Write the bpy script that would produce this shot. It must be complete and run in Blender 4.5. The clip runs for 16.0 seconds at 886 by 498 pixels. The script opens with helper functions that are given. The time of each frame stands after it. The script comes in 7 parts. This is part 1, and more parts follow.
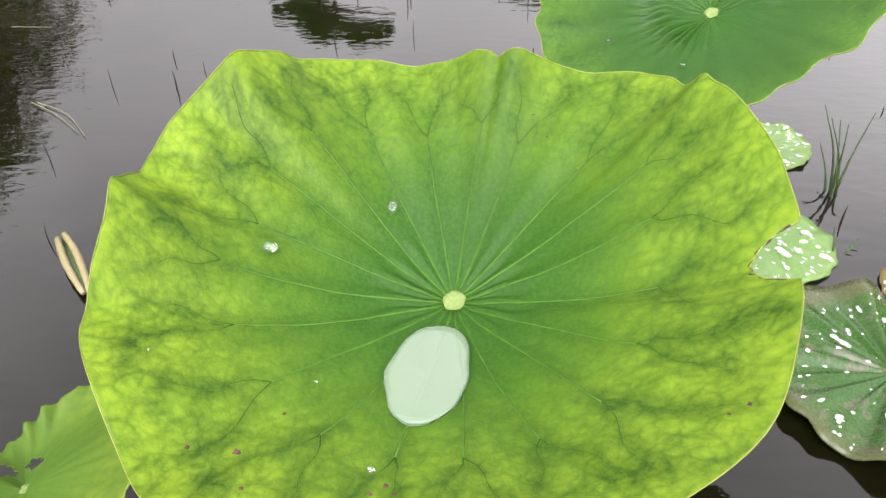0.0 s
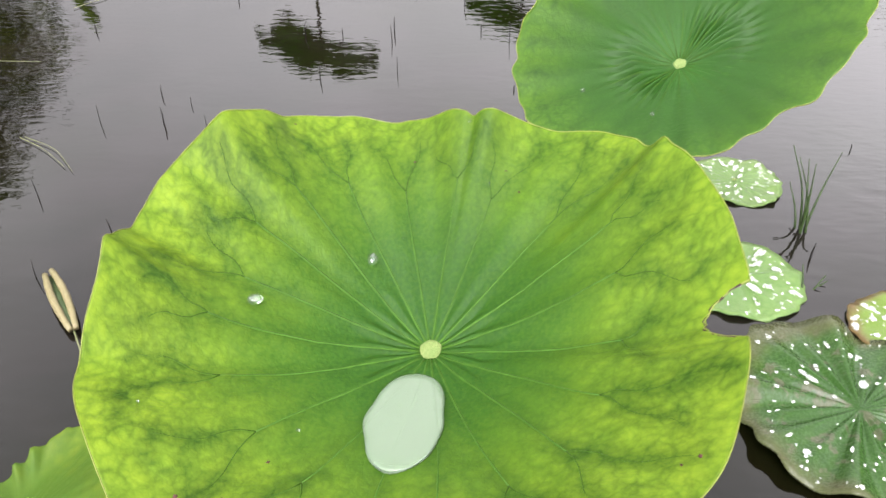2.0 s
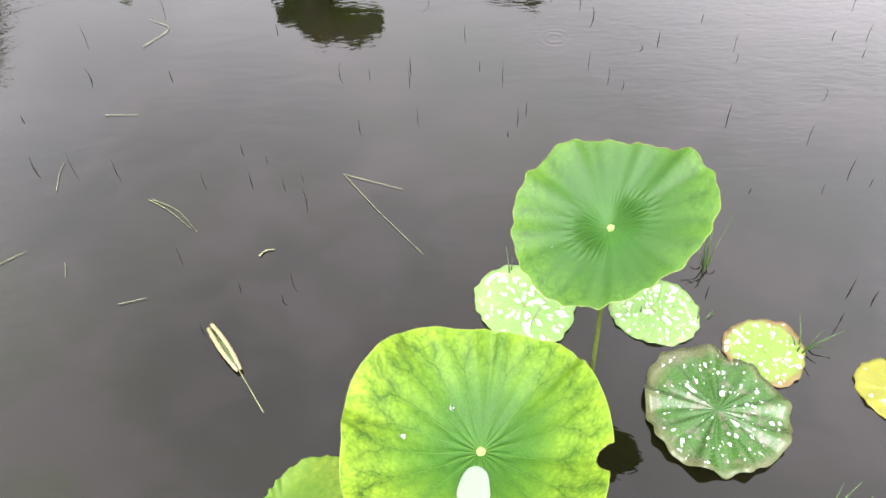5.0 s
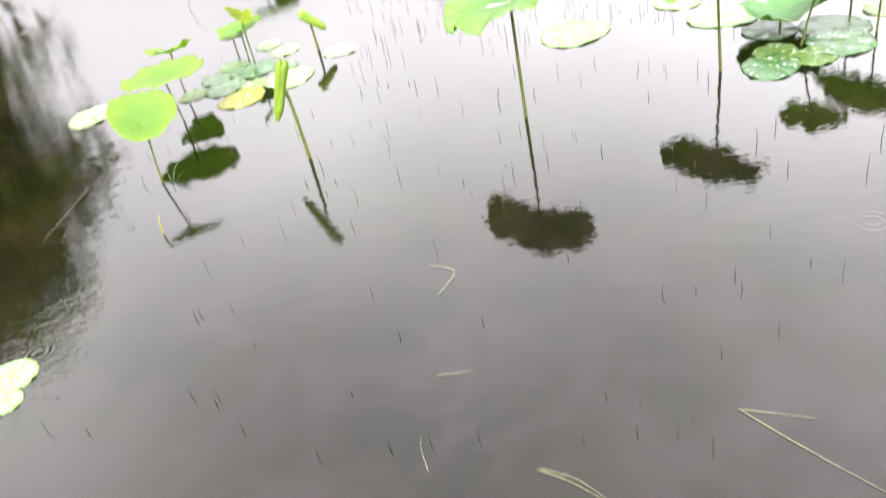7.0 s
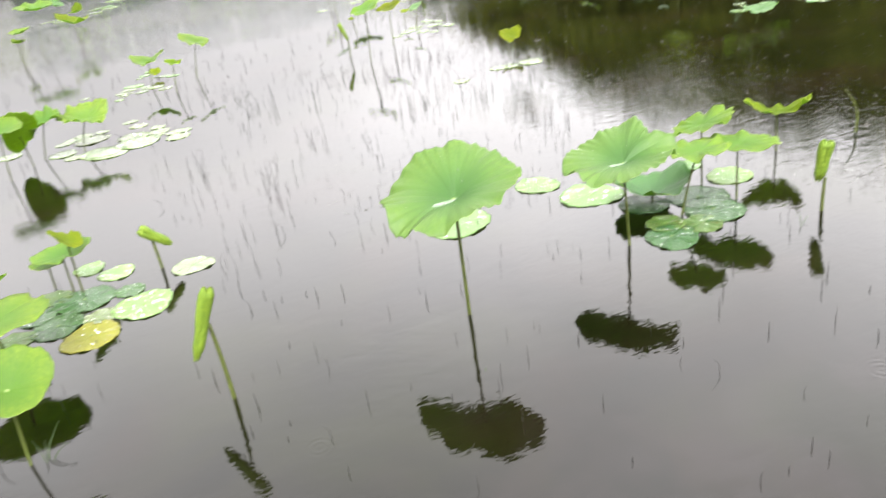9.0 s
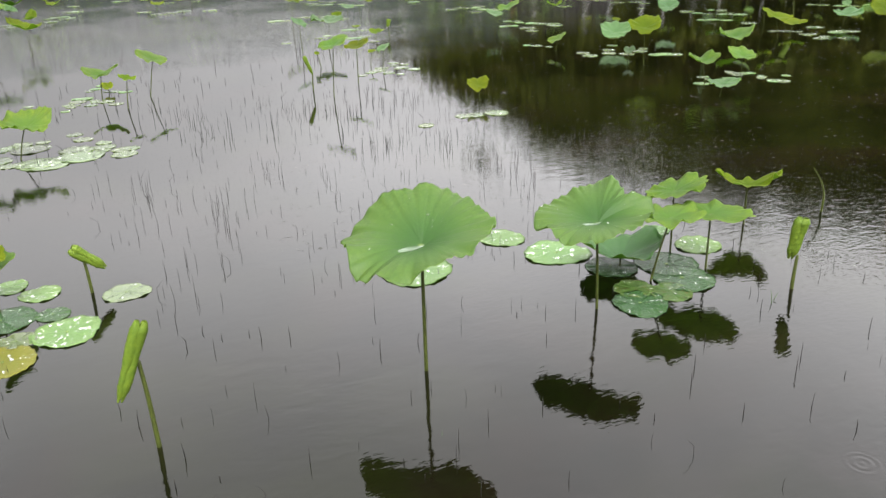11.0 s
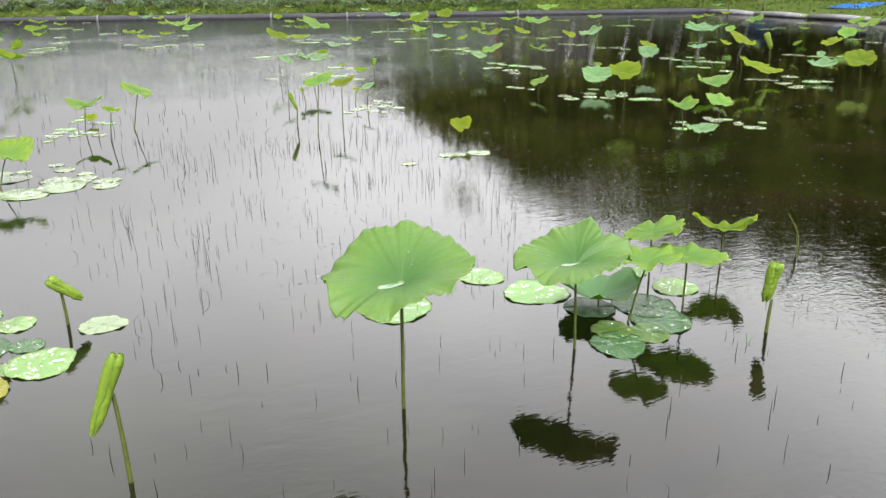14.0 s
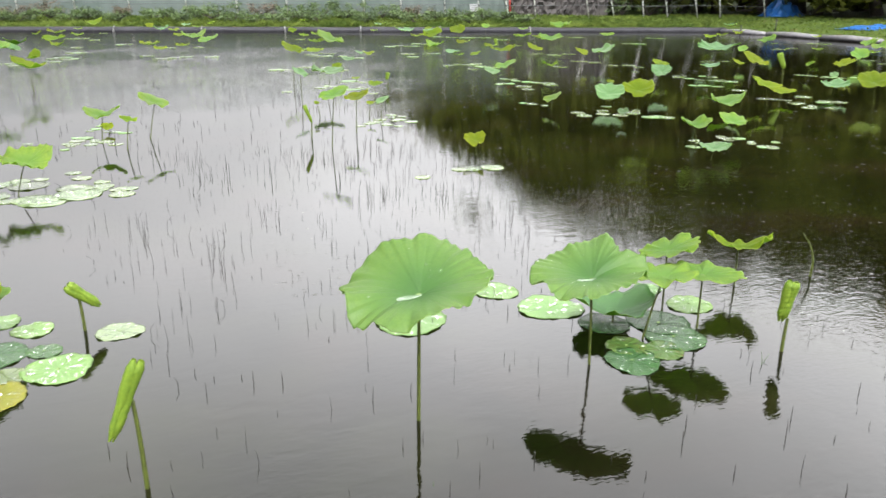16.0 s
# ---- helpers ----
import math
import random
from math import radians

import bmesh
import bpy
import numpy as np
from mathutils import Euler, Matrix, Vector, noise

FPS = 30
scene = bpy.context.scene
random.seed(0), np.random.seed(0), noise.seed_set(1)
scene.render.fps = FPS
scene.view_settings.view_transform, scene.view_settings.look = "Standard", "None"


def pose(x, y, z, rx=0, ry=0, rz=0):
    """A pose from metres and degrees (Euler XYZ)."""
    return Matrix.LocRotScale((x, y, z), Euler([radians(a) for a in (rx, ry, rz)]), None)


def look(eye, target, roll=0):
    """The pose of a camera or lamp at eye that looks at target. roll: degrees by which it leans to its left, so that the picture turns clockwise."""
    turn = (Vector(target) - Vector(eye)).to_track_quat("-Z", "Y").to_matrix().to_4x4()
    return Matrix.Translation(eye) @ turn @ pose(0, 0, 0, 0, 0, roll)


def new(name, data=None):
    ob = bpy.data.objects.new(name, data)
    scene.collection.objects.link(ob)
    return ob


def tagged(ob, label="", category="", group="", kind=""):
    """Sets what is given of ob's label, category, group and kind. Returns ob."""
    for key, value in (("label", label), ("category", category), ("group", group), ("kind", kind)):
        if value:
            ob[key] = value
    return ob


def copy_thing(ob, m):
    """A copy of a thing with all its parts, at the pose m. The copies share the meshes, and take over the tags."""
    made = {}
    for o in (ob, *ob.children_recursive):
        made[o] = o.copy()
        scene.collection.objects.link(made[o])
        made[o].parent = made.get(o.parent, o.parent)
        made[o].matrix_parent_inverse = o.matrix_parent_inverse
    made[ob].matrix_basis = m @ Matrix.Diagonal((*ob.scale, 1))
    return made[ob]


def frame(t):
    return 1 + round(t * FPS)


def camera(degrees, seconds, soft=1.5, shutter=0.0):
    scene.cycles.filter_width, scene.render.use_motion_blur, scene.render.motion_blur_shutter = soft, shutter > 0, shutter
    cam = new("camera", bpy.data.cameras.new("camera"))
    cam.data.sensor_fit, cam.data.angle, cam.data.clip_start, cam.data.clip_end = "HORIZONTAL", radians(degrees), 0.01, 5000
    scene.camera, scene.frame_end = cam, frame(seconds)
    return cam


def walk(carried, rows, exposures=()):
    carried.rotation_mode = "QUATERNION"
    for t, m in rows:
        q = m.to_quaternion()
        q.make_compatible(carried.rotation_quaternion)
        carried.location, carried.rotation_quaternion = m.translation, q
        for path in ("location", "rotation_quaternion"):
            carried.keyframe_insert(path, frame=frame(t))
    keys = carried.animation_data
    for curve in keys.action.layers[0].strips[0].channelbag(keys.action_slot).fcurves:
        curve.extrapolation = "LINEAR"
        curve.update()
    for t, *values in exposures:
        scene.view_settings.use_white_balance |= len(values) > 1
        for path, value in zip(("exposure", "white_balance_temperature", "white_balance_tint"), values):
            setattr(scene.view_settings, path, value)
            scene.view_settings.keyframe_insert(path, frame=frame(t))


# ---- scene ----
cam = camera(59.5, 16.0, shutter=0.3)
PATH = [
    (0, (0.039, -0.026, 0.747), (-0.107, 1.551, -0.475), -1.5),
    (0.5, (0.038, -0.025, 0.746), (-0.135, 1.549, -0.476), -2.2),
    (1, (0.037, -0.027, 0.748), (-0.141, 1.561, -0.455), -2.4),
    (1.5, (0.041, -0.026, 0.747), (-0.127, 1.566, -0.452), -2.1),
    (2, (0.047, -0.037, 0.782), (-0.064, 1.578, -0.392), -0.7),
    (2.5, (0.056, -0.032, 0.792), (-0.023, 1.583, -0.385), -0.2),
    (3, (0.06, -0.017, 0.869), (-0.052, 1.582, -0.326), -1.5),
    (3.2, (0.056, -0.026, 0.912), (-0.03, 1.459, -0.425), -1.3),
    (5.3, (-0.03, -0.259, 1.637), (-0.109, 1.106, 0.177), -3.1),
    (5.5, (-0.091, -0.274, 1.672), (-0.113, 1.189, 0.308), -2.2),
    (5.9, (-0.323, -0.405, 1.615), (-0.475, 1.036, 0.237), -10.9),
    (6, (-0.367, -0.408, 1.621), (-0.591, 1.025, 0.243), -13.8),
    (6.3, (-0.47, -0.345, 1.578), (-0.79, 1.123, 0.259), -14.8),
    (6.5, (-0.595, -0.232, 1.598), (-0.884, 1.26, 0.298), -13.4),
    (7, (-0.909, 0.031, 1.686), (-1.104, 1.677, 0.567), -13.3),
    (7.5, (-1.275, 0.123, 1.697), (-1.194, 1.888, 0.761), -9.6),
    (8, (-1.689, 0.193, 1.705), (-1.666, 1.921, 0.698), -10.3),
    (8.3, (-1.775, 0.302, 1.685), (-1.652, 2.07, 0.758), -9.7),
    (8.5, (-1.852, 0.456, 1.744), (-1.532, 2.2, 0.818), -9.5),
    (9, (-1.905, 0.632, 1.808), (-1.287, 2.334, 0.958), -8.7),
    (9.2, (-1.952, 0.691, 1.775), (-1.202, 2.357, 0.961), -5.9),
    (11.5, (-1.897, 0.875, 1.731), (-1.121, 2.565, 0.993), -1.4),
    (12, (-1.921, 0.848, 1.737), (-1.133, 2.543, 1.025), -0.8),
    (12.5, (-1.925, 0.848, 1.735), (-1.126, 2.545, 1.04), -0.2),
    (13, (-1.929, 0.851, 1.738), (-1.127, 2.551, 1.054), -0.2),
    (13.5, (-1.917, 0.854, 1.737), (-1.101, 2.551, 1.061), -0.3),
    (14, (-1.909, 0.851, 1.742), (-1.07, 2.54, 1.077), -0.4),
    (14.5, (-1.905, 0.847, 1.748), (-1.05, 2.529, 1.083), -0.4),
    (15, (-1.902, 0.845, 1.752), (-1.036, 2.52, 1.088), -0.4),
    (15.5, (-1.906, 0.845, 1.746), (-1.011, 2.519, 1.116), 0.4),
    (16, (-1.955, 0.853, 1.742), (-1.129, 2.562, 1.112), 0.4),
]
STOPS = ((0, 1.50, 6500, 10), (3.2, 1.44, 6480, 10), (5.3, 2.30, 6350, 11), (5.9, 2.50, 6400, 11), (6.5, 2.98, 6450, 11), (7, 2.6, 6500, 10), (7.5, 2.25, 6550, 9), (8, 2.05, 6620, 7),
         (8.5, 2.0, 6580, 8), (9.2, 2.06, 6580, 7), (11.5, 1.12, 6500, 6), (12.5, 1.32, 6480, 6), (13.5, 1.58, 6470, 5), (16, 1.68, 6470, 5))
walk(cam, [(t, look(eye, target, roll)) for t, eye, target, roll in PATH], STOPS)

# ---- overcast sky and a broad, soft sun ----
SUN_TURN, SUN_HEIGHT = radians(200), radians(58)
world = bpy.data.worlds.new("overcast_sky")
scene.world = world
world.use_nodes = True
wt = world.node_tree
sky = wt.nodes.new("ShaderNodeTexSky")
sky.sky_type, sky.sun_disc, sky.sun_elevation, sky.sun_rotation = "NISHITA", False, SUN_HEIGHT, SUN_TURN
sky.air_density, sky.dust_density, sky.ozone_density = 1.0, 6.0, 1.0
grey = wt.nodes.new("ShaderNodeHueSaturation")
grey.inputs["Saturation"].default_value = 0.0
wt.links.new(sky.outputs["Color"], grey.inputs["Color"])
# cloud cover: soft, slow changes of brightness
coords = wt.nodes.new("ShaderNodeTexCoord")
cloud = wt.nodes.new("ShaderNodeTexNoise")
cloud.inputs["Scale"].default_value, cloud.inputs["Detail"].default_value = 2.2, 5.0
wt.links.new(coords.outputs["Generated"], cloud.inputs["Vector"])
cover = wt.nodes.new("ShaderNodeMapRange")
cover.inputs["From Min"].default_value, cover.inputs["From Max"].default_value = 0.3, 0.7
cover.inputs["To Min"].default_value, cover.inputs["To Max"].default_value = 0.82, 1.16
wt.links.new(cloud.outputs["Fac"], cover.inputs["Value"])
layer = wt.nodes.new("ShaderNodeVectorMath")
layer.operation = "MULTIPLY"
wt.links.new(grey.outputs["Color"], layer.inputs[0])
wt.links.new(cover.outputs["Result"], layer.inputs[1])
# the sky is dull at the horizon
upward = wt.nodes.new("ShaderNodeSeparateXYZ")
wt.links.new(coords.outputs["Generated"], upward.inputs[0])
height = wt.nodes.new("ShaderNodeMapRange")
height.interpolation_type = "SMOOTHSTEP"
height.inputs["From Min"].default_value, height.inputs["From Max"].default_value = 0.13, 0.48
height.inputs["To Min"].default_value, height.inputs["To Max"].default_value = 0.95, 3.15
wt.links.new(upward.outputs[2], height.inputs["Value"])
# the cloud is a little thinner towards the east
thinner = wt.nodes.new("ShaderNodeMapRange")
thinner.inputs["From Min"].default_value, thinner.inputs["From Max"].default_value = -0.3, 1.0
thinner.inputs["To Min"].default_value, thinner.inputs["To Max"].default_value = 0.88, 1.84
wt.links.new(upward.outputs[0], thinner.inputs["Value"])
# and thickest straight overhead
thick = wt.nodes.new("ShaderNodeMapRange")
thick.interpolation_type = "SMOOTHSTEP"
thick.inputs["From Min"].default_value, thick.inputs["From Max"].default_value = 0.58, 1.0
thick.inputs["To Min"].default_value, thick.inputs["To Max"].default_value = 1.0, 0.62
wt.links.new(upward.outputs[2], thick.inputs["Value"])
gleam = wt.nodes.new("ShaderNodeMath")
gleam.operation = "MULTIPLY"
wt.links.new(height.outputs["Result"], gleam.inputs[0])
wt.links.new(thinner.outputs["Result"], gleam.inputs[1])
both = wt.nodes.new("ShaderNodeMath")
both.operation = "MULTIPLY"
wt.links.new(gleam.outputs[0], both.inputs[0])
wt.links.new(thick.outputs["Result"], both.inputs[1])
dome = wt.nodes.new("ShaderNodeVectorMath")
dome.operation = "MULTIPLY"
wt.links.new(layer.outputs["Vector"], dome.inputs[0])
wt.links.new(both.outputs[0], dome.inputs[1])
tone = wt.nodes.new("ShaderNodeVectorMath")
tone.operation = "MULTIPLY"
tone.inputs[1].default_value = (0.99, 0.957, 1.0)
wt.links.new(dome.outputs["Vector"], tone.inputs[0])
backing = wt.nodes["Background"]
backing.inputs["Strength"].default_value = 0.15
wt.links.new(tone.outputs["Vector"], backing.inputs["Color"])

lamp = bpy.data.lights.new("sun", "SUN")
lamp.energy, lamp.angle, lamp.color = 0.5, radians(60), (1.0, 0.97, 0.93)
sun = new("sun", lamp)
sun.matrix_world = look((0, 0, 0), (-math.sin(SUN_TURN) * math.cos(SUN_HEIGHT), -math.cos(SUN_TURN) * math.cos(SUN_HEIGHT), -math.sin(SUN_HEIGHT)))

# ---- node helpers ----


def material(name):
    m = bpy.data.materials.new(name)
    m.use_nodes = True
    return m, m.node_tree, m.node_tree.nodes["Principled BSDF"]


def plug(tree, socket, value):
    if isinstance(value, bpy.types.NodeSocket):
        tree.links.new(value, socket)
    elif isinstance(value, tuple) and len(value) == 3 and socket.type == "RGBA":
        socket.default_value = (*value, 1)
    else:
        socket.default_value = value


def calc(tree, op, a, b=0.0, c=0.0):
    n = tree.nodes.new("ShaderNodeMath")
    n.operation = op
    for i, v in enumerate((a, b, c)):
        plug(tree, n.inputs[i], v)
    return n.outputs[0]


def blend(tree, fac, a, b, how="MIX"):
    n = tree.nodes.new("ShaderNodeMixRGB")
    n.blend_type = how
    plug(tree, n.inputs[0], fac), plug(tree, n.inputs[1], a), plug(tree, n.inputs[2], b)
    return n.outputs[0]


def grain(tree, vec, scale, detail=3.0, rough=0.55, distort=0.0):
    n = tree.nodes.new("ShaderNodeTexNoise")
    plug(tree, n.inputs["Vector"], vec)
    n.inputs["Scale"].default_value, n.inputs["Detail"].default_value = scale, detail
    n.inputs["Roughness"].default_value, n.inputs["Distortion"].default_value = rough, distort
    return n.outputs["Fac"]


def span(tree, value, lo, hi, to_lo=0.0, to_hi=1.0, smooth=True):
    n = tree.nodes.new("ShaderNodeMapRange")
    n.interpolation_type = "SMOOTHSTEP" if smooth else "LINEAR"
    for i, v in enumerate((value, lo, hi, to_lo, to_hi)):
        plug(tree, n.inputs[i], v)
    return n.outputs[0]


def place(tree, kind="Object"):
    return tree.nodes.new("ShaderNodeTexCoord").outputs[kind]


def stretched(tree, vec, s):
    n = tree.nodes.new("ShaderNodeMapping")
    plug(tree, n.inputs["Vector"], vec)
    n.inputs["Scale"].default_value = s
    return n.outputs[0]


def relief(tree, bsdf, height, strength, distance=0.001):
    n = tree.nodes.new("ShaderNodeBump")
    n.inputs["Strength"].default_value, n.inputs["Distance"].default_value = strength, distance
    plug(tree, n.inputs["Height"], height)
    tree.links.new(n.outputs[0], bsdf.inputs["Normal"])
    return n.outputs[0]


def see_through(m, tree, bsdf, colour, share):
    """Lets part of the light pass, as a thin leaf does."""
    t = tree.nodes.new("ShaderNodeBsdfTranslucent")
    plug(tree, t.inputs["Color"], colour)
    mix = tree.nodes.new("ShaderNodeMixShader")
    mix.inputs[0].default_value = share
    tree.links.new(bsdf.outputs[0], mix.inputs[1])
    tree.links.new(t.outputs[0], mix.inputs[2])
    tree.links.new(mix.outputs[0], tree.nodes["Material Output"].inputs["Surface"])


def shade_of(tree, colour, amount=0.25):
    """Small differences from one object to the next."""
    info = tree.nodes.new("ShaderNodeObjectInfo")
    hsv = tree.nodes.new("ShaderNodeHueSaturation")
    plug(tree, hsv.inputs["Color"], colour)
    plug(tree, hsv.inputs["Hue"], span(tree, info.outputs["Random"], 0, 1, 0.5 - 0.03 * amount / 0.25, 0.5 + 0.02 * amount / 0.25, False))
    plug(tree, hsv.inputs["Value"], span(tree, calc(tree, "FRACT", calc(tree, "MULTIPLY", info.outputs["Random"], 7.3)), 0, 1, 1 - amount, 1 + amount, False))
    return hsv.outputs[0]


def leaf_material(name, green, yellow, veins=20, mottle=1.0, line=0.35, share=0.3, rough=0.5, net=9.0, vary=0.0, spec=0.07, rib=1.0, patch=None, patch_from=0.62, rim=None):
    """A leaf seen from above: green round the navel, yellower outwards, darker along the veins and their net."""
    m, tree, bsdf = material(name)
    uv = place(tree, "UV")
    sep = tree.nodes.new("ShaderNodeSeparateXYZ")
    plug(tree, sep.inputs[0], uv)
    x, y = sep.outputs[0], sep.outputs[1]
    rad = calc(tree, "SQRT", calc(tree, "ADD", calc(tree, "MULTIPLY", x, x), calc(tree, "MULTIPLY", y, y)))
    bend = calc(tree, "MULTIPLY", calc(tree, "SUBTRACT", grain(tree, uv, 3.0, 2.0), 0.5), calc(tree, "MULTIPLY", rad, 0.55))
    ang = calc(tree, "ADD", calc(tree, "ARCTAN2", y, x), bend)
    broad = grain(tree, uv, 2.6, 2.0)
    mid = grain(tree, uv, 7.5, 5.0, 0.6, 0.4)
    fine = grain(tree, uv, 42.0, 4.0, 0.65)
    # radial veins, doubling outwards
    near_vein = calc(tree, "MULTIPLY", calc(tree, "ABSOLUTE", calc(tree, "SINE", calc(tree, "MULTIPLY", ang, veins / 2))), rad)
    far_vein = calc(tree, "MULTIPLY", calc(tree, "ABSOLUTE", calc(tree, "SINE", calc(tree, "MULTIPLY", ang, float(veins)))), rad)
    soft = span(tree, near_vein, 0.0, 0.5, 1.0, 0.0)
    out = span(tree, rad, 0.35, 0.95)
    ribs = calc(tree, "MAXIMUM", span(tree, near_vein, 0.0, 0.05, 1.0, 0.0), calc(tree, "MULTIPLY", span(tree, far_vein, 0.0, 0.06, 1.0, 0.0), out))
    # the net of small veins
    cells = tree.nodes.new("ShaderNodeTexVoronoi")
    cells.feature = "DISTANCE_TO_EDGE"
    waver = tree.nodes.new("ShaderNodeTexNoise")
    plug(tree, waver.inputs["Vector"], uv)
    waver.inputs["Scale"].default_value, waver.inputs["Detail"].default_value = 5.0, 2.0
    warp = blend(tree, 0.14, uv, waver.outputs["Color"], "ADD")
    plug(tree, cells.inputs["Vector"], warp)
    cells.inputs["Scale"].default_value = net
    mesh_line = span(tree, cells.outputs["Distance"], 0.0, 0.24, 1.0, 0.0)
    small = grain(tree, uv, 17.0, 5.0, 0.65, 0.8)
    tint = calc(tree, "ADD", calc(tree, "MULTIPLY", span(tree, mid, 0.36, 0.66), 0.38), calc(tree, "MULTIPLY", span(tree, broad, 0.35, 0.7), 0.32))
    tint = calc(tree, "ADD", tint, calc(tree, "MULTIPLY", span(tree, small, 0.35, 0.65), 0.28))
    tint = calc(tree, "ADD", tint, calc(tree, "MULTIPLY", span(tree, cells.outputs["Distance"], 0.0, 0.42), 0.55))
    tint = calc(tree, "MULTIPLY", calc(tree, "MULTIPLY", tint, calc(tree, "ADD", 0.18, out)), calc(tree, "SUBTRACT", 1.0, calc(tree, "MULTIPLY", soft, 0.25)))
    colour = blend(tree, calc(tree, "MINIMUM", calc(tree, "MULTIPLY", tint, 0.75 * mottle), 1.0), green, yellow)
    dark = calc(tree, "MULTIPLY", calc(tree, "MULTIPLY", mesh_line, out), span(tree, mid, 0.3, 0.6, 1.0, 0.35))
    dark = calc(tree, "ADD", calc(tree, "MULTIPLY", dark, line * 0.8), calc(tree, "MULTIPLY", ribs, line * 0.45 * rib))
    colour = blend(tree, dark, colour, tuple(c * 0.45 for c in green))
    tiny = tree.nodes.new("ShaderNodeTexVoronoi")
    tiny.feature = "DISTANCE_TO_EDGE"
    plug(tree, tiny.inputs["Vector"], warp)
    tiny.inputs["Scale"].default_value = net * 3.4
    threads = calc(tree, "MULTIPLY", span(tree, tiny.outputs["Distance"], 0.0, 0.16, 1.0, 0.0), span(tree, mid, 0.35, 0.65, 0.9, 0.3))
    colour = blend(tree, calc(tree, "MULTIPLY", threads, line * 0.45), colour, tuple(c * 0.5 for c in green))
    colour = blend(tree, calc(tree, "MULTIPLY", span(tree, fine, 0.3, 0.7), 0.16), colour, tuple(min(1, c * 1.7) for c in green))
    if patch:
        spots = span(tree, calc(tree, "ADD", mid, calc(tree, "MULTIPLY", calc(tree, "SUBTRACT", broad, 0.5), 0.5)), patch_from, patch_from + 0.05)
        colour = blend(tree, calc(tree, "MULTIPLY", spots, 0.85), colour, patch)
    if rim:
        colour = blend(tree, calc(tree, "MULTIPLY", span(tree, calc(tree, "ADD", rad, calc(tree, "MULTIPLY", broad, 0.4)), 0.95, 1.2), 0.85), colour, rim)
    if vary:
        colour = shade_of(tree, colour, vary)
    plug(tree, bsdf.inputs["Base Color"], colour)
    plug(tree, bsdf.inputs["Roughness"], span(tree, fine, 0.2, 0.8, rough - 0.06, rough + 0.1))
    bsdf.inputs["Specular IOR Level"].default_value = spec
    lift = calc(tree, "ADD", calc(tree, "MULTIPLY", ribs, 0.5 * rib), calc(tree, "ADD", calc(tree, "MULTIPLY", mesh_line, 0.22), calc(tree, "MULTIPLY", fine, 0.35)))
    relief(tree, bsdf, lift, 0.55, 0.0012)
    see_through(m, tree, bsdf, blend(tree, 1.0, blend(tree, 0.5, colour, yellow), (2.6, 2.7, 2.0), "MULTIPLY"), share)
    return m


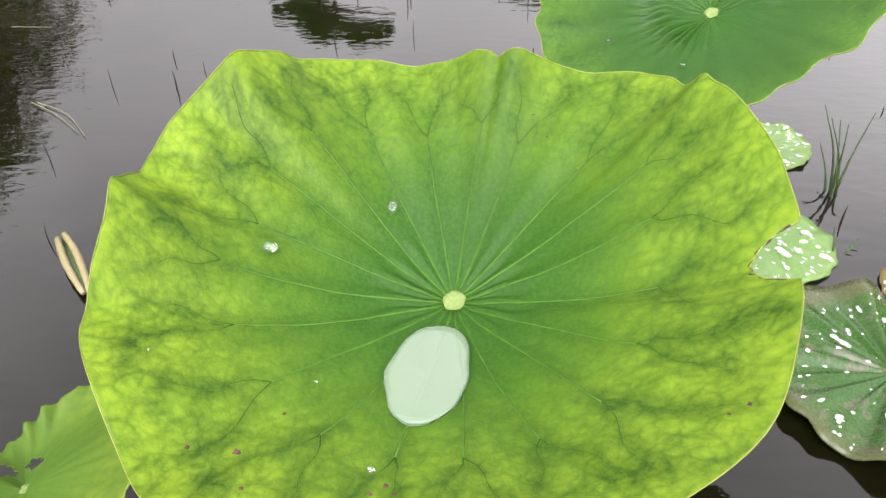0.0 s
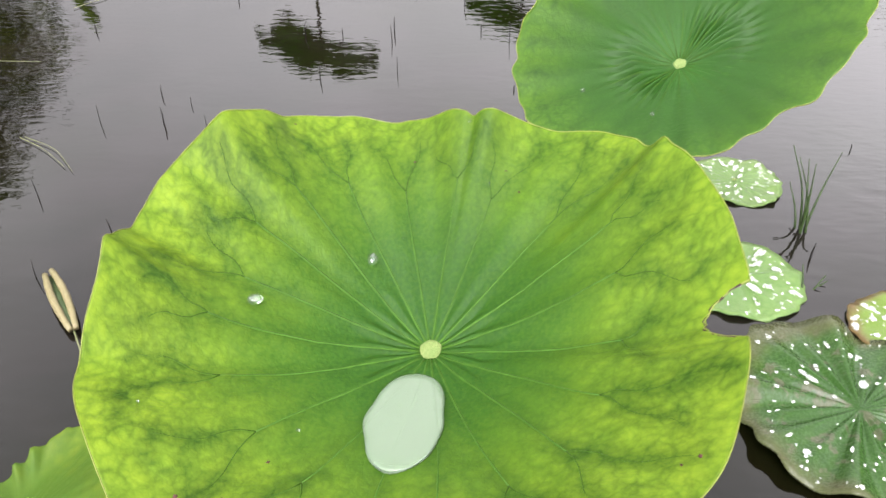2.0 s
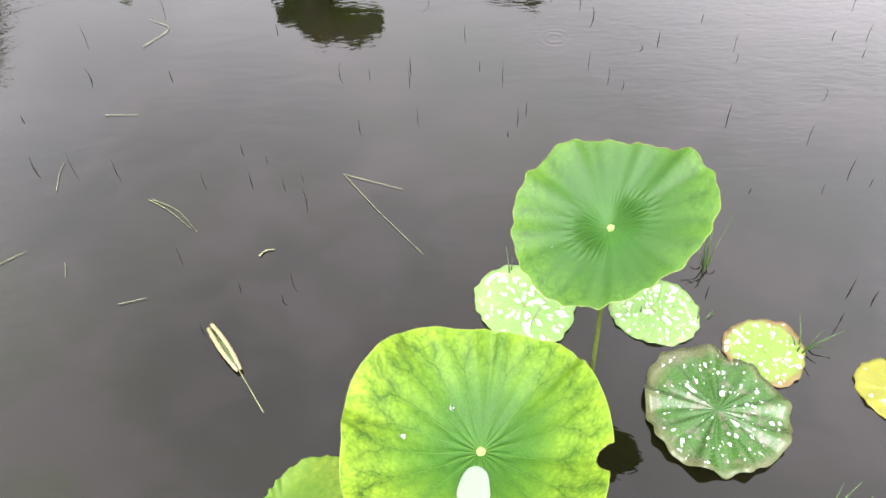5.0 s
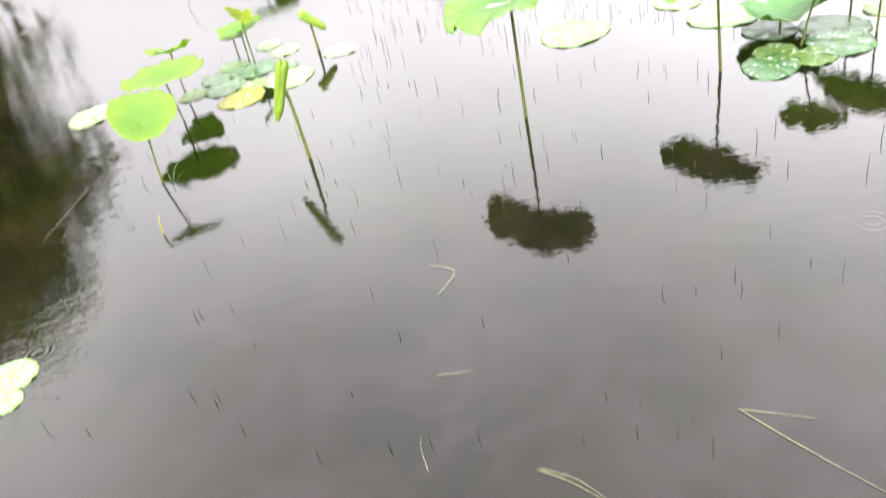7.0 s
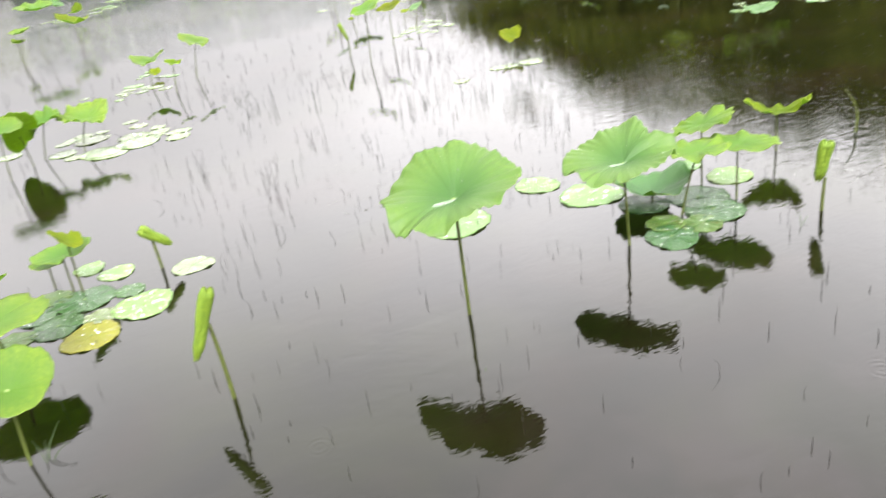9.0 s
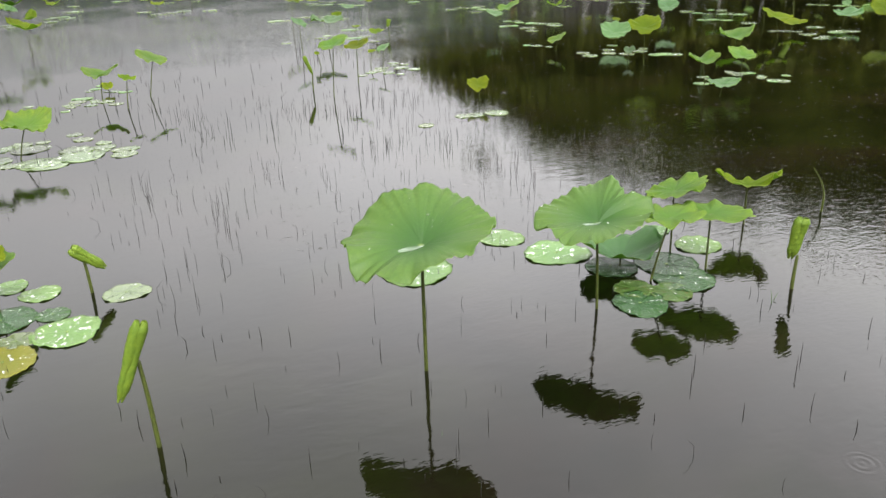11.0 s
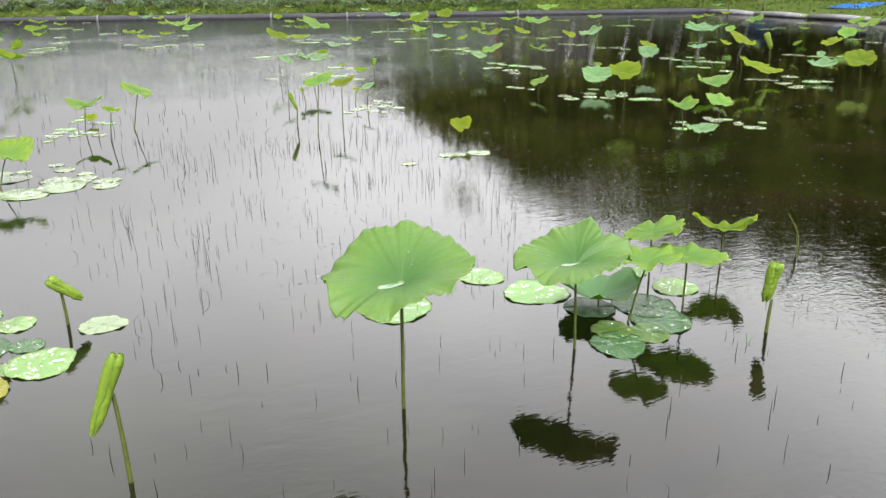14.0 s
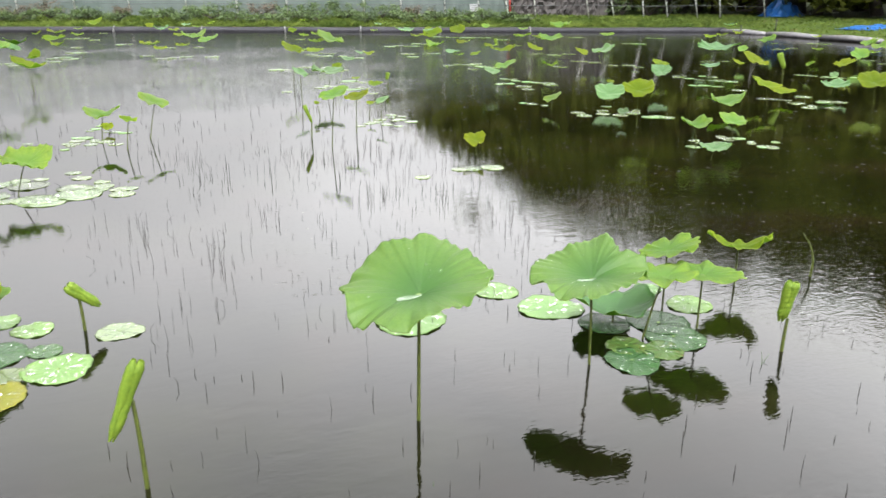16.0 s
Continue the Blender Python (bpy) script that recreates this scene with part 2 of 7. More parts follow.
def near_leaf_material(name, deep, green, yellow, dark, share=0.3, web_share=1.0, reach=(0.25, 1.05), bump=0.3, spec=0.11):
    """A leaf seen from close by: a green middle, yellow fields towards the rim, and a dark branching web beside the veins."""
    m, tree, bsdf = material(name)
    uv = place(tree, "UV")
    own = tree.nodes.new("ShaderNodeUVMap")
    own.uv_map = "veins"
    part_of = tree.nodes.new("ShaderNodeSeparateXYZ")
    plug(tree, part_of.inputs[0], own.outputs[0])
    flank = calc(tree, "ADD", calc(tree, "MULTIPLY", span(tree, part_of.outputs[0], 0.0, 0.75), 0.55), calc(tree, "MULTIPLY", span(tree, part_of.outputs[0], 0.7, 0.95), 0.3))
    web = calc(tree, "ADD", calc(tree, "MULTIPLY", span(tree, part_of.outputs[1], 0.0, 0.80), 0.32), calc(tree, "MULTIPLY", span(tree, part_of.outputs[1], 0.66, 0.95), 0.12))
    sep = tree.nodes.new("ShaderNodeSeparateXYZ")
    plug(tree, sep.inputs[0], uv)
    rad = calc(tree, "SQRT", calc(tree, "ADD", calc(tree, "MULTIPLY", sep.outputs[0], sep.outputs[0]), calc(tree, "MULTIPLY", sep.outputs[1], sep.outputs[1])))
    broad, mid, fine = grain(tree, uv, 2.4, 2.0), grain(tree, uv, 11.0, 4.0, 0.6, 0.3), grain(tree, uv, 75.0, 3.0, 0.6)
    blotch = grain(tree, uv, 5.5, 3.0, 0.55, 0.3)

    def net(scale, warp_scale, warp):
        waver = tree.nodes.new("ShaderNodeTexNoise")
        plug(tree, waver.inputs["Vector"], uv)
        waver.inputs["Scale"].default_value, waver.inputs["Detail"].default_value = warp_scale, 2.0
        cells = tree.nodes.new("ShaderNodeTexVoronoi")
        cells.feature = "DISTANCE_TO_EDGE"
        plug(tree, cells.inputs["Vector"], blend(tree, warp, uv, waver.outputs["Color"], "ADD"))
        cells.inputs["Scale"].default_value = scale
        return cells.outputs["Distance"]

    large, small, thread = net(11.5, 9.0, 0.07), net(24.0, 18.0, 0.05), net(62.0, 40.0, 0.02)
    out = span(tree, calc(tree, "ADD", rad, calc(tree, "MULTIPLY", calc(tree, "SUBTRACT", broad, 0.5), 0.36)), reach[0], reach[1])
    field = calc(tree, "MULTIPLY", span(tree, mid, 0.32, 0.62, 0.84, 1.0), span(tree, blotch, 0.34, 0.62, 0.74, 1.0))
    field = calc(tree, "MULTIPLY", field, calc(tree, "MULTIPLY", span(tree, small, 0.0, 0.38, 0.78, 1.0), span(tree, large, 0.0, 0.30, 0.80, 1.0)))
    colour = blend(tree, span(tree, rad, 0.05, 0.62), deep, green)
    colour = blend(tree, calc(tree, "MULTIPLY", field, out), colour, yellow)
    # the web is darkest towards the rim
    lines = calc(tree, "MULTIPLY", web, span(tree, blotch, 0.33, 0.66, 0.80, 0.45))
    lines = calc(tree, "ADD", lines, calc(tree, "MULTIPLY", flank, span(tree, mid, 0.35, 0.65, 0.72, 0.50)))
    lines = calc(tree, "ADD", lines, calc(tree, "MULTIPLY", span(tree, small, 0.0, 0.16, 1.0, 0.0), span(tree, mid, 0.35, 0.62, 0.15, 0.06)))
    lines = calc(tree, "ADD", lines, calc(tree, "MULTIPLY", span(tree, large, 0.0, 0.13, 1.0, 0.0), span(tree, blotch, 0.33, 0.64, 0.20, 0.08)))
    lines = calc(tree, "ADD", lines, calc(tree, "MULTIPLY", span(tree, thread, 0.0, 0.16, 1.0, 0.0), 0.09))
    lines = calc(tree, "MULTIPLY", lines, calc(tree, "ADD", 0.40, calc(tree, "MULTIPLY", out, 0.55)))
    colour = blend(tree, calc(tree, "MINIMUM", calc(tree, "MULTIPLY", lines, web_share), 0.86), colour, dark)
    colour = blend(tree, calc(tree, "MULTIPLY", span(tree, fine, 0.35, 0.7), 0.05), colour, tuple(min(1, c * 1.5) for c in yellow))
    plug(tree, bsdf.inputs["Base Color"], colour)
    plug(tree, bsdf.inputs["Roughness"], span(tree, fine, 0.2, 0.8, 0.40, 0.56))
    bsdf.inputs["Specular IOR Level"].default_value = spec
    lift = calc(tree, "ADD", calc(tree, "MULTIPLY", span(tree, small, 0.0, 0.4), 0.55), calc(tree, "ADD", calc(tree, "MULTIPLY", span(tree, thread, 0.0, 0.3), 0.25), calc(tree, "MULTIPLY", fine, 0.15)))
    lift = calc(tree, "SUBTRACT", lift, calc(tree, "MULTIPLY", web, 0.7))
    relief(tree, bsdf, lift, bump, 0.0014)
    see_through(m, tree, bsdf, blend(tree, 1.0, colour, (2.2, 2.3, 1.5), "MULTIPLY"), share)
    return m


def plain(name, colour, rough=0.6, vary=0.35, scale=30.0, other=None, metal=0.0, bump=0.3, share=0.0, objects=0.0, spec=0.3, glow=1.0):
    """A surface with grain at two scales."""
    m, tree, bsdf = material(name)
    at = place(tree)
    a, b = grain(tree, at, scale, 5.0, 0.6), grain(tree, at, scale * 0.14, 3.0)
    other = other or tuple(c * (1 - vary) for c in colour)
    col = blend(tree, span(tree, calc(tree, "ADD", calc(tree, "MULTIPLY", a, 0.6), calc(tree, "MULTIPLY", b, 0.4)), 0.36, 0.64), colour, other)
    if objects:
        col = shade_of(tree, col, objects)
    plug(tree, bsdf.inputs["Base Color"], col)
    plug(tree, bsdf.inputs["Roughness"], span(tree, a, 0.2, 0.8, max(rough - 0.12, 0.02), min(rough + 0.12, 1)))
    bsdf.inputs["Metallic"].default_value = metal
    bsdf.inputs["Specular IOR Level"].default_value = spec
    relief(tree, bsdf, a, bump, 0.004)
    if share:
        see_through(m, tree, bsdf, blend(tree, 1.0, col, (glow, glow, glow), "MULTIPLY"), share)
    return m


# ---- materials ----
BIG_LEAF = near_leaf_material("big_leaf_green", (0.0100, 0.0380, 0.0044), (0.0190, 0.0560, 0.0046), (0.1150, 0.1660, 0.0115), (0.0050, 0.0220, 0.0018), 0.3, 1.0, (0.28, 1.12), 0.28, 0.08)
SECOND_LEAF = near_leaf_material("second_leaf_green", (0.0120, 0.0440, 0.0052), (0.0110, 0.0370, 0.0040), (0.0400, 0.0820, 0.0062), (0.0050, 0.0200, 0.0020), 0.26, 0.9, (0.5, 1.25), 0.3, 0.12)
# cupped leaves: greener middle; the paler rim also has sky sheen put into its colour
OPEN_LEAF = near_leaf_material("open_leaf_green", (0.0150, 0.0430, 0.0066), (0.0240, 0.0560, 0.0088), (0.0470, 0.0800, 0.0125), (0.0090, 0.0300, 0.0042), 0.24, 1.0, (0.30, 1.02), 0.6, 0.16)
LIGHT_LEAF = leaf_material("light_leaf_green", (0.0290, 0.0640, 0.0085), (0.0740, 0.1040, 0.0105), 20, 1.0, 0.2, 0.32, vary=0.12, rib=0.5, spec=0.09)
YOUNG_LEAF = leaf_material("young_leaf_green", (0.0340, 0.0570, 0.0036), (0.0790, 0.1000, 0.0050), 18, 0.95, 0.25, 0.38, vary=0.2, rib=0.6, spec=0.03)
BLUE_LEAF = leaf_material("old_leaf_bluish", (0.0190, 0.0500, 0.0118), (0.0350, 0.0720, 0.0168), 20, 0.8, 0.18, 0.2, vary=0.14, rib=0.5, spec=0.22)
UNDERSIDE = plain("leaf_underside", (0.075, 0.115, 0.016), 0.6, 0.25, 40, share=0.62, bump=0.15, spec=0.1, glow=7.0)
NAVEL = plain("leaf_navel", (0.0980, 0.1250, 0.0420), 0.6, 0.35, 700, other=(0.0640, 0.0950, 0.0260), bump=0.5, spec=0.1)
VEIN = plain("leaf_vein", (0.0310, 0.0760, 0.0092), 0.5, 0.3, 120, share=0.15, bump=0.2, spec=0.06)
VEIN_FINE = plain("leaf_vein_fine", (0.0250, 0.0600, 0.0060), 0.5, 0.3, 120, share=0.15, bump=0.2, spec=0.05)
EDGE = plain("leaf_edge", (0.0900, 0.1120, 0.0110), 0.5, 0.3, 90, bump=0.1)
SCROLL = plain("scroll_green", (0.080, 0.116, 0.012), 0.5, 0.3, 70, other=(0.050, 0.084, 0.009), share=0.25, spec=0.1, bump=0.8)
STEM = plain("stem_green", (0.036, 0.046, 0.008), 0.55, 0.5, 160, other=(0.018, 0.022, 0.005), bump=0.6, spec=0.1)
PADS = {
    "fresh": leaf_material("pad_fresh", (0.0420, 0.0640, 0.0200), (0.0760, 0.0940, 0.0420), 20, 0.9, 0.12, 0.15, 0.22, vary=0.18, spec=0.9),
    "dewy": leaf_material("pad_dewy", (0.0500, 0.1000, 0.0260), (0.0780, 0.1240, 0.0400), 20, 0.9, 0.14, 0.15, 0.3, vary=0.14, spec=0.16, rib=0.5),
    "dark": leaf_material("pad_dark", (0.0120, 0.0305, 0.0090), (0.0215, 0.0425, 0.0110), 18, 0.6, 0.25, 0.1, 0.25, vary=0.14, spec=0.16, rib=0.5),
    "yellow": leaf_material("pad_yellow", (0.0665, 0.0690, 0.0070), (0.0880, 0.0800, 0.0090), 18, 0.9, 0.14, 0.15, 0.35, patch=(0.0290, 0.0135, 0.0035), patch_from=0.68, spec=0.16, rib=0.5),
    "spotted": leaf_material("pad_spotted", (0.0200, 0.0420, 0.0085), (0.0420, 0.0600, 0.0125), 18, 0.9, 0.2, 0.12, 0.3, patch=(0.0400, 0.0190, 0.0060), patch_from=0.60, spec=0.16, rib=0.2),
    "rosy": leaf_material("pad_rosy", (0.0540, 0.0880, 0.0140), (0.0740, 0.1030, 0.0200), 18, 0.9, 0.12, 0.15, 0.3, rim=(0.0615, 0.0320, 0.0155), spec=0.16, rib=0.5),
    "veined": leaf_material("pad_veined", (0.0125, 0.0335, 0.0060), (0.0270, 0.0520, 0.0100), 18, 0.7, 0.45, 0.1, 0.25, patch=(0.0400, 0.0425, 0.0245), patch_from=0.56, rim=(0.0360, 0.0370, 0.0160), spec=0.16, rib=0.5),
}
TWIG = plain("bleached_twig", (0.0860, 0.0840, 0.0520), 0.7, 0.4, 40, other=(0.0640, 0.0720, 0.0300), spec=0.1)
REED = plain("dead_reed", (0.0060, 0.0050, 0.0035), 0.7, 0.5, 60, bump=0.2)
GRASS_BLADE = plain("grass_blade", (0.0185, 0.0375, 0.0055), 0.55, 0.4, 40, share=0.25)
SHOOT = plain("yellow_shoot", (0.110, 0.105, 0.012), 0.5, 0.3, 40, share=0.3)
POD = plain("curled_leaf_cream", (0.0985, 0.0825, 0.0405), 0.6, 0.3, 60, other=(0.0800, 0.0690, 0.0290))
POD_IN = plain("curled_leaf_inside", (0.0265, 0.0450, 0.0110), 0.5, 0.4, 60)
BITE = plain("dried_bite_edge", (0.0215, 0.0090, 0.0035), 0.8, 0.5, 300)
BLEMISH = plain("brown_blemish", (0.0320, 0.0080, 0.0035), 0.8, 0.5, 300)

DROP, tree_, bsdf_ = material("water_drop")
bsdf_.inputs["Base Color"].default_value = (0.86, 0.95, 0.84, 1)
bsdf_.inputs["Roughness"].default_value, bsdf_.inputs["IOR"].default_value = 0.03, 1.33
bsdf_.inputs["Transmission Weight"].default_value = 0.97

# rain water lying on a film of air, its silver shine painted as pale colour
POOL, tree_, bsdf_ = material("rain_water_painted_silver")
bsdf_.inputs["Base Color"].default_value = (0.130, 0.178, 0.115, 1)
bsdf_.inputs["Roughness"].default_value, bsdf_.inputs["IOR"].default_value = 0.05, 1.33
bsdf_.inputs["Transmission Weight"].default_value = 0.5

DEW, tree_, bsdf_ = material("dew_droplet")
bsdf_.inputs["Base Color"].default_value = (0.92, 0.96, 0.9, 1)
bsdf_.inputs["Roughness"].default_value, bsdf_.inputs["IOR"].default_value = 0.04, 1.33
bsdf_.inputs["Transmission Weight"].default_value = 0.82
# dull grey that stands in for sky glints of rain ripples on the dark water
RIPPLE_GLINT = plain("ripple_glint_grey", (0.0640, 0.0640, 0.0560), 0.6, 0.5, 20, other=(0.0300, 0.0310, 0.0250), bump=0.1)

# pond water: murky, with small ripples
WATER, wt_, wb_ = material("pond_water")
at_ = place(wt_, "Object")
murk = grain(wt_, at_, 0.9, 4.0, 0.6, 0.5)
silt = blend(wt_, span(wt_, grain(wt_, at_, 0.8, 2.0), 0.4, 0.6), (0.0038, 0.0026, 0.0014), (0.0034, 0.0038, 0.0010))
wb_.inputs["Roughness"].default_value, wb_.inputs["IOR"].default_value = 0.03, 1.33
ruffle = grain(wt_, at_, 0.35, 2.0)
drift = wt_.nodes.new("ShaderNodeSeparateXYZ")
plug(wt_, drift.inputs[0], at_)
# the water is shallower and siltier towards the near shore
shoal = calc(wt_, "MULTIPLY", span(wt_, drift.outputs[1], 1.6, 3.3, 1.0, 0.0), span(wt_, grain(wt_, at_, 2.6, 4.0, 0.6, 0.4), 0.40, 0.66))
murky = blend(wt_, span(wt_, murk, 0.36, 0.7), (0.0011, 0.0012, 0.0004), silt)
plug(wt_, wb_.inputs["Base Color"], blend(wt_, shoal, murky, (0.0046, 0.0036, 0.0030)))
# a breeze roughens the water towards the trees
gust = span(wt_, calc(wt_, "ADD", drift.outputs[0], calc(wt_, "MULTIPLY", ruffle, 1.5)), 0.8, 3.6, 0.34, 0.75)
gust = calc(wt_, "MULTIPLY", gust, span(wt_, drift.outputs[1], 6.0, 8.6, 1.0, 0.22))
gust = calc(wt_, "ADD", gust, span(wt_, drift.outputs[1], 13.0, 22.0, 0.0, 0.6))
gust = calc(wt_, "ADD", gust, calc(wt_, "MULTIPLY", span(wt_, drift.outputs[1], 10.0, 19.0, 0.0, 1.8), span(wt_, drift.outputs[0], 3.0, 11.0, 1.0, 0.0)))
long_wave = grain(wt_, stretched(wt_, at_, (1.0, 2.2, 1.0)), 6.0, 2.0, 0.5, 0.3)
short_wave = grain(wt_, stretched(wt_, at_, (1.0, 2.0, 1.0)), 23.0, 2.0, 0.5, 0.2)
swell = calc(wt_, "ADD", calc(wt_, "MULTIPLY", long_wave, span(wt_, drift.outputs[1], 4.5, 10.0, 0.46, 0.22)), calc(wt_, "MULTIPLY", short_wave, calc(wt_, "MULTIPLY", span(wt_, ruffle, 0.35, 0.65, 0.40, 1.35), gust)))
chop = grain(wt_, stretched(wt_, at_, (1.0, 1.5, 1.0)), 11.0, 2.0, 0.5, 0.3)
windward = calc(wt_, "MULTIPLY", span(wt_, drift.outputs[0], 1.2, 3.4), span(wt_, drift.outputs[1], 6.2, 8.6, 1.0, 0.12))
swell = calc(wt_, "ADD", swell, calc(wt_, "MULTIPLY", chop, calc(wt_, "MULTIPLY", windward, 1.1)))
# rings left by raindrops
drip = wt_.nodes.new("ShaderNodeTexVoronoi")
plug(wt_, drip.inputs["Vector"], at_)
drip.inputs["Scale"].default_value = 2.6
pick = wt_.nodes.new("ShaderNodeSeparateXYZ")
plug(wt_, pick.inputs[0], drip.outputs["Color"])
reach_ = calc(wt_, "ADD", 0.05, calc(wt_, "MULTIPLY", pick.outputs[1], 0.20))
ring_ = calc(wt_, "MULTIPLY", calc(wt_, "SINE", calc(wt_, "MULTIPLY", drip.outputs["Distance"], 95.0)), span(wt_, drip.outputs["Distance"], calc(wt_, "MULTIPLY", reach_, 0.5), reach_, 1.0, 0.0))
ring_ = calc(wt_, "MULTIPLY", ring_, span(wt_, pick.outputs[0], 0.62, 0.66))
fine_wave = grain(wt_, stretched(wt_, at_, (1.0, 1.6, 1.0)), 85.0, 1.0, 0.5, 0.1)
swell = calc(wt_, "ADD", swell, calc(wt_, "MULTIPLY", fine_wave, calc(wt_, "MULTIPLY", gust, 0.09)))
swell = calc(wt_, "ADD", swell, calc(wt_, "MULTIPLY", ring_, 0.16))
relief(wt_, wb_, swell, 0.09, 0.02)

LINER = plain("black_pond_liner", (0.0060, 0.0060, 0.0072), 0.6, 0.4, 6, other=(0.0150, 0.0145, 0.0170), spec=0.12)
PALE_SLAB = plain("grey_liner_edge", (0.0800, 0.0760, 0.0780), 0.55, 0.3, 4, other=(0.0500, 0.0490, 0.0520))
SOIL, st_, sb_ = material("grassy_soil")
sp_ = place(st_)
turf = blend(st_, span(st_, grain(st_, sp_, 0.35, 4.0), 0.35, 0.65), (0.0220, 0.0360, 0.0065), (0.0310, 0.0430, 0.0090))
turf = blend(st_, span(st_, grain(st_, sp_, 9.0, 5.0), 0.42, 0.7), turf, (0.0095, 0.0158, 0.0030))
plug(st_, sb_.inputs["Base Color"], blend(st_, span(st_, grain(st_, sp_, 1.3, 3.0), 0.62, 0.7), turf, (0.0409, 0.0264, 0.0129)))
sb_.inputs["Roughness"].default_value, sb_.inputs["Specular IOR Level"].default_value = 0.95, 0.05
relief(st_, sb_, grain(st_, sp_, 30.0, 4.0), 0.6, 0.03)
BANK_GRASS = plain("bank_grass", (0.0680, 0.0880, 0.0170), 0.8, 0.5, 2.6, other=(0.0200, 0.0360, 0.0062), share=0.35, spec=0.05)
SHRUB_LEAF = plain("shrub_leaf", (0.0420, 0.0680, 0.0130), 0.6, 0.5, 3.0, other=(0.0132, 0.0242, 0.0066), share=0.2)
SHRUB_RED = plain("reddish_shrub_leaf", (0.0484, 0.0308, 0.0198), 0.65, 0.5, 3.0, other=(0.0286, 0.0330, 0.0132), share=0.15)
TREE_LEAF = plain("tree_foliage", (0.0470, 0.0550, 0.0040), 0.7, 0.5, 1.2, other=(0.0210, 0.0250, 0.0020), share=0.12, spec=0.1)
BARK = plain("bark", (0.0242, 0.0187, 0.0143), 0.85, 0.45, 14)
POLE = plain("pale_pole", (0.3000, 0.3000, 0.2700), 0.5, 0.4, 5)
WIRE = plain("fence_wire", (0.0220, 0.0242, 0.0242), 0.5, 0.3, 20)
NET = plain("windbreak_net", (0.0360, 0.0500, 0.0430), 0.8, 0.3, 0.5, other=(0.0660, 0.0790, 0.0730), share=0.3)
SCREEN = plain("bark_screen", (0.0110, 0.0092, 0.0085), 0.85, 0.5, 3.0, other=(0.0300, 0.0265, 0.0240))
TARP = plain("blue_tarpaulin", (0.0077, 0.0440, 0.1364), 0.4, 0.35, 3.0)
PEG = plain("dark_peg", (0.0066, 0.0077, 0.0066), 0.7, 0.3, 20)
CLAMP = plain("white_clamp", (0.0850, 0.0850, 0.0820), 0.6, 0.2, 20, spec=0.1)

# ---- building ----


def mesh_of(name, verts, faces, mats, uvs=None, slots=None, smooth=True):
    me = bpy.data.meshes.new(name)
    me.from_pydata([tuple(v) for v in verts], [], [tuple(f) for f in faces])
    for m in mats:
        me.materials.append(m)
    if slots is not None:
        me.polygons.foreach_set("material_index", slots)
    if smooth:
        me.polygons.foreach_set("use_smooth", [True] * len(me.polygons))
    if uvs is not None:
        index = np.empty(len(me.loops), dtype=np.int32)
        me.loops.foreach_get("vertex_index", index)
        me.uv_layers.new(name="flat").data.foreach_set("uv", np.asarray(uvs, dtype=np.float32)[index].ravel())
    me.update()
    return me


def part(name, me, parent, label=""):
    ob = new(name, me)
    ob.parent = parent
    return tagged(ob, label)


def thing(name, at, label, category, group="", kind=""):
    ob = new(name)
    ob.empty_display_size = 0.05
    ob.location = at
    return tagged(ob, label, category, group, kind)


def tube(points, radii, sides=8, cap=True):
    """Verts and faces of a round bar along points."""
    pts = [Vector(p) for p in points]
    verts, faces, prev = [], [], None
    for i, p in enumerate(pts):
        way = (pts[min(i + 1, len(pts) - 1)] - pts[max(i - 1, 0)]).normalized()
        side = way.cross(Vector((0.31, 0.2, 0.93)) if prev is None else prev.cross(way)).normalized() if prev is None else (prev - way * prev.dot(way)).normalized()
        prev = side
        other = way.cross(side)
        r = radii[i] if isinstance(radii, (list, tuple)) else radii
        verts += [p + r * (math.cos(a) * side + math.sin(a) * other) for a in (2 * math.pi * k / sides for k in range(sides))]
    for i in range(len(pts) - 1):
        for k in range(sides):
            a, b = i * sides + k, i * sides + (k + 1) % sides
            faces.append((a, b, b + sides, a + sides))
    if cap:
        faces.append(tuple(range(sides - 1, -1, -1)))
        faces.append(tuple(range(len(verts) - sides, len(verts))))
    return verts, faces


def curve_points(points, steps=5):
    """A smooth line through points."""
    p = [Vector(q) for q in points]
    if len(p) < 3:
        return [p[0].lerp(p[-1], i / steps) for i in range(steps + 1)]
    ext = [2 * p[0] - p[1], *p, 2 * p[-1] - p[-2]]
    out = []
    for i in range(1, len(ext) - 2):
        a, b, c, d = ext[i - 1:i + 3]
        for k in range(steps):
            t = k / steps
            out.append(0.5 * ((2 * b) + (c - a) * t + (2 * a - 5 * b + 4 * c - d) * t * t + (3 * b - a - 3 * c + d) * t ** 3))
    return out + [p[-1]]


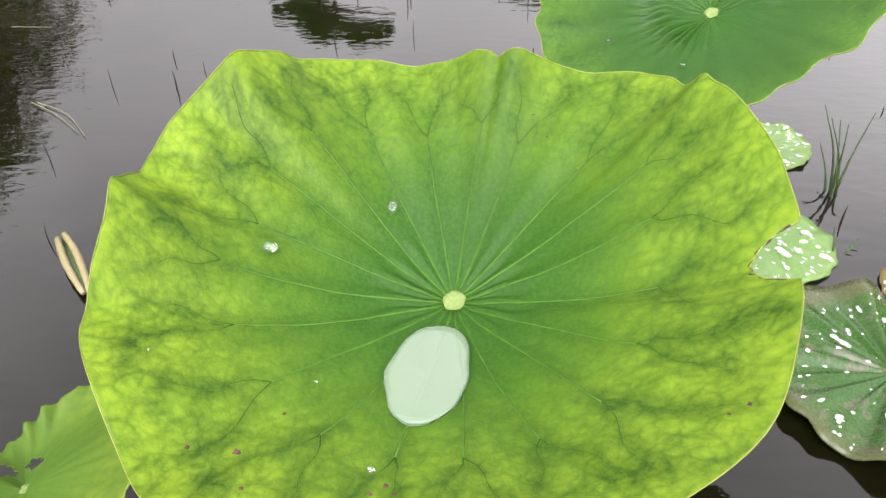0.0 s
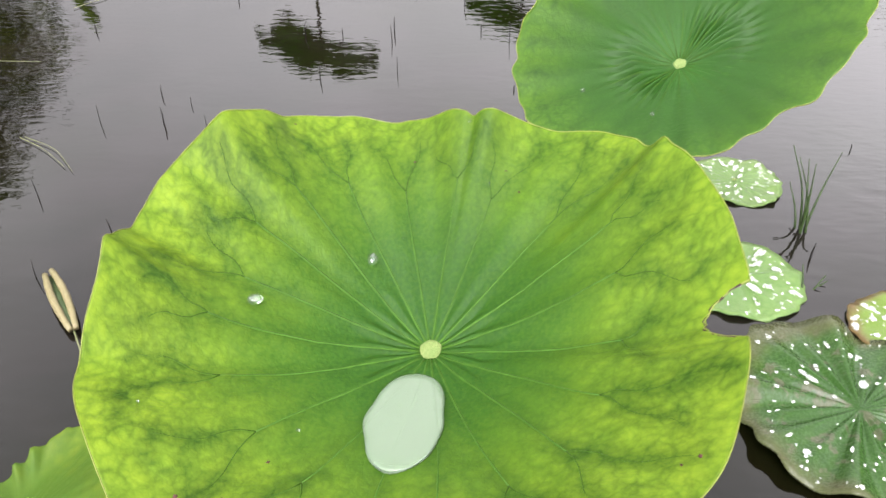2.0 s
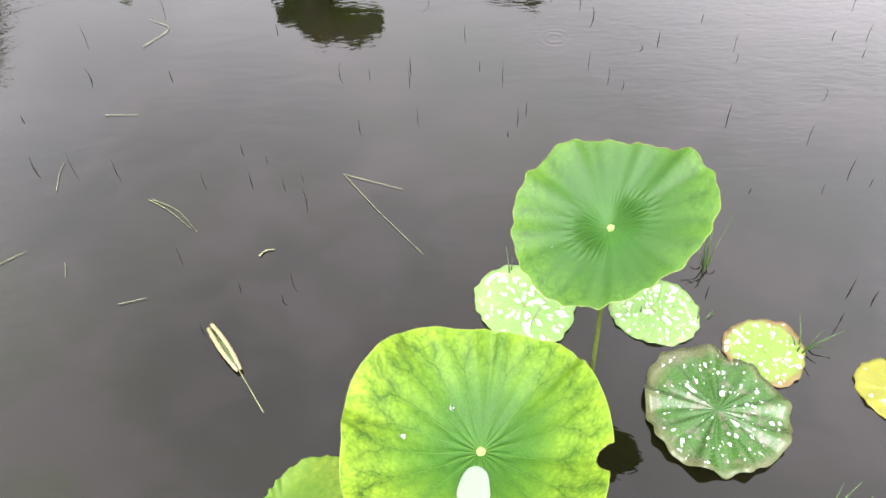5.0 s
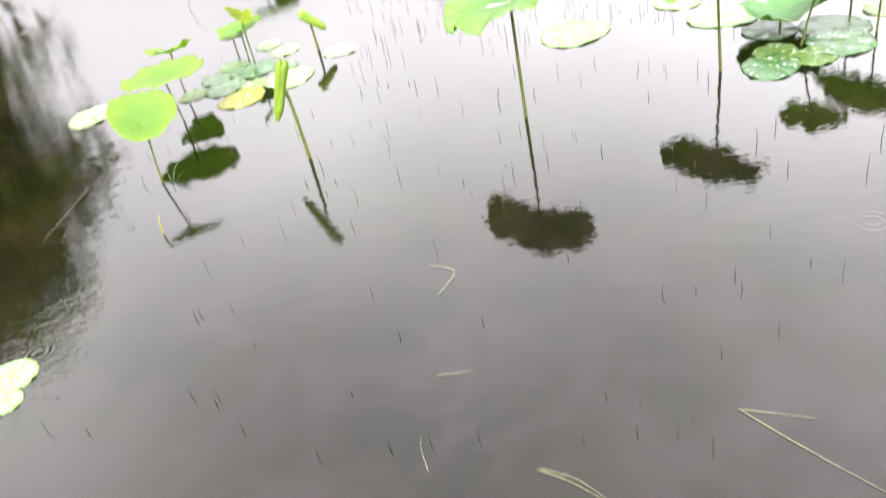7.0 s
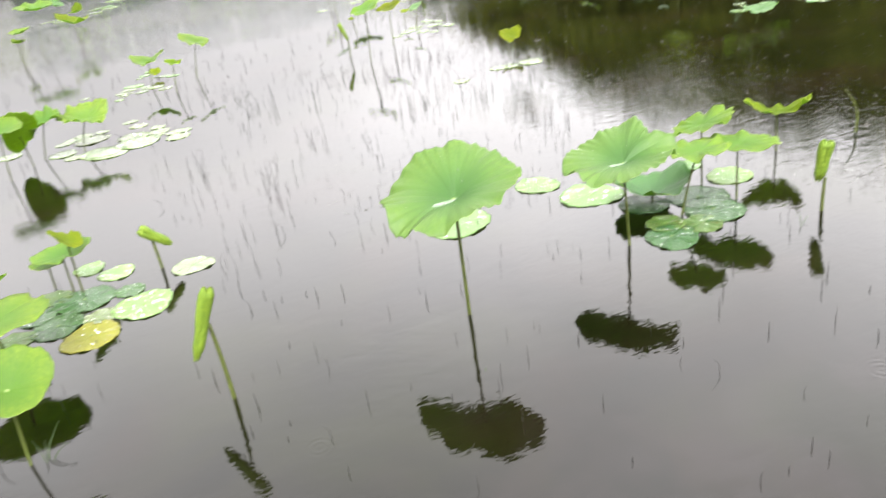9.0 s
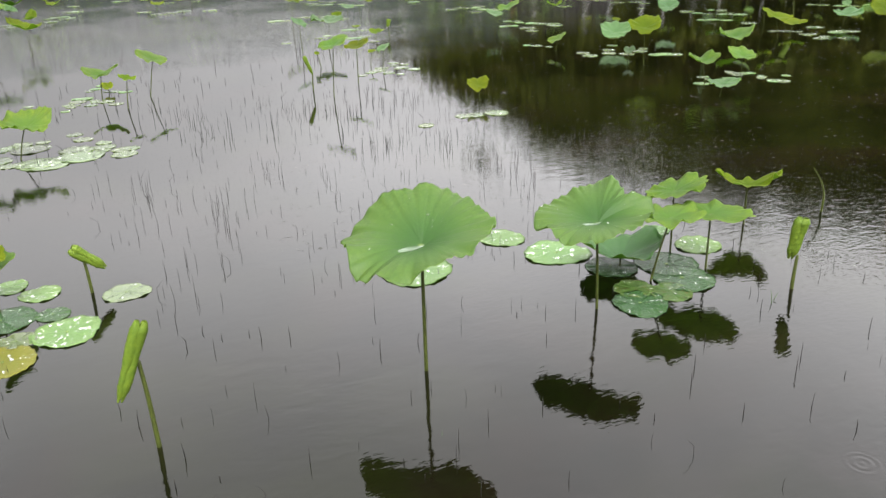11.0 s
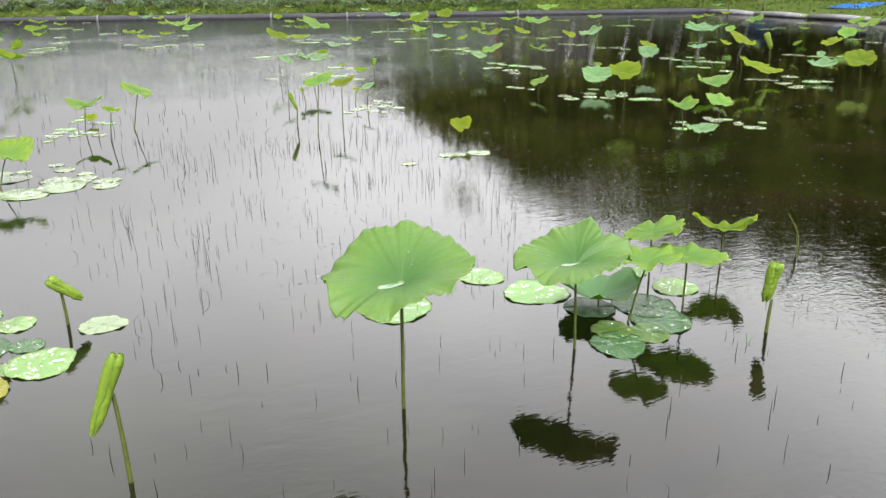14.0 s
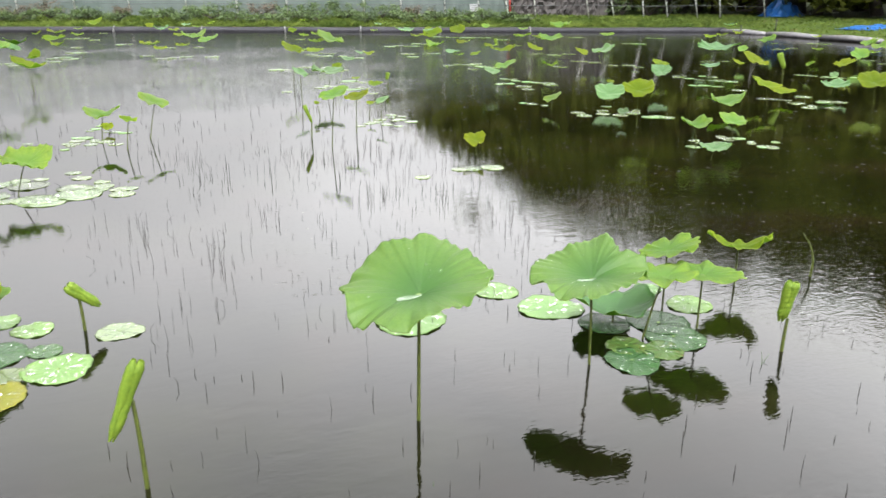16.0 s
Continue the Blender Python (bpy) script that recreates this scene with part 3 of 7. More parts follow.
def blade(name, size, rim, lift, around, rings, thick, mats, mark=None, gap=None):
    """A leaf blade: rim(angle) is its reach, lift(x, y, angle, share) its height; with an underside and an edge, and holes where gap says so."""
    verts, uvs, faces, slots = [(0, 0, lift(0, 0, 0, 0))], [(0, 0)], [], []
    shares = [((i + 1) / rings) ** 0.85 for i in range(rings)]
    for s in shares:
        for k in range(around):
            a = 2 * math.pi * k / around
            r = rim(a) * s
            x, y = r * math.cos(a), r * math.sin(a)
            verts.append((x, y, lift(x, y, a, s)))
            uvs.append((x / size, y / size))
    n = len(verts)
    verts += [(x, y, z - thick) for x, y, z in verts]
    uvs += uvs
    for k in range(around):
        k2 = (k + 1) % around
        faces.append((0, 1 + k, 1 + k2)), slots.append(0)
        faces.append((n, n + 1 + k2, n + 1 + k)), slots.append(1)
        for i in range(rings - 1):
            a, b = 1 + i * around + k, 1 + i * around + k2
            faces.append((a, a + around, b + around, b)), slots.append(0)
            faces.append((n + a, n + b, n + b + around, n + a + around)), slots.append(1)
        a, b = 1 + (rings - 1) * around + k, 1 + (rings - 1) * around + k2
        faces.append((a, n + a, n + b, b)), slots.append(len(mats) - 1 if len(mats) > 2 else 0)
    if gap:
        whole = [not gap(sum(verts[i][0] for i in f) / len(f), sum(verts[i][1] for i in f) / len(f)) for f in faces]
        faces, slots = [f for f, w in zip(faces, whole) if w], [q for q, w in zip(slots, whole) if w]
    me = mesh_of(name, verts, faces, mats, uvs, slots)
    if mark:
        index = np.empty(len(me.loops), dtype=np.int32)
        me.loops.foreach_get("vertex_index", index)
        shares_at = np.asarray(mark(np.array([(x, y) for x, y, _ in verts[:n]])), dtype=np.float32)
        shares_at = np.concatenate([shares_at, shares_at])
        me.uv_layers.new(name="veins").data.foreach_set("uv", shares_at[index].ravel())
    return me


def vein_web(mains, rim, seed):
    """Marks for a blade's points: how near each is to a main vein, and to the small veins that branch off on both sides, from 1 down to 0."""
    rnd2 = random.Random(seed)
    inside = lambda q: q.length < 0.985 * rim(math.atan2(q.y, q.x) % (2 * math.pi))
    limbs = []  # points, breadth, strength

    def sprout(line, gap, reach, level):
        run = [0.0]
        for a, b in zip(line, line[1:]):
            run.append(run[-1] + (b - a).length)
        along, sign = gap * rnd2.uniform(0.4, 1.0), rnd2.choice((-1, 1))
        while along < run[-1]:
            i = max(k for k in range(len(line) - 1) if run[k] <= along)
            root = line[i].lerp(line[i + 1], (along - run[i]) / max(run[i + 1] - run[i], 1e-6))
            way = (line[i + 1] - line[i]).normalized()
            turn = sign * radians(rnd2.uniform(38, 68))
            size = reach * rnd2.uniform(0.45, 1.0)
            points, heading = [root], math.atan2(way.y, way.x) + turn
            for _ in range(4):
                step = points[-1] + Vector((math.cos(heading), math.sin(heading))) * size / 4
                if not inside(step):
                    break
                points.append(step)
                heading += rnd2.gauss(-0.10 * sign, 0.22)
            if len(points) > 2:
                limbs.append((points, 0.0016 if level == 1 else 0.0012, rnd2.uniform(0.65, 1.0) if level == 1 else rnd2.uniform(0.4, 0.8)))
                if level < 2:
                    sprout(points, gap * 0.7, reach * 0.5, level + 1)
            along += gap * rnd2.uniform(0.6, 1.3)
            sign = -sign

    for line in mains:
        sprout(line, 0.0105, 0.038, 1)

    def mark(at):
        away = np.full((len(at), 2), 4.0)
        for points, wide, strong, channel in [(q, 0.0030, 1.0, 0) for q in mains] + [(*q, 1) for q in limbs]:
            wide *= 0.55 + 0.5 * strong
            low = np.array([min(q.x for q in points), min(q.y for q in points)]) - 4 * wide
            high = np.array([max(q.x for q in points), max(q.y for q in points)]) + 4 * wide
            near = np.nonzero((at[:, 0] > low[0]) & (at[:, 0] < high[0]) & (at[:, 1] > low[1]) & (at[:, 1] < high[1]))[0]
            for a, b in zip(points, points[1:]):
                d, w = at[near] - np.array(a), np.array(b - a)
                t = np.clip(d @ w / max(w @ w, 1e-12), 0, 1)
                gap = np.sqrt(((d - t[:, None] * w) ** 2).sum(1)) / wide
                away[near, channel] = np.minimum(away[near, channel], gap)
        return 1 - away / 4

    return mark


def disc(name, r, mat, height=0.0015, sides=14, wobble=0.1):
    """A small domed disc."""
    verts, faces = [(0, 0, height)], []
    for s, z in ((0.6, height * 0.85), (0.95, height * 0.5), (1.05, -height)):
        verts += [(r * s * (1 + wobble * math.sin(5 * a)) * math.cos(a), r * s * (1 + wobble * math.sin(5 * a)) * math.sin(a), z) for a in (2 * math.pi * k / sides for k in range(sides))]
    for k in range(sides):
        k2 = (k + 1) % sides
        faces.append((0, 1 + k, 1 + k2))
        for i in range(2):
            a, b = 1 + i * sides + k, 1 + i * sides + k2
            faces.append((a, a + sides, b + sides, b))
    return mesh_of(name, verts, faces, [mat])


def drop_shape(cx, cy, cz, rx, ry, rz, turn=0.0, sides=14, rows=6, tip=0.0):
    """A flattened bead of water standing on a surface."""
    verts, faces = [], []
    for i in range(rows + 1):
        e = math.pi * (i / rows)
        w, z = math.sin(e) ** 0.7, -math.cos(e)
        for k in range(sides):
            a = 2 * math.pi * k / sides
            grow = 1 + tip * math.cos(a)
            x, y = rx * w * math.cos(a) * grow, ry * w * math.sin(a)
            verts.append((cx + x * math.cos(turn) - y * math.sin(turn), cy + x * math.sin(turn) + y * math.cos(turn), cz + rz * (z + 0.75)))
    for i in range(rows):
        for k in range(sides):
            a, b = i * sides + k, i * sides + (k + 1) % sides
            faces.append((a, b, b + sides, a + sides))
    return verts, faces


def joined(pieces):
    verts, faces = [], []
    for v, f in pieces:
        n = len(verts)
        verts += list(v)
        faces += [tuple(i + n for i in face) for face in f]
    return verts, faces


def harmonic(size, h):
    """Reach by angle from a size and pairs of cosine and sine shares."""
    return lambda a: size * (1 + sum(h[2 * i] * math.cos((i + 1) * a) + h[2 * i + 1] * math.sin((i + 1) * a) for i in range(len(h) // 2)))


def wave(terms, a):
    """A mean and pairs of cosine and sine amounts, summed at an angle."""
    return terms[0] + sum(terms[2 * k - 1] * math.cos(k * a) + terms[2 * k] * math.sin(k * a) for k in range(1, (len(terms) + 1) // 2))


def formed(reach, rise, size, veins, seed, hump=0.10):
    """Rim and height of a leaf whose rim's reach and rise over the navel are known: a funnel with a drooping, frilled lip and low ridges along its veins."""
    def ruffled(a):
        c, d = math.cos(a), math.sin(a)
        return wave(reach, a) * (1 + 0.030 * noise.noise((5.0 * c, 5.0 * d, seed)) + 0.022 * noise.noise((11.0 * c, 11.0 * d, seed + 3)))

    def lift(px, py, a, s):
        c, d = math.cos(a), math.sin(a)
        edge, calm = wave(rise, a), wave(rise[:5], a)
        droop = max(0.0, min(1.0, 0.75 - calm / (0.30 * size)))
        up = calm * (1.25 * s - 0.25 * s ** 3) + (edge - calm) * s ** 3.5 + 0.030 * size * (1 - math.exp(-(s / 0.22) ** 2)) * (1 - s)
        up += hump * size * droop * 4 * s ** 1.6 * (1 - s)
        up += size * s ** 5 * (0.045 * noise.noise((4.2 * c, 4.2 * d, seed + 7)) + 0.085 * noise.noise((8.5 * c, 8.5 * d, seed + 1)) + 0.03 * noise.noise((17 * c, 17 * d, seed + 2)))
        up += 0.020 * size * s * noise.noise((px / size * 2.2, py / size * 2.2, seed + 9))
        crest = abs(math.sin(0.5 * veins * (a + 0.16 * noise.noise((2.0 * c, 2.0 * d, seed + s)))))
        return up - 0.022 * size * s ** 1.5 * (1.25 - s) * (1 - crest) ** 2

    return ruffled, lift


def lotus(x, y, z, size, base=None, slope=None, bowl=0.25, h=None, frill=0.035, waves=9, leaf_look="", rnd=None, around=48, rings=7,
          label="", group="lotus leaves farther out", bend=0.0, fold=0.0, axis=None, ridge=0.012, crease=0.0, dip=0.05, pleat=0.0, thick=0.0012, stem_r=0.006, form=None, mark=False, gap=None):
    """A lotus leaf that stands over the water on its own stem."""
    rnd = rnd or random.Random(round(x * 917 + y * 131 + z * 77, 3))
    if slope is None:
        away = Vector((x + 1.9, y - 0.8)).normalized()
        s, t = (rnd.choice((-0.1, 0.0, 0.05, 0.1, 0.25, 0.45)), rnd.uniform(-0.35, 0.35)) if y > 6 else (rnd.uniform(-0.04, 0.10), rnd.uniform(-0.15, 0.15))
        slope = (away.x * s + away.y * t, away.y * s - away.x * t)
        leaf_look = leaf_look or rnd.choice(("young", "young", "young", "young", "open", "blue"))
        fold = fold or rnd.choice((0.1, 0.3, 0.45, 0.65))
        frill, waves, pleat = rnd.choice((0.05, 0.07, 0.09)), rnd.choice((4, 5, 6)), 0.12
    if h is None:
        h = [rnd.uniform(-0.07, 0.07) for _ in range(6)]
    base = base or (x, y)
    p0, p1, turn = rnd.uniform(0, 6.28), rnd.uniform(0, 6.28), rnd.uniform(0, 3.14)
    turn = turn if axis is None else radians(axis)
    rim = harmonic(size, h)

    def ruffled(a):
        return rim(a) * (1 + 0.45 * pleat * noise.noise((4.5 * math.cos(a), 4.5 * math.sin(a), p0)) + 0.3 * frill * math.sin(round(waves * 1.6) * a + p1) + 0.25 * frill * math.sin(round(waves * 2.7) * a + p0))

    def lift(px, py, a, s):
        r = math.hypot(px, py)
        up = slope[0] * px + slope[1] * py + bowl * size * (r / size) ** 1.3
        swing = 0.6 + 0.8 * noise.noise((1.7 * math.cos(a) + p0, 1.7 * math.sin(a), p1))
        up += frill * size * s ** 2.5 * swing * (math.sin(waves * a + p0) + 0.8 * math.sin((waves // 2 + 2) * a + p1) + 0.4 * math.sin((waves * 2 - 3) * a + p1))
        up += dip * size * (1 - math.exp(-(s / 0.2) ** 2))
        up += fold * size * s * s * (math.cos(2 * (a - turn)) + 1) * 0.4
        if pleat:
            up += pleat * size * s ** 3 * (noise.noise((3.2 * math.cos(a), 3.2 * math.sin(a), p1)) + 0.45 * noise.noise((7 * math.cos(a), 7 * math.sin(a), p0 + s)))
            up += 0.9 * pleat * size * s ** 1.5 * noise.noise((1.9 * math.cos(a), 1.9 * math.sin(a), p0 + 1.2 * s))
        if crease:
            gully = 0.6 * math.sin(44 * a + 1.2 + 1.5 * noise.noise((3 * math.cos(a), 3 * math.sin(a), 4 * s))) + 0.5 * noise.noise((7 * math.cos(a), 7 * math.sin(a), 9 * s))
            up += crease * size * math.exp(-((s - 0.27) / 0.13) ** 2) * gully * (0.05 + abs(math.cos(a - 0.2)) ** 3)
        return up + ridge * size * s * (1 - s) * math.sin(18 * a)

    if form:
        ruffled, lift = form
    top = {"young": YOUNG_LEAF, "open": OPEN_LEAF, "blue": BLUE_LEAF, "light": LIGHT_LEAF, "big": BIG_LEAF, "second": SECOND_LEAF}[leaf_look]
    ob = thing("lotus_leaf", (x, y, z), label or {"young": "yellow-green young lotus leaf on a thin upright stem", "light": "light green wavy lotus leaf on a thin stem", "open": "matt green cupped lotus leaf on a thin stem",
               "blue": "dull bluish-green old lotus leaf on a thin stem"}[leaf_look], "lotus leaf", group)
    web = None
    if mark:
        lines = [[Vector((ruffled(b) * sh * math.cos(b), ruffled(b) * sh * math.sin(b))) for sh in (0.3, 0.45, 0.6, 0.75, 0.9)] for b in (2 * math.pi * (k + 0.05) / 22 for k in range(22))]
        web = vein_web(lines, ruffled, 9)
    sheet = part("blade", blade("blade", size, ruffled, lift, around, rings, thick, (top, UNDERSIDE, EDGE), web, gap), ob)
    mid = Vector(((base[0] - x) * (0.5 + bend), (base[1] - y) * (0.5 + bend), -z * 0.5))
    line = curve_points([(0, 0, -thick), mid, (base[0] - x, base[1] - y, -z - 0.05)], 6)
    part("stem", mesh_of("stem", *tube(line, [stem_r * (0.8 + 0.25 * i / len(line)) for i in range(len(line))]), [STEM]), ob)
    navel = part("navel", disc("navel", size * 0.045, NAVEL, size * 0.008), sheet, "pale round leaf centre")
    navel.rotation_euler = (math.atan(slope[1]), -math.atan(slope[0]), 0)
    navel.location = (0, 0, size * 0.004)
    return sheet, lift, ruffled


def pad(x, y, size, leaf_look, big=False):
    """A lotus pad that floats on the water, wet with droplets."""
    rnd = random.Random(round(x * 613 + y * 197, 3))
    h = [rnd.uniform(-0.05, 0.05) for _ in range(6)]
    rim0, p0, p1 = harmonic(size, h), rnd.uniform(0, 6.28), rnd.uniform(0, 6.28)
    far = y > 6
    n = 7 if not big else 9
    rim = lambda a: rim0(a) * (1 + 0.015 * math.sin(n * 2 * a + p0) + (0.012 * math.sin(23 * a + p1) if not far else 0))
    amp = 0.010 if big else 0.0028

    def lift(px, py, a, s):
        up = (0.006 if big else 0.0035) + amp * s ** 2 * (math.sin(n * a + p0) + 0.5 * math.sin((n + 4) * a + p1)) + (0.10 * size if leaf_look == "veined" else amp * 0.5) * s * (1 - s) * math.sin(18 * a)
        return max(up + (0.010 if leaf_look == "veined" else 0) + 0.10 * size * max(0.0, s - 0.86) * (1 + math.sin(3 * a + p1)), 0.0015)

    words = {"fresh": "pale green wet lotus pad floating on the pond", "dewy": "light green lotus pad covered in droplets, floating flat", "dark": "dark green wet lotus pad floating in a cluster",
             "yellow": "yellowing lotus pad with brown marks, floating on water", "spotted": "green lotus pad with brown decayed patches, floating", "rosy": "yellow-green lotus pad with a reddish browned rim and droplets",
             "veined": "large dark green ribbed lotus pad with grey patches and droplets"}
    me = blade("lotus_pad", size, rim, lift, 28 if far else 110, 3 if far else 9, 0.003, (PADS[leaf_look], UNDERSIDE))
    ob = tagged(new("lotus_pad", me), words[leaf_look], "lotus pad", "floating lotus pads")
    ob.location = (x, y, 0)
    if not far:
        navel = part("navel", disc("navel", size * 0.05, NAVEL, 0.0012), ob)
        navel.location = (0, 0, 0.0075)
    count = 0 if y > 12 else {"fresh": 10, "dewy": 60, "dark": 40, "yellow": 22, "spotted": 16, "rosy": 55, "veined": 60}[leaf_look]
    if far:
        count = min(count, 14)
    pieces = []
    near = y < 2.2
    if near:
        count = int(count * 2.4)
    elif y < 6:
        count = int(count * 1.6)
    for i in range(count):
        a, s = rnd.uniform(0, 6.28), math.sqrt(rnd.uniform(0.02, 0.85))
        r = rim(a) * s
        px, py = r * math.cos(a), r * math.sin(a)
        g = size * rnd.choice((0.020, 0.026, 0.032, 0.042, 0.058, 0.074)) * {"veined": 0.52, "dark": 0.6}.get(leaf_look, 0.85) * (rnd.uniform(0.3, 1.0) if y < 6 else 1)
        long = rnd.uniform(1.0, 1.35) if leaf_look not in ("veined", "dewy") else rnd.choice((1.0, 1.1, 1.4, 2.4))
        pieces.append(drop_shape(px, py, lift(px, py, a, s), g * long, g, g * 0.45, a, 10, 5))
    if pieces:
        wet = tagged(new("water_droplets", mesh_of("water_droplets", *joined(pieces), [DEW])), "clear round water droplets lying on a lotus pad", "water droplets", kind="stuff")
        wet.location = (x, y, 0)
    return ob


def rolled_leaf(head, tail, joint, base, width):
    """A young leaf still rolled up from both sides into a double scroll, on a bent stem."""
    head, tail, joint = Vector(head), Vector(tail), Vector(joint)
    ob = thing("rolled_lotus_leaf", (base[0], base[1], 0), "young yellow-green lotus leaf rolled into a double scroll on a stem", "lotus leaf", "rolled young leaves")
    o = Vector((base[0], base[1], 0))
    away = Vector((base[0] + 1.9, base[1] - 0.8, 0)).normalized()
    side = (tail - head).cross(away).normalized()
    for name, sign in (("scroll", -1), ("scroll", 1)):
        verts, faces, uvs = [], [], []
        n, m = 40, 30
        for i in range(n + 1):
            t = i / n
            mid = head.lerp(tail, t) - o
            r = width * 0.95 * (0.95 - 0.50 * t ** 4 + 0.10 * math.sin(9 * t + sign)) * min(1.0, 0.55 + 4.5 * t) * min(1.0, 0.40 + 3.6 * (1 - t))
            for k in range(m + 1):
                u = k / m
                a = sign * (-0.6 + u * 9.2)
                rr = r * (1 - 0.52 * u) * (1 + 0.13 * noise.noise((20 * t + 1.6 * math.sin(a), 0.7 * math.cos(a), 3.0 * sign)) + 0.10 * noise.noise((52 * t, 2.2 * math.cos(a), 5.0 * sign + 2.2 * math.sin(a))))
                mv = mid + side * sign * width * 0.48 * (1 - 0.5 * t) + rr * (math.sin(a) * side - math.cos(a) * away)
                verts.append(mv + (tail - head).normalized() * 0.02 * width * math.sin(7 * a + 20 * t))
                uvs.append((u, t))
        for i in range(n):
            for k in range(m):
                a = i * (m + 1) + k
                faces.append((a, a + 1, a + m + 2, a + m + 1))
        part(name, mesh_of("scroll", verts, faces, [SCROLL], uvs), ob)
    j = joint - o + away * width * 0.6
    line = curve_points([(0, 0, -0.05), (j.x * 0.35, j.y * 0.35, j.z * 0.55), j], 7)
    part("stem", mesh_of("stem", *tube(line, [min(0.0085, max(0.0035, width * 0.36)) * (1.15 - 0.3 * i / len(line)) for i in range(len(line))]), [STEM]), ob)
    return ob


def floating_twig(points, r):
    line = curve_points(points, 6)
    o = Vector(line[0])
    n = len(line)
    me = mesh_of("floating_twig", *tube([p - o for p in line], [r * 0.45 * (1 - 0.6 * i / n) for i in range(n)], 6), [TWIG])
    ob = tagged(new("floating_twig", me), "thin bleached dead grass stem lying on the water", "twig", "dead stems on the water")
    ob.location = o
    return ob

# ---- pond, banks and ground ----
FAR_A, ALONG, BEHIND = Vector((-4.08, 40.05)), Vector((0.9483, -0.3174)), Vector((0.3174, 0.9483))
CORNERS = [Vector((-16.0, 44.04)), Vector((26.9, 29.68)), Vector((23.5, -0.9)), Vector((-16.0, -0.9))]


def bank(s, d, z=0.0):
    """A place on the far bank: s metres along it, d metres behind the water's edge."""
    p = FAR_A + ALONG * s + BEHIND * d
    return Vector((p.x, p.y, z))


def outline(grow):
    """The pond's outline, pushed out by grow metres, in 24 steps a side."""
    lines = []
    for i in range(4):
        a, b = CORNERS[i], CORNERS[(i + 1) % 4]
        w = (b - a).normalized()
        out = Vector((-w.y, w.x))
        lines.append((a + out * grow, w))
    corners = []
    for i in range(4):
        (p, w), (q, v) = lines[i - 1], lines[i]
        k = ((q.x - p.x) * v.y - (q.y - p.y) * v.x) / (w.x * v.y - w.y * v.x)
        corners.append(p + w * k)
    return [corners[i].lerp(corners[(i + 1) % 4], k / 24) for i in range(4) for k in range(24)]


def rise(p, grow):
    """The hillside behind the far bank."""
    back = (Vector((p.x, p.y)) - FAR_A).dot(BEHIND)
    return 0.0 if grow < 20 else max(0.0, min(back, 400.0)) * 0.075


verts, faces = [(6, 18, -0.8)], []
for grow, z in ((-2.5, -0.8), (0.0, -0.15), (0.35, 0.16), (1.2, 0.28), (4.0, 0.50), (9.0, 0.55), (30.0, 0.9), (80.0, 1.2), (1500.0, 1.2)):
    verts += [(p.x, p.y, z + rise(p, grow) + (0.05 * noise.noise((p.x * 0.4, p.y * 0.4, grow)) if grow < 40 else 0)) for p in outline(grow)]
for k in range(96):
    k2 = (k + 1) % 96
    faces.append((0, 1 + k2, 1 + k))
    for i in range(8):
        a, b = 1 + i * 96 + k, 1 + i * 96 + k2
        faces.append((a, b, b + 96, a + 96))
tagged(new("ground", mesh_of("ground", verts, faces, [SOIL])), "grassy ground round the pond", "ground", kind="structure")

ring = outline(0.1)
verts, faces = [(6, 18, 0)] + [(p.x, p.y, 0) for p in ring], [(0, 1 + (k + 1) % 96, 1 + k) for k in range(96)]
tagged(new("water", mesh_of("water", verts, faces, [WATER])), "still grey pond water with fine ripples reflecting an overcast sky", "water", kind="structure")

for side in range(4):
    a, b = CORNERS[side], CORNERS[(side + 1) % 4]
    n = 60
    line, radii = [], []
    for i in range(n + 1):
        p = a.lerp(b, i / n)
        line.append((p.x, p.y, 0.045 + 0.02 * noise.noise((p.x * 0.6, p.y * 0.6, 3.0))))
        radii.append((0.07 if side == 1 else 0.16) + 0.03 * noise.noise((p.x * 0.9, p.y * 0.9, 8.0)))
    v, f = tube(line, radii, 10)
    tagged(new("pond_edging", mesh_of("pond_edging", v, f, [LINER])), "rolled black plastic pond liner along the water's edge", "pond edging", kind="structure")
for i in range(9):
    p, q = CORNERS[1].lerp(CORNERS[2], i * 0.1), CORNERS[1].lerp(CORNERS[2], i * 0.1 + 0.094)
    z = 0.17 + 0.02 * (i % 3)
    v, f = tube([(p.x - 0.25, p.y - 0.1, z), (p.x - 0.28, (p.y + q.y) / 2, z + 0.03), (q.x - 0.2, q.y, z)], [0.20, 0.24, 0.19], 8)
    v = [(x, y, 0.55 * (h - z) + z - 0.12) for x, y, h in v]
    tagged(new("liner_fold", mesh_of("liner_fold", v, f, [PALE_SLAB])), "grey folded liner sheet lying on the bank", "pond edging", kind="structure")
for s in (4.66, 8.36, 11.96, 15.3, 18.9, 23.1):
    v, f = joined([tube([bank(s, -0.20, 0.02), bank(s, -0.17, 0.16), bank(s, -0.02, 0.23)], 0.035, 6), tube([bank(s - 0.05, -0.2, 0.03), bank(s + 0.05, -0.2, 0.03)], 0.03, 6)])
    tagged(new("liner_clamp", mesh_of("liner_clamp", v, f, [CLAMP])), "white plastic clamp holding the pond liner", "clamp", "liner clamps")

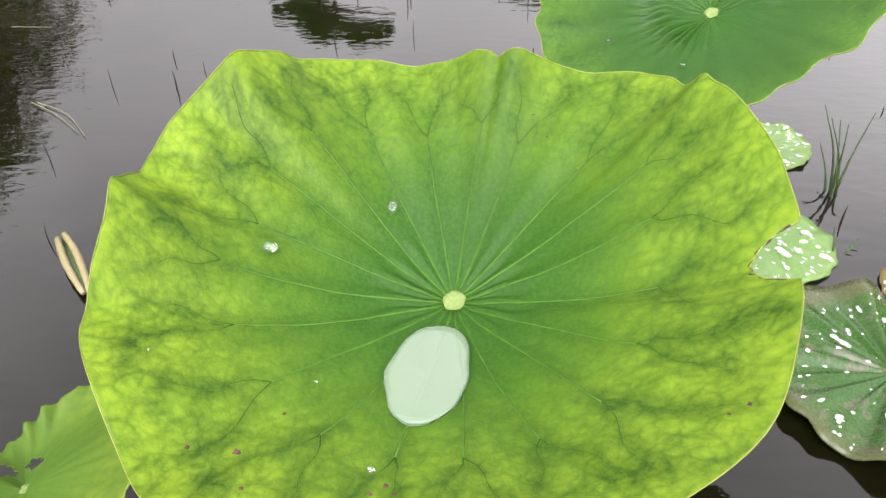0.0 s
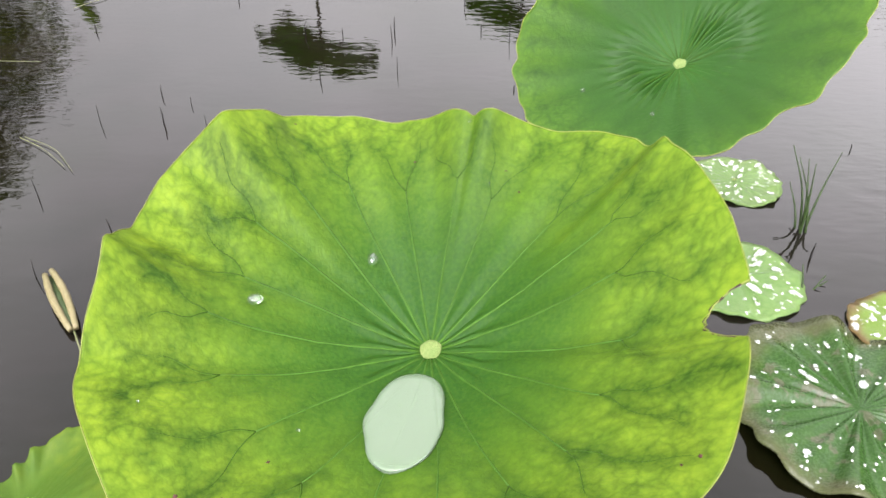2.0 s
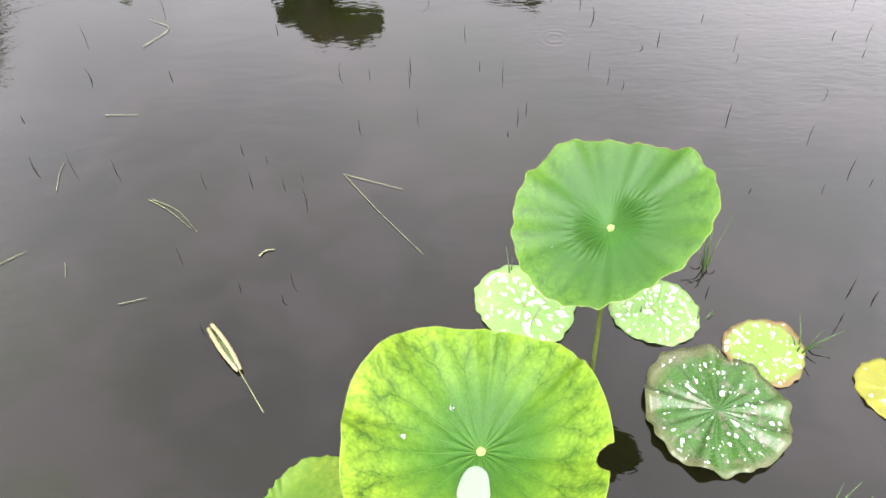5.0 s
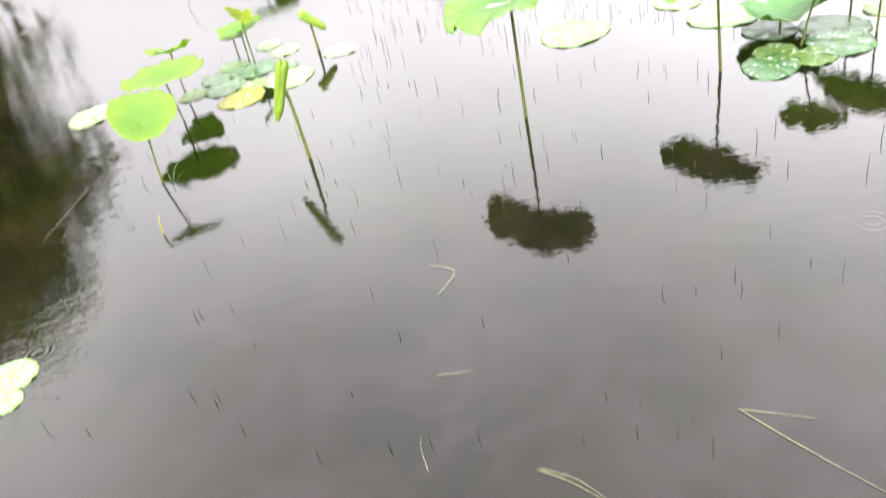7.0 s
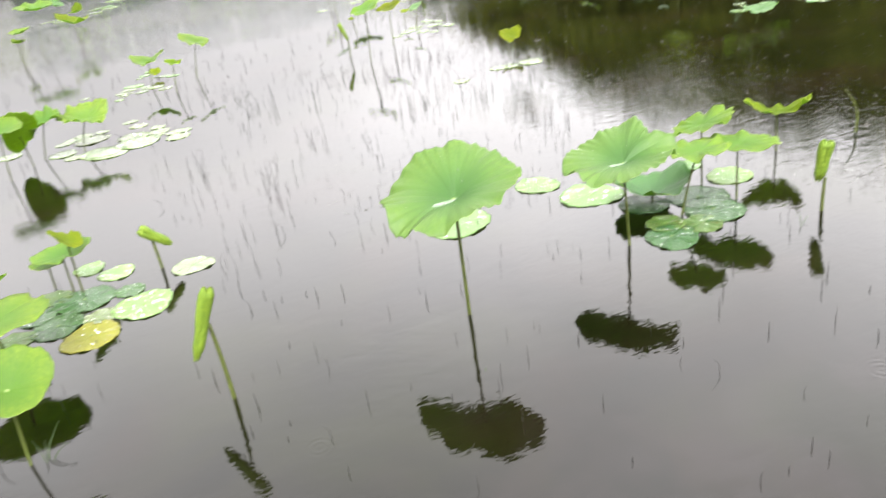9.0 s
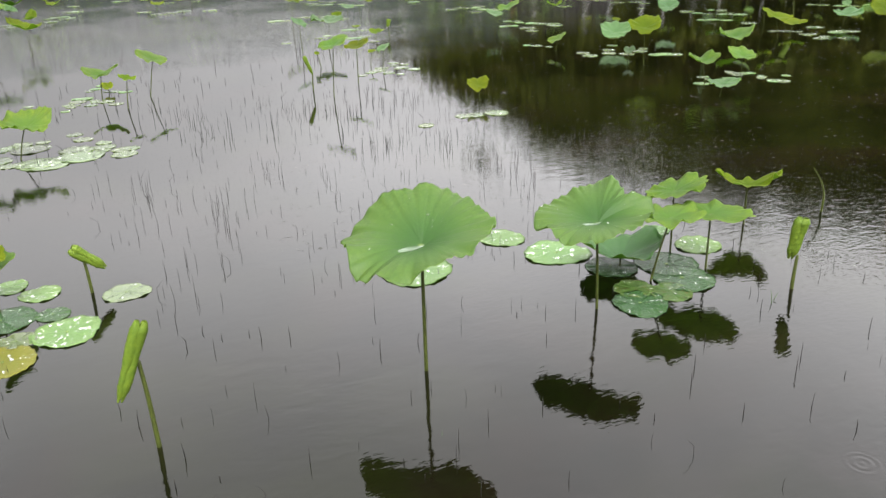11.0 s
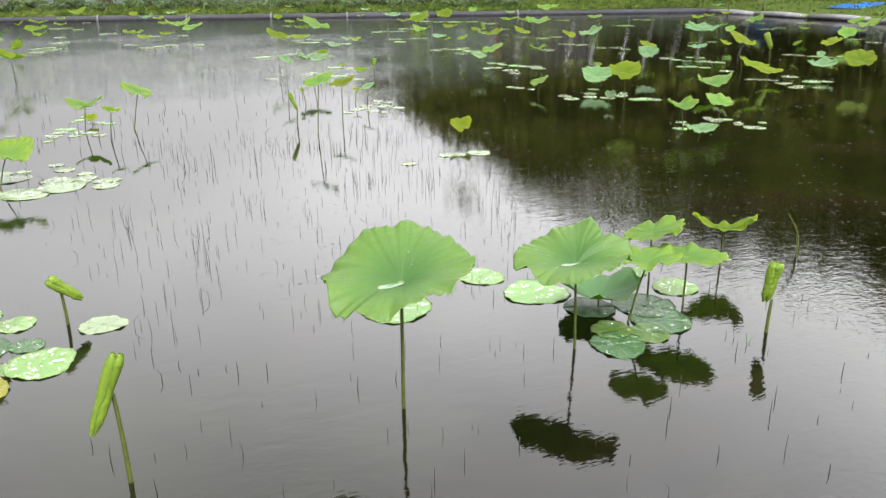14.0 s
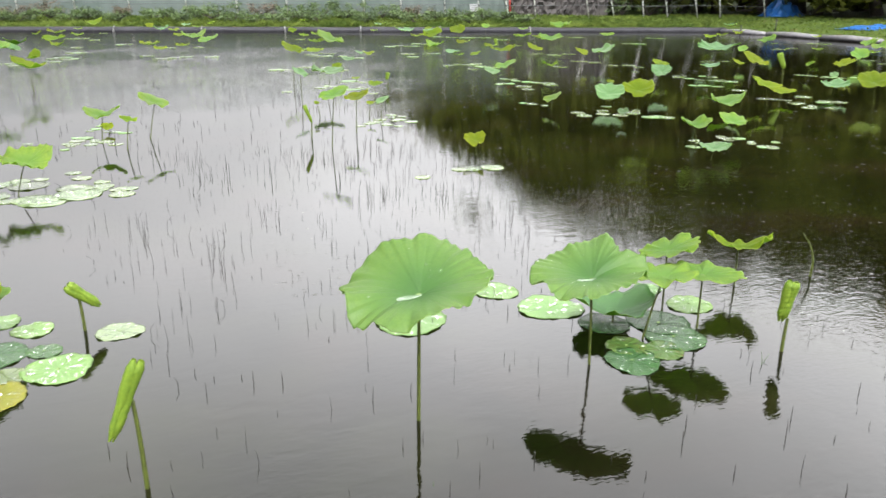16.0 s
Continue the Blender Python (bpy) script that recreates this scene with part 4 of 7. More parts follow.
# ---- far bank: fence, net, screen, tarpaulins ----
POSTS = (-3.2, -0.7, 1.9, 4.4, 7.05, 9.45, 11.85, 15.6, 17.45, 19.65, 21.5, 22.95, 24.35, 27.15, 28.5, 30.1, 31.4, 33.05, 34.3, 36.8)
for i, s in enumerate(POSTS):
    lean = 0.03 if s < 20 else 0.16 + 0.05 * (i % 3)
    foot, head = bank(s, 4, 0.5), bank(s - 2.2 * lean, 4, 2.8)
    ob = thing("fence_post", foot, "thin pale leaning fence pole on the far bank", "fence post", "poles of the far fence")
    pole = part("pole", mesh_of("pole", *tube([(0, 0, 0), head - foot], 0.036, 8), [POLE]), ob)
    way = (head - foot) / 8
    band = mesh_of("tie_band", *tube([-way * 0.06, way * 0.06], 0.043, 8), [WIRE])
    for k in range(1, 8):
        part("tie_band", band, pole).location = way * k
for z in (1.12, 1.7, 2.3):
    line = [bank(s, 3.95, z + 0.03 * math.sin(s)) for s in POSTS]
    tagged(new("fence_wire", mesh_of("fence_wire", *tube(line, 0.016, 5), [WIRE])), "sagging dark wire strung between the fence poles", "wire", "fence wires")
for a, b in zip(POSTS[:11], POSTS[1:12]):
    verts, faces = [], []
    for i in range(13):
        s = a + (b - a) * i / 12
        for k in range(5):
            verts.append(bank(s, 4.12 + 0.05 * math.sin(i * 1.7 + k), 0.55 + 2.2 * k / 4))
    for i in range(12):
        for k in range(4):
            q = i * 5 + k
            faces.append((q, q + 5, q + 6, q + 1))
    tagged(new("windbreak_net", mesh_of("windbreak_net", verts, faces, [NET])), "grey-green windbreak net stretched between poles", "net", "panels of the windbreak")
SIGN_WHITE, SIGN_GREY, RED_PAINT = plain("sign_white", (0.17, 0.175, 0.17), 0.5, 0.15, 8), plain("sign_bars", (0.05, 0.05, 0.055), 0.6, 0.2, 8), plain("red_paint", (0.26, 0.022, 0.014), 0.5, 0.3, 10)


def slab(w, h, d):
    """A thin upright plate facing the pond."""
    corner = [ALONG * (a * w / 2) + BEHIND * (b * d / 2) for b in (-1, 1) for a in (-1, 1)]
    verts = [(c.x, c.y, z * h / 2) for z in (-1, 1) for c in corner]
    return verts, [(0, 1, 5, 4), (1, 3, 7, 5), (3, 2, 6, 7), (2, 0, 4, 6), (4, 5, 7, 6), (0, 2, 3, 1)]


sign = thing("notice_board", bank(21.10, 3.9, 0.98), "small white notice hung on the fence wires", "sign")
part("plate", mesh_of("plate", *slab(0.40, 0.36, 0.02), [SIGN_WHITE], smooth=False), sign)
for k in range(3):
    bar = part("text_bar", mesh_of("text_bar", *slab(0.32 - 0.06 * (k % 2), 0.035, 0.008), [SIGN_GREY], smooth=False), sign, "dark line of unreadable writing")
    bar.location = (*(-BEHIND * 0.015), 0.11 - 0.10 * k)
stick = [bank(23.37, 5.8, 0.5), bank(23.37 - 0.05, 5.8, 1.6), bank(23.37 - 0.12, 5.8, 2.6)]
tagged(new("red_pole", mesh_of("red_pole", *tube(stick, 0.05, 8), [RED_PAINT])), "thin red painted pole leaning before the bark screen", "pole")
rnd = random.Random(5)
verts, faces = [], []
for i in range(57):
    for k in range(13):
        verts.append(bank(22.0 + 6.8 * i / 56, 6 + rnd.uniform(-0.12, 0.12), 0.5 + 2.3 * k / 12))
for i in range(56):
    for k in range(12):
        q = i * 13 + k
        faces.append((q, q + 13, q + 14, q + 1))
tagged(new("bark_screen", mesh_of("bark_screen", verts, faces, [SCREEN], smooth=False)), "rough grey-brown bark screen behind the fence", "screen", kind="structure")


def tarpaulin(x, y, z, w, d, h, seed):
    verts, faces, n = [], [], 26
    for i in range(n + 1):
        for k in range(n + 1):
            u, v = i / n * 2 - 1, k / n * 2 - 1
            dome = max(0, 1 - abs(u) ** 2.4) * max(0, 1 - abs(v) ** 2.4)
            verts.append((u * w / 2, v * d / 2, h * dome * (0.7 + 0.6 * noise.noise((u * 2.3 + seed, v * 2.3, 0))) + 0.10 * h * noise.noise((u * 7, v * 7, seed))))
    for i in range(n):
        for k in range(n):
            q = i * (n + 1) + k
            faces.append((q, q + n + 1, q + n + 2, q + 1))
    ob = tagged(new("blue_tarpaulin", mesh_of("blue_tarpaulin", verts, faces, [TARP])), "crumpled bright blue tarpaulin heaped on the bank", "tarpaulin", "blue tarpaulins")
    ob.location = (x, y, z)


p = bank(38.3, 5)
tarpaulin(p.x, p.y, 0.58, 2.3, 1.5, 1.0, 1)
tarpaulin(29.6, 23.7, 0.36, 3.4, 1.6, 0.24, 2)
tarpaulin(36.9, 26.9, 0.58, 2.4, 2.0, 1.0, 3)
for x, y, z in ((25.0, 26.9, 0.0), (27.1, 26.9, 0.25)):
    ob = tagged(new("marker_peg", mesh_of("marker_peg", *joined([tube([(0, 0, -0.2), (0.01, 0, 0.42)], 0.028, 8), tube([(0.01, 0, 0.40), (0.01, 0, 0.44)], 0.036, 8)]), [PEG])), "short dark peg standing at the pond corner", "peg", "dark pegs")
    ob.location = (x, y, z)
for k, (a, b) in enumerate(((36.2, 37.9), (40.5, 42.5))):
    v, f = tube([bank(a, 6, 0.85), bank((a + b) / 2, 6, 0.9), bank(b, 6, 0.86)], 0.05, 7)
    tagged(new("timber_rail", mesh_of("timber_rail", v, f, [BARK])), "weathered timber rail lying behind the bank", "timber", "timber rails")


# ---- plants of the banks ----
def leaf_cloud(rnd, spots, count, spread, size):
    """Many small pointed leaves round each spot."""
    verts, faces = [], []
    for spot in spots:
        for _ in range(count):
            c = spot + Vector((rnd.gauss(0, spread), rnd.gauss(0, spread), rnd.gauss(0, spread * 0.8)))
            a = Vector((rnd.gauss(0, 1), rnd.gauss(0, 1), rnd.gauss(0, 0.7))).normalized()
            b = a.cross(Vector((rnd.gauss(0, 1), rnd.gauss(0, 1), rnd.gauss(0, 1)))).normalized()
            s, n = size * rnd.uniform(0.6, 1.3), len(verts)
            verts += [c - a * s, c - b * s * 0.42, c + a * s, c + b * s * 0.42]
            faces.append((n, n + 1, n + 2, n + 3))
    return verts, faces


def tree(seed, height, spread):
    rnd = random.Random(seed)
    ob = thing("tree", (0, 0, 0), "tall dark broadleaf tree behind the pond", "tree", "trees round the pond")
    line = [(0.02 * height * math.sin(i), 0.02 * height * math.cos(i * 1.3), height * 0.85 * i / 8) for i in range(9)]
    wood = [tube(line, [0.03 * height * (1 - 0.1 * i) for i in range(9)], 8)]
    spots = []
    for i in range(13):
        z, a = height * (0.12 + 0.68 * i / 12), i * 2.4
        reach = spread * (0.95 - 0.55 * (i / 12) ** 2) * rnd.uniform(0.7, 1.1)
        tip = Vector((reach * math.cos(a), reach * math.sin(a), z + height * 0.12))
        wood.append(tube([(0, 0, z), tip * 0.5 + Vector((0, 0, z * 0.5 - height * 0.02)), tip], [0.012 * height, 0.008 * height, 0.003 * height], 6))
        for k in range(6):
            spots.append(tip.lerp(Vector((0, 0, z + height * 0.1)), k / 7) + Vector((rnd.gauss(0, 0.5), rnd.gauss(0, 0.5), rnd.gauss(0, 0.5))))
    spots += [Vector((rnd.gauss(0, spread * 0.45), rnd.gauss(0, spread * 0.45), height * rnd.uniform(0.08, 1.0))) for _ in range(26)]
    part("trunk", mesh_of("trunk", *joined(wood), [BARK]), ob)
    part("crown", mesh_of("crown", *leaf_cloud(rnd, spots, 48, height * 0.055, height * 0.028), [TREE_LEAF], smooth=False), ob)
    return ob


models = [tree(11, 10.0, 3.2), tree(12, 10.0, 2.8), tree(13, 10.0, 3.6)]
rnd = random.Random(21)
first = set()


def plant(az, d, height, wide=1.0):
    k = rnd.randrange(3)
    s = height / 10.0
    m = Matrix.LocRotScale((-1.9 + d * math.sin(radians(az)), 0.85 + d * math.cos(radians(az)), 0.7), Euler((0, 0, rnd.uniform(0, 6.28))), (s * wide, s * wide, s))
    if k not in first:
        first.add(k)
        models[k].matrix_basis = m
    else:
        sc = models[k].scale
        copy_thing(models[k], m @ Matrix.Diagonal((1 / sc.x, 1 / sc.y, 1 / sc.z, 1)))


SKYLINE = ((18, 1.6), (19.4, 2.4), (21, 3.4), (22.5, 4.7), (24.6, 6.1), (27, 7.4), (31, 9.5), (33, 10.9), (35, 12.6), (38, 13.2), (45, 13.3), (53, 14.4), (58, 15.6), (70, 17), (80, 17))
az = 18.2
while az < 78:
    hh = np.interp(az, [a for a, _ in SKYLINE], [h for _, h in SKYLINE])
    plant(az, rnd.uniform(50, 53), hh * rnd.uniform(0.9, 1.08), 1.1 if hh > 7 else 1.8)
    plant(az + 1, rnd.uniform(47, 49), hh * rnd.uniform(0.45, 0.7), 1.5)
    az += 1.5 if az < 30 else 3.2
for a, d, hh in ((-37.6, 30, 14.2), (-42.5, 31, 15.8), (-39, 28, 11), (-48, 30, 14.8), (-54, 29, 14.8), (-61, 30, 13.5), (-69, 29, 13.5), (-45, 27, 9)):
    plant(a, d, hh, 0.95)


def shrub(s, d, height, wide, red, seed, big=1.0):
    rnd2 = random.Random(seed)
    at = bank(s, d, 0.45 if d < 2 else 0.6)
    ob = thing("shrub", at, "reddish-brown low shrub on the far bank" if red else "leafy green shrub on the far bank", "shrub", "shrubs on the bank")
    spots = [Vector((rnd2.uniform(-wide, wide), rnd2.gauss(0, 0.22 * big), height * rnd2.uniform(0.1, 0.95) * (1 - 0.3 * rnd2.random()))) for _ in range(16)]
    part("woody_stem", mesh_of("woody_stem", *joined([tube([(0, 0, -0.1), sp * 0.5, sp], [0.014, 0.01, 0.004], 5) for sp in spots]), [BARK]), ob)
    part("foliage", mesh_of("foliage", *leaf_cloud(rnd2, spots, 30 if big == 1 else 60, 0.10 * big, 0.06 * (1 + big) / 2), [SHRUB_RED if red else (SHRUB_LEAF if big == 1 else TREE_LEAF)], smooth=False), ob)


for i, (s, d, hh, w, red) in enumerate(((-0.6, 3.2, 0.5, 0.9, 1), (1.0, 3.4, 0.75, 0.7, 1), (4.3, 3.2, 0.4, 0.35, 1), (7.6, 3.0, 0.45, 0.6, 0), (9.2, 2.6, 0.6, 0.9, 0), (10.8, 3.2, 0.6, 0.7, 1), (12.2, 2.6, 0.55, 0.8, 0),
                                        (13.6, 2.8, 0.85, 1.0, 0), (14.8, 3.0, 0.8, 0.9, 0), (16.4, 2.8, 0.6, 0.9, 0), (18.2, 3.0, 0.5, 0.8, 1), (5.8, 2.8, 0.35, 0.8, 0), (2.8, 2.4, 0.3, 0.8, 0), (29.6, 6, 1.3, 0.9, 0), (31.5, 7, 1.5, 1.0, 0),
                                        (34.0, 7, 1.5, 1.2, 0), (41.2, 5.8, 1.0, 0.7, 0), (20.3, 3.2, 0.35, 0.6, 0))):
    shrub(s, d, hh, w, red, 100 + i)
# low leafy weeds among the grass
rnd = random.Random(57)
for i in range(26):
    shrub(-3.0 + 1.05 * i + rnd.uniform(-0.4, 0.4), rnd.uniform(1.2, 2.6), rnd.uniform(0.16, 0.36), rnd.uniform(0.4, 0.8), 0, 500 + i)

for i in range(14):
    shrub(27.5 + 2.0 * i, 10 + (i % 3), 3.2, 1.6, 0, 300 + i, 3.0)

rnd = random.Random(31)
verts, faces = [], []
for _ in range(30000):
    s, d = rnd.uniform(-6, 46), 0.25 + 5.0 * rnd.random() ** 1.3
    if s > 32:
        d = rnd.uniform(0.5, 8)
    p = bank(s, d, 0.18 + 0.08 * d if d < 4 else 0.5)
    clump = max(0.0, noise.noise((s * 0.9, d * 0.9, 5.0))) + max(0.0, noise.noise((s * 0.25, 2.0, 1.0)))
    hgt, a = rnd.uniform(0.05, 0.16) * (1 + (2.2 if s < 22 else 0.9) * clump), rnd.uniform(0, 6.28)
    w, n = Vector((math.cos(a), math.sin(a), 0)) * 0.022, len(verts)
    lean = Vector((rnd.gauss(0, 0.08), rnd.gauss(0, 0.08), hgt))
    verts += [p - w, p + w, p + lean * 0.6 + w * 0.7, p + lean + Vector((lean.x, lean.y, 0)) * 0.7]
    faces.append((n, n + 1, n + 2, n + 3))
tagged(new("bank_grass", mesh_of("bank_grass", verts, faces, [BANK_GRASS], smooth=False)), "rough green grass growing on the far bank", "grass", kind="stuff")

verts, faces = [], []
for _ in range(14000):
    x, y = rnd.uniform(24.0, 42), rnd.uniform(10, 31)
    if x < CORNERS[2].x + 0.5 + (CORNERS[1].x - CORNERS[2].x) * (y - CORNERS[2].y) / (CORNERS[1].y - CORNERS[2].y):
        continue
    off = x - 24.3 - 0.11 * y
    p = Vector((x, y, 0.2 + min(max(off, 0.0), 4.0) * 0.075))
    hgt, a = rnd.uniform(0.04, 0.12) * (1 + 1.6 * max(0.0, noise.noise((x * 0.8, y * 0.8, 3.0)))), rnd.uniform(0, 6.28)
    w, n = Vector((math.cos(a), math.sin(a), 0)) * 0.022, len(verts)
    lean = Vector((rnd.gauss(0, 0.06), rnd.gauss(0, 0.06), hgt))
    verts += [p - w - Vector((0, 0, 0.1)), p + w - Vector((0, 0, 0.1)), p + lean * 0.6 + w * 0.7, p + lean + Vector((lean.x, lean.y, 0)) * 0.7]
    faces.append((n, n + 1, n + 2, n + 3))
tagged(new("lawn_grass", mesh_of("lawn_grass", verts, faces, [BANK_GRASS], smooth=False)), "short tufted grass on the lawn beside the pond", "grass", kind="stuff")

# ---- the big leaf close to the camera ----
REACH = ((-180, 0.218), (-172, 0.218), (-164, 0.228), (-156, 0.234), (-144, 0.232), (-136, 0.234), (-124, 0.242), (-108, 0.240), (-90, 0.236), (-70, 0.229), (-58, 0.231), (-46, 0.230), (-36, 0.218), (-24, 0.206), (-12, 0.204), (0, 0.196), (12, 0.190), (28, 0.186), (34, 0.189), (48, 0.188), (56, 0.180), (64, 0.172), (76, 0.156), (84, 0.160), (96, 0.174), (108, 0.192), (120, 0.206), (130, 0.209), (146, 0.206), (154, 0.220), (164, 0.224), (172, 0.222))
SWELL = ((-180, 0.022), (-176, 0.030), (-168, 0.012), (-160, -0.008), (-152, 0.000), (-144, 0.010), (-134, -0.011), (-120, 0.000), (-48, 0.000), (-28, 0.012), (-16, -0.004), (0, 0.010), (12, 0.014), (24, 0.012), (29, 0.002), (33, -0.010), (40, -0.016), (50, -0.028), (58, -0.025), (66, -0.015), (76, 0.008), (86, -0.002), (96, -0.020), (104, -0.032), (118, -0.031), (128, -0.018), (136, 0.008), (144, 0.024), (149, 0.019), (154, 0.005), (166, -0.006), (172, 0.000))
BIG_AT, BIG_SLOPE, BIG_BOWL, BIG_SIZE = Vector((0.008, 0.383, 0.383)), (0.121, 0.281), 0.456, 0.211


def by_angle(table):
    """Values by tenth of a degree, eased between the given ones."""
    xs = [table[-1][0] - 360, *[q[0] for q in table], table[0][0] + 360]
    ys = [table[-1][1], *[q[1] for q in table], table[0][1]]
    deg = np.arange(3600) / 10
    return sum(np.interp((deg + off + 180) % 360 - 180, xs, ys) for off in (-2.5, -1.2, 0, 1.2, 2.5)).tolist()


REACH_AT, SWELL_AT = [q / 5 for q in by_angle(REACH)], [q / 5 for q in by_angle(SWELL)]


def big_rim(a):
    deg = (math.degrees(a) + 180) % 360 - 180
    r = REACH_AT[int(deg * 10 + 3600.5) % 3600]
    # the round bite at the edge, ragged
    if -26 < deg < -10:
        t = (deg + 17.5) / 6.2
        if abs(t) < 1:
            r = min(r, 0.204 - 0.022 * math.sqrt(1 - t * t) + 0.0010 * math.sin(deg * 9))
    return r


PEAKS = ((74.0, 0.006, 5.0), (87.0, 0.006, 5.0), (80.5, -0.004, 1.5), (28.0, 0.006, 2.4), (33.5, -0.004, 2.6), (145.0, 0.003, 3.0), (-178.0, 0.005, 2.4), (172.0, -0.004, 2.4), (130.0, -0.003, 2.5))


def big_lift(px, py, a, s):
    r = math.hypot(px, py)
    up = BIG_SLOPE[0] * px + BIG_SLOPE[1] * py + BIG_BOWL * BIG_SIZE * (r / BIG_SIZE) ** 1.3
    up += 0.014 * s ** 2 * (1 - s) * (math.sin(7 * a + 0.6) + 0.6 * math.sin(13 * a + 2.0)) + 0.0016 * s * s * math.sin(23 * a) * (1 - 0.5 * s)
    deg = math.degrees(a)
    up += SWELL_AT[int(deg * 10 + 0.5) % 3600] * s ** 3.0
    for at, high, wide in PEAKS:
        gap = (deg - at + 180) % 360 - 180
        up += high * s ** 4 * math.exp(-(gap / wide) ** 2)
    if s < 0.5:  # small wrinkles beside the navel
        up += 0.0016 * math.exp(-((s - 0.17) / 0.09) ** 2) * (0.15 + math.cos(a) ** 2) * math.sin(20 * a + 2.0 * noise.noise((px * 30, py * 30, 4.0)))
    return up + 0.0010 * noise.noise((px * 38, py * 38, 1.0)) * min(1, s * 2) + 0.0005 * noise.noise((px * 95, py * 95, 6.0)) * min(1, s * 3)


VEINS = ((-173, 0.155), (-156, 0.149), (-137, 0.143), (-116, 0.149), (-98, 0.150), (-83, 0.151), (-69, 0.148), (-53, 0.151), (-36, 0.139), (-17, 0.135), (2, 0.128), (21, 0.135), (40, 0.119), (66, 0.108), (84, 0.117), (103, 0.118), (122, 0.14), (139, 0.15), (154, 0.153), (170, 0.141))
rnd = random.Random(3)
RUNS = []  # every vein: (angle, reach) at its root, fork and tips
for deg, fork in VEINS:
    edge = big_rim(radians(deg) % (2 * math.pi))
    RUNS.append((deg, fork, [(deg + sign * rnd.uniform(3, 9), edge * rnd.uniform(0.84, 0.93)) for sign in (-1, 1)]))


def flat(deg, r):
    return Vector((r * math.cos(radians(deg)), r * math.sin(radians(deg))))


LINES = []  # the veins as slightly wavering lines: (main, limbs)
for d, f, tips in RUNS:
    p0 = rnd.uniform(0, 6.28)
    main = [flat(d + 1.3 * math.sin(p0 + 26 * f * k / 12) * k / 12, 0.008 + (f - 0.008) * k / 12) for k in range(13)]
    turn = math.degrees(math.atan2(main[-1].y, main[-1].x))
    limbs = [[flat(turn + ((e - turn + 180) % 360 - 180) * (k / 8) ** 0.8 + 0.8 * math.sin(p0 + k), f + (r - f) * k / 8) if k else main[-1] for k in range(9)] for e, r in tips]
    LINES.append((main, limbs))
big_mark = vein_web([q[4:] for q, _ in LINES] + [l for _, q in LINES for l in q], big_rim, 15)


def rim_line(reach, lift, steps):
    """Points along a leaf's rim."""
    return [(reach(a) * math.cos(a), reach(a) * math.sin(a), lift(reach(a) * math.cos(a), reach(a) * math.sin(a), a, 1.0)) for a in (2 * math.pi * (k % steps) / steps for k in range(steps + 1))]


big = thing("lotus_leaf", BIG_AT, "large bright yellow-green lotus leaf, veined, with a bitten edge", "lotus leaf", "two large near leaves")
big_sheet = part("blade", blade("blade", BIG_SIZE, big_rim, big_lift, 900, 116, 0.0011, (BIG_LEAF, UNDERSIDE, EDGE), big_mark), big)


part("rim", mesh_of("rim", *tube(rim_line(big_rim, big_lift, 360), 0.00042, 5), [EDGE]), big_sheet, "thin yellow rim")


def big_point(deg, r, off=0.0):
    a = radians(deg)
    x, y = r * math.cos(a), r * math.sin(a)
    return Vector((x, y, big_lift(x, y, a, min(1, r / big_rim(a % (2 * math.pi)))) + off))


def on_big(q, off):
    return big_point(math.degrees(math.atan2(q.y, q.x)) % 360, q.length, off)


for main, limbs in LINES:
    runs = [tube([on_big(q, -0.00035) for q in main], [0.00105 - 0.0004 * k / 12 for k in range(13)], 6)]
    runs += [tube([on_big(q, -0.00028) for q in limb], [0.00062 - 0.00036 * k / 8 for k in range(9)], 5) for limb in limbs]
    v, f = joined(runs)
    part("vein", mesh_of("vein", v, f, [VEIN, VEIN_FINE], slots=[0 if i < len(runs[0][1]) else 1 for i in range(len(f))]), big_sheet)
navel = part("navel", disc("navel", 0.0082, NAVEL, 0.0012, 18, 0.05), big_sheet, "pale yellow-green round leaf centre")
navel.rotation_euler = (math.atan(BIG_SLOPE[1]) * 0.6, -math.atan(BIG_SLOPE[0]), 0)
navel.location = (0, 0, 0.0022)
edge_line = [big_point(-23.6 + 12.2 * k / 22, big_rim(radians(-23.6 + 12.2 * k / 22) % (2 * math.pi)) - 0.0003, -0.0004) for k in range(23)]
part("bite_edge", mesh_of("bite_edge", *tube(edge_line, [0.0006 + 0.0003 * math.sin(k * 2.1) for k in range(23)], 6), [BITE]), big_sheet, "dried brown edge of the bite")
line = curve_points([(0, 0, -0.002), (0.02, -0.01, -0.2), (0.05, 0.02, -0.45)], 8)
part("stem", mesh_of("stem", *tube(line, 0.0055, 10), [STEM]), big)
for deg, r, g in ((-125, 0.188, 0.0021), (-128, 0.149, 0.0012), (-131, 0.205, 0.0014), (-118, 0.205, 0.0012), (-98, 0.172, 0.0014), (-96, 0.178, 0.001), (-100, 0.18, 0.0012), (-45, 0.215, 0.0012), (-47, 0.21, 0.0009), (66, 0.13, 0.001), (58, 0.12, 0.0009), (128, 0.2, 0.0009), (99, 0.14, 0.001)):
    spot = part("blemish", disc("blemish", g, BLEMISH, 0.0002, 9, 0.35), big_sheet)
    spot.location = big_point(deg, r, 0.0004)
    spot.rotation_euler = (math.atan(BIG_SLOPE[1]), -math.atan(BIG_SLOPE[0]), deg)

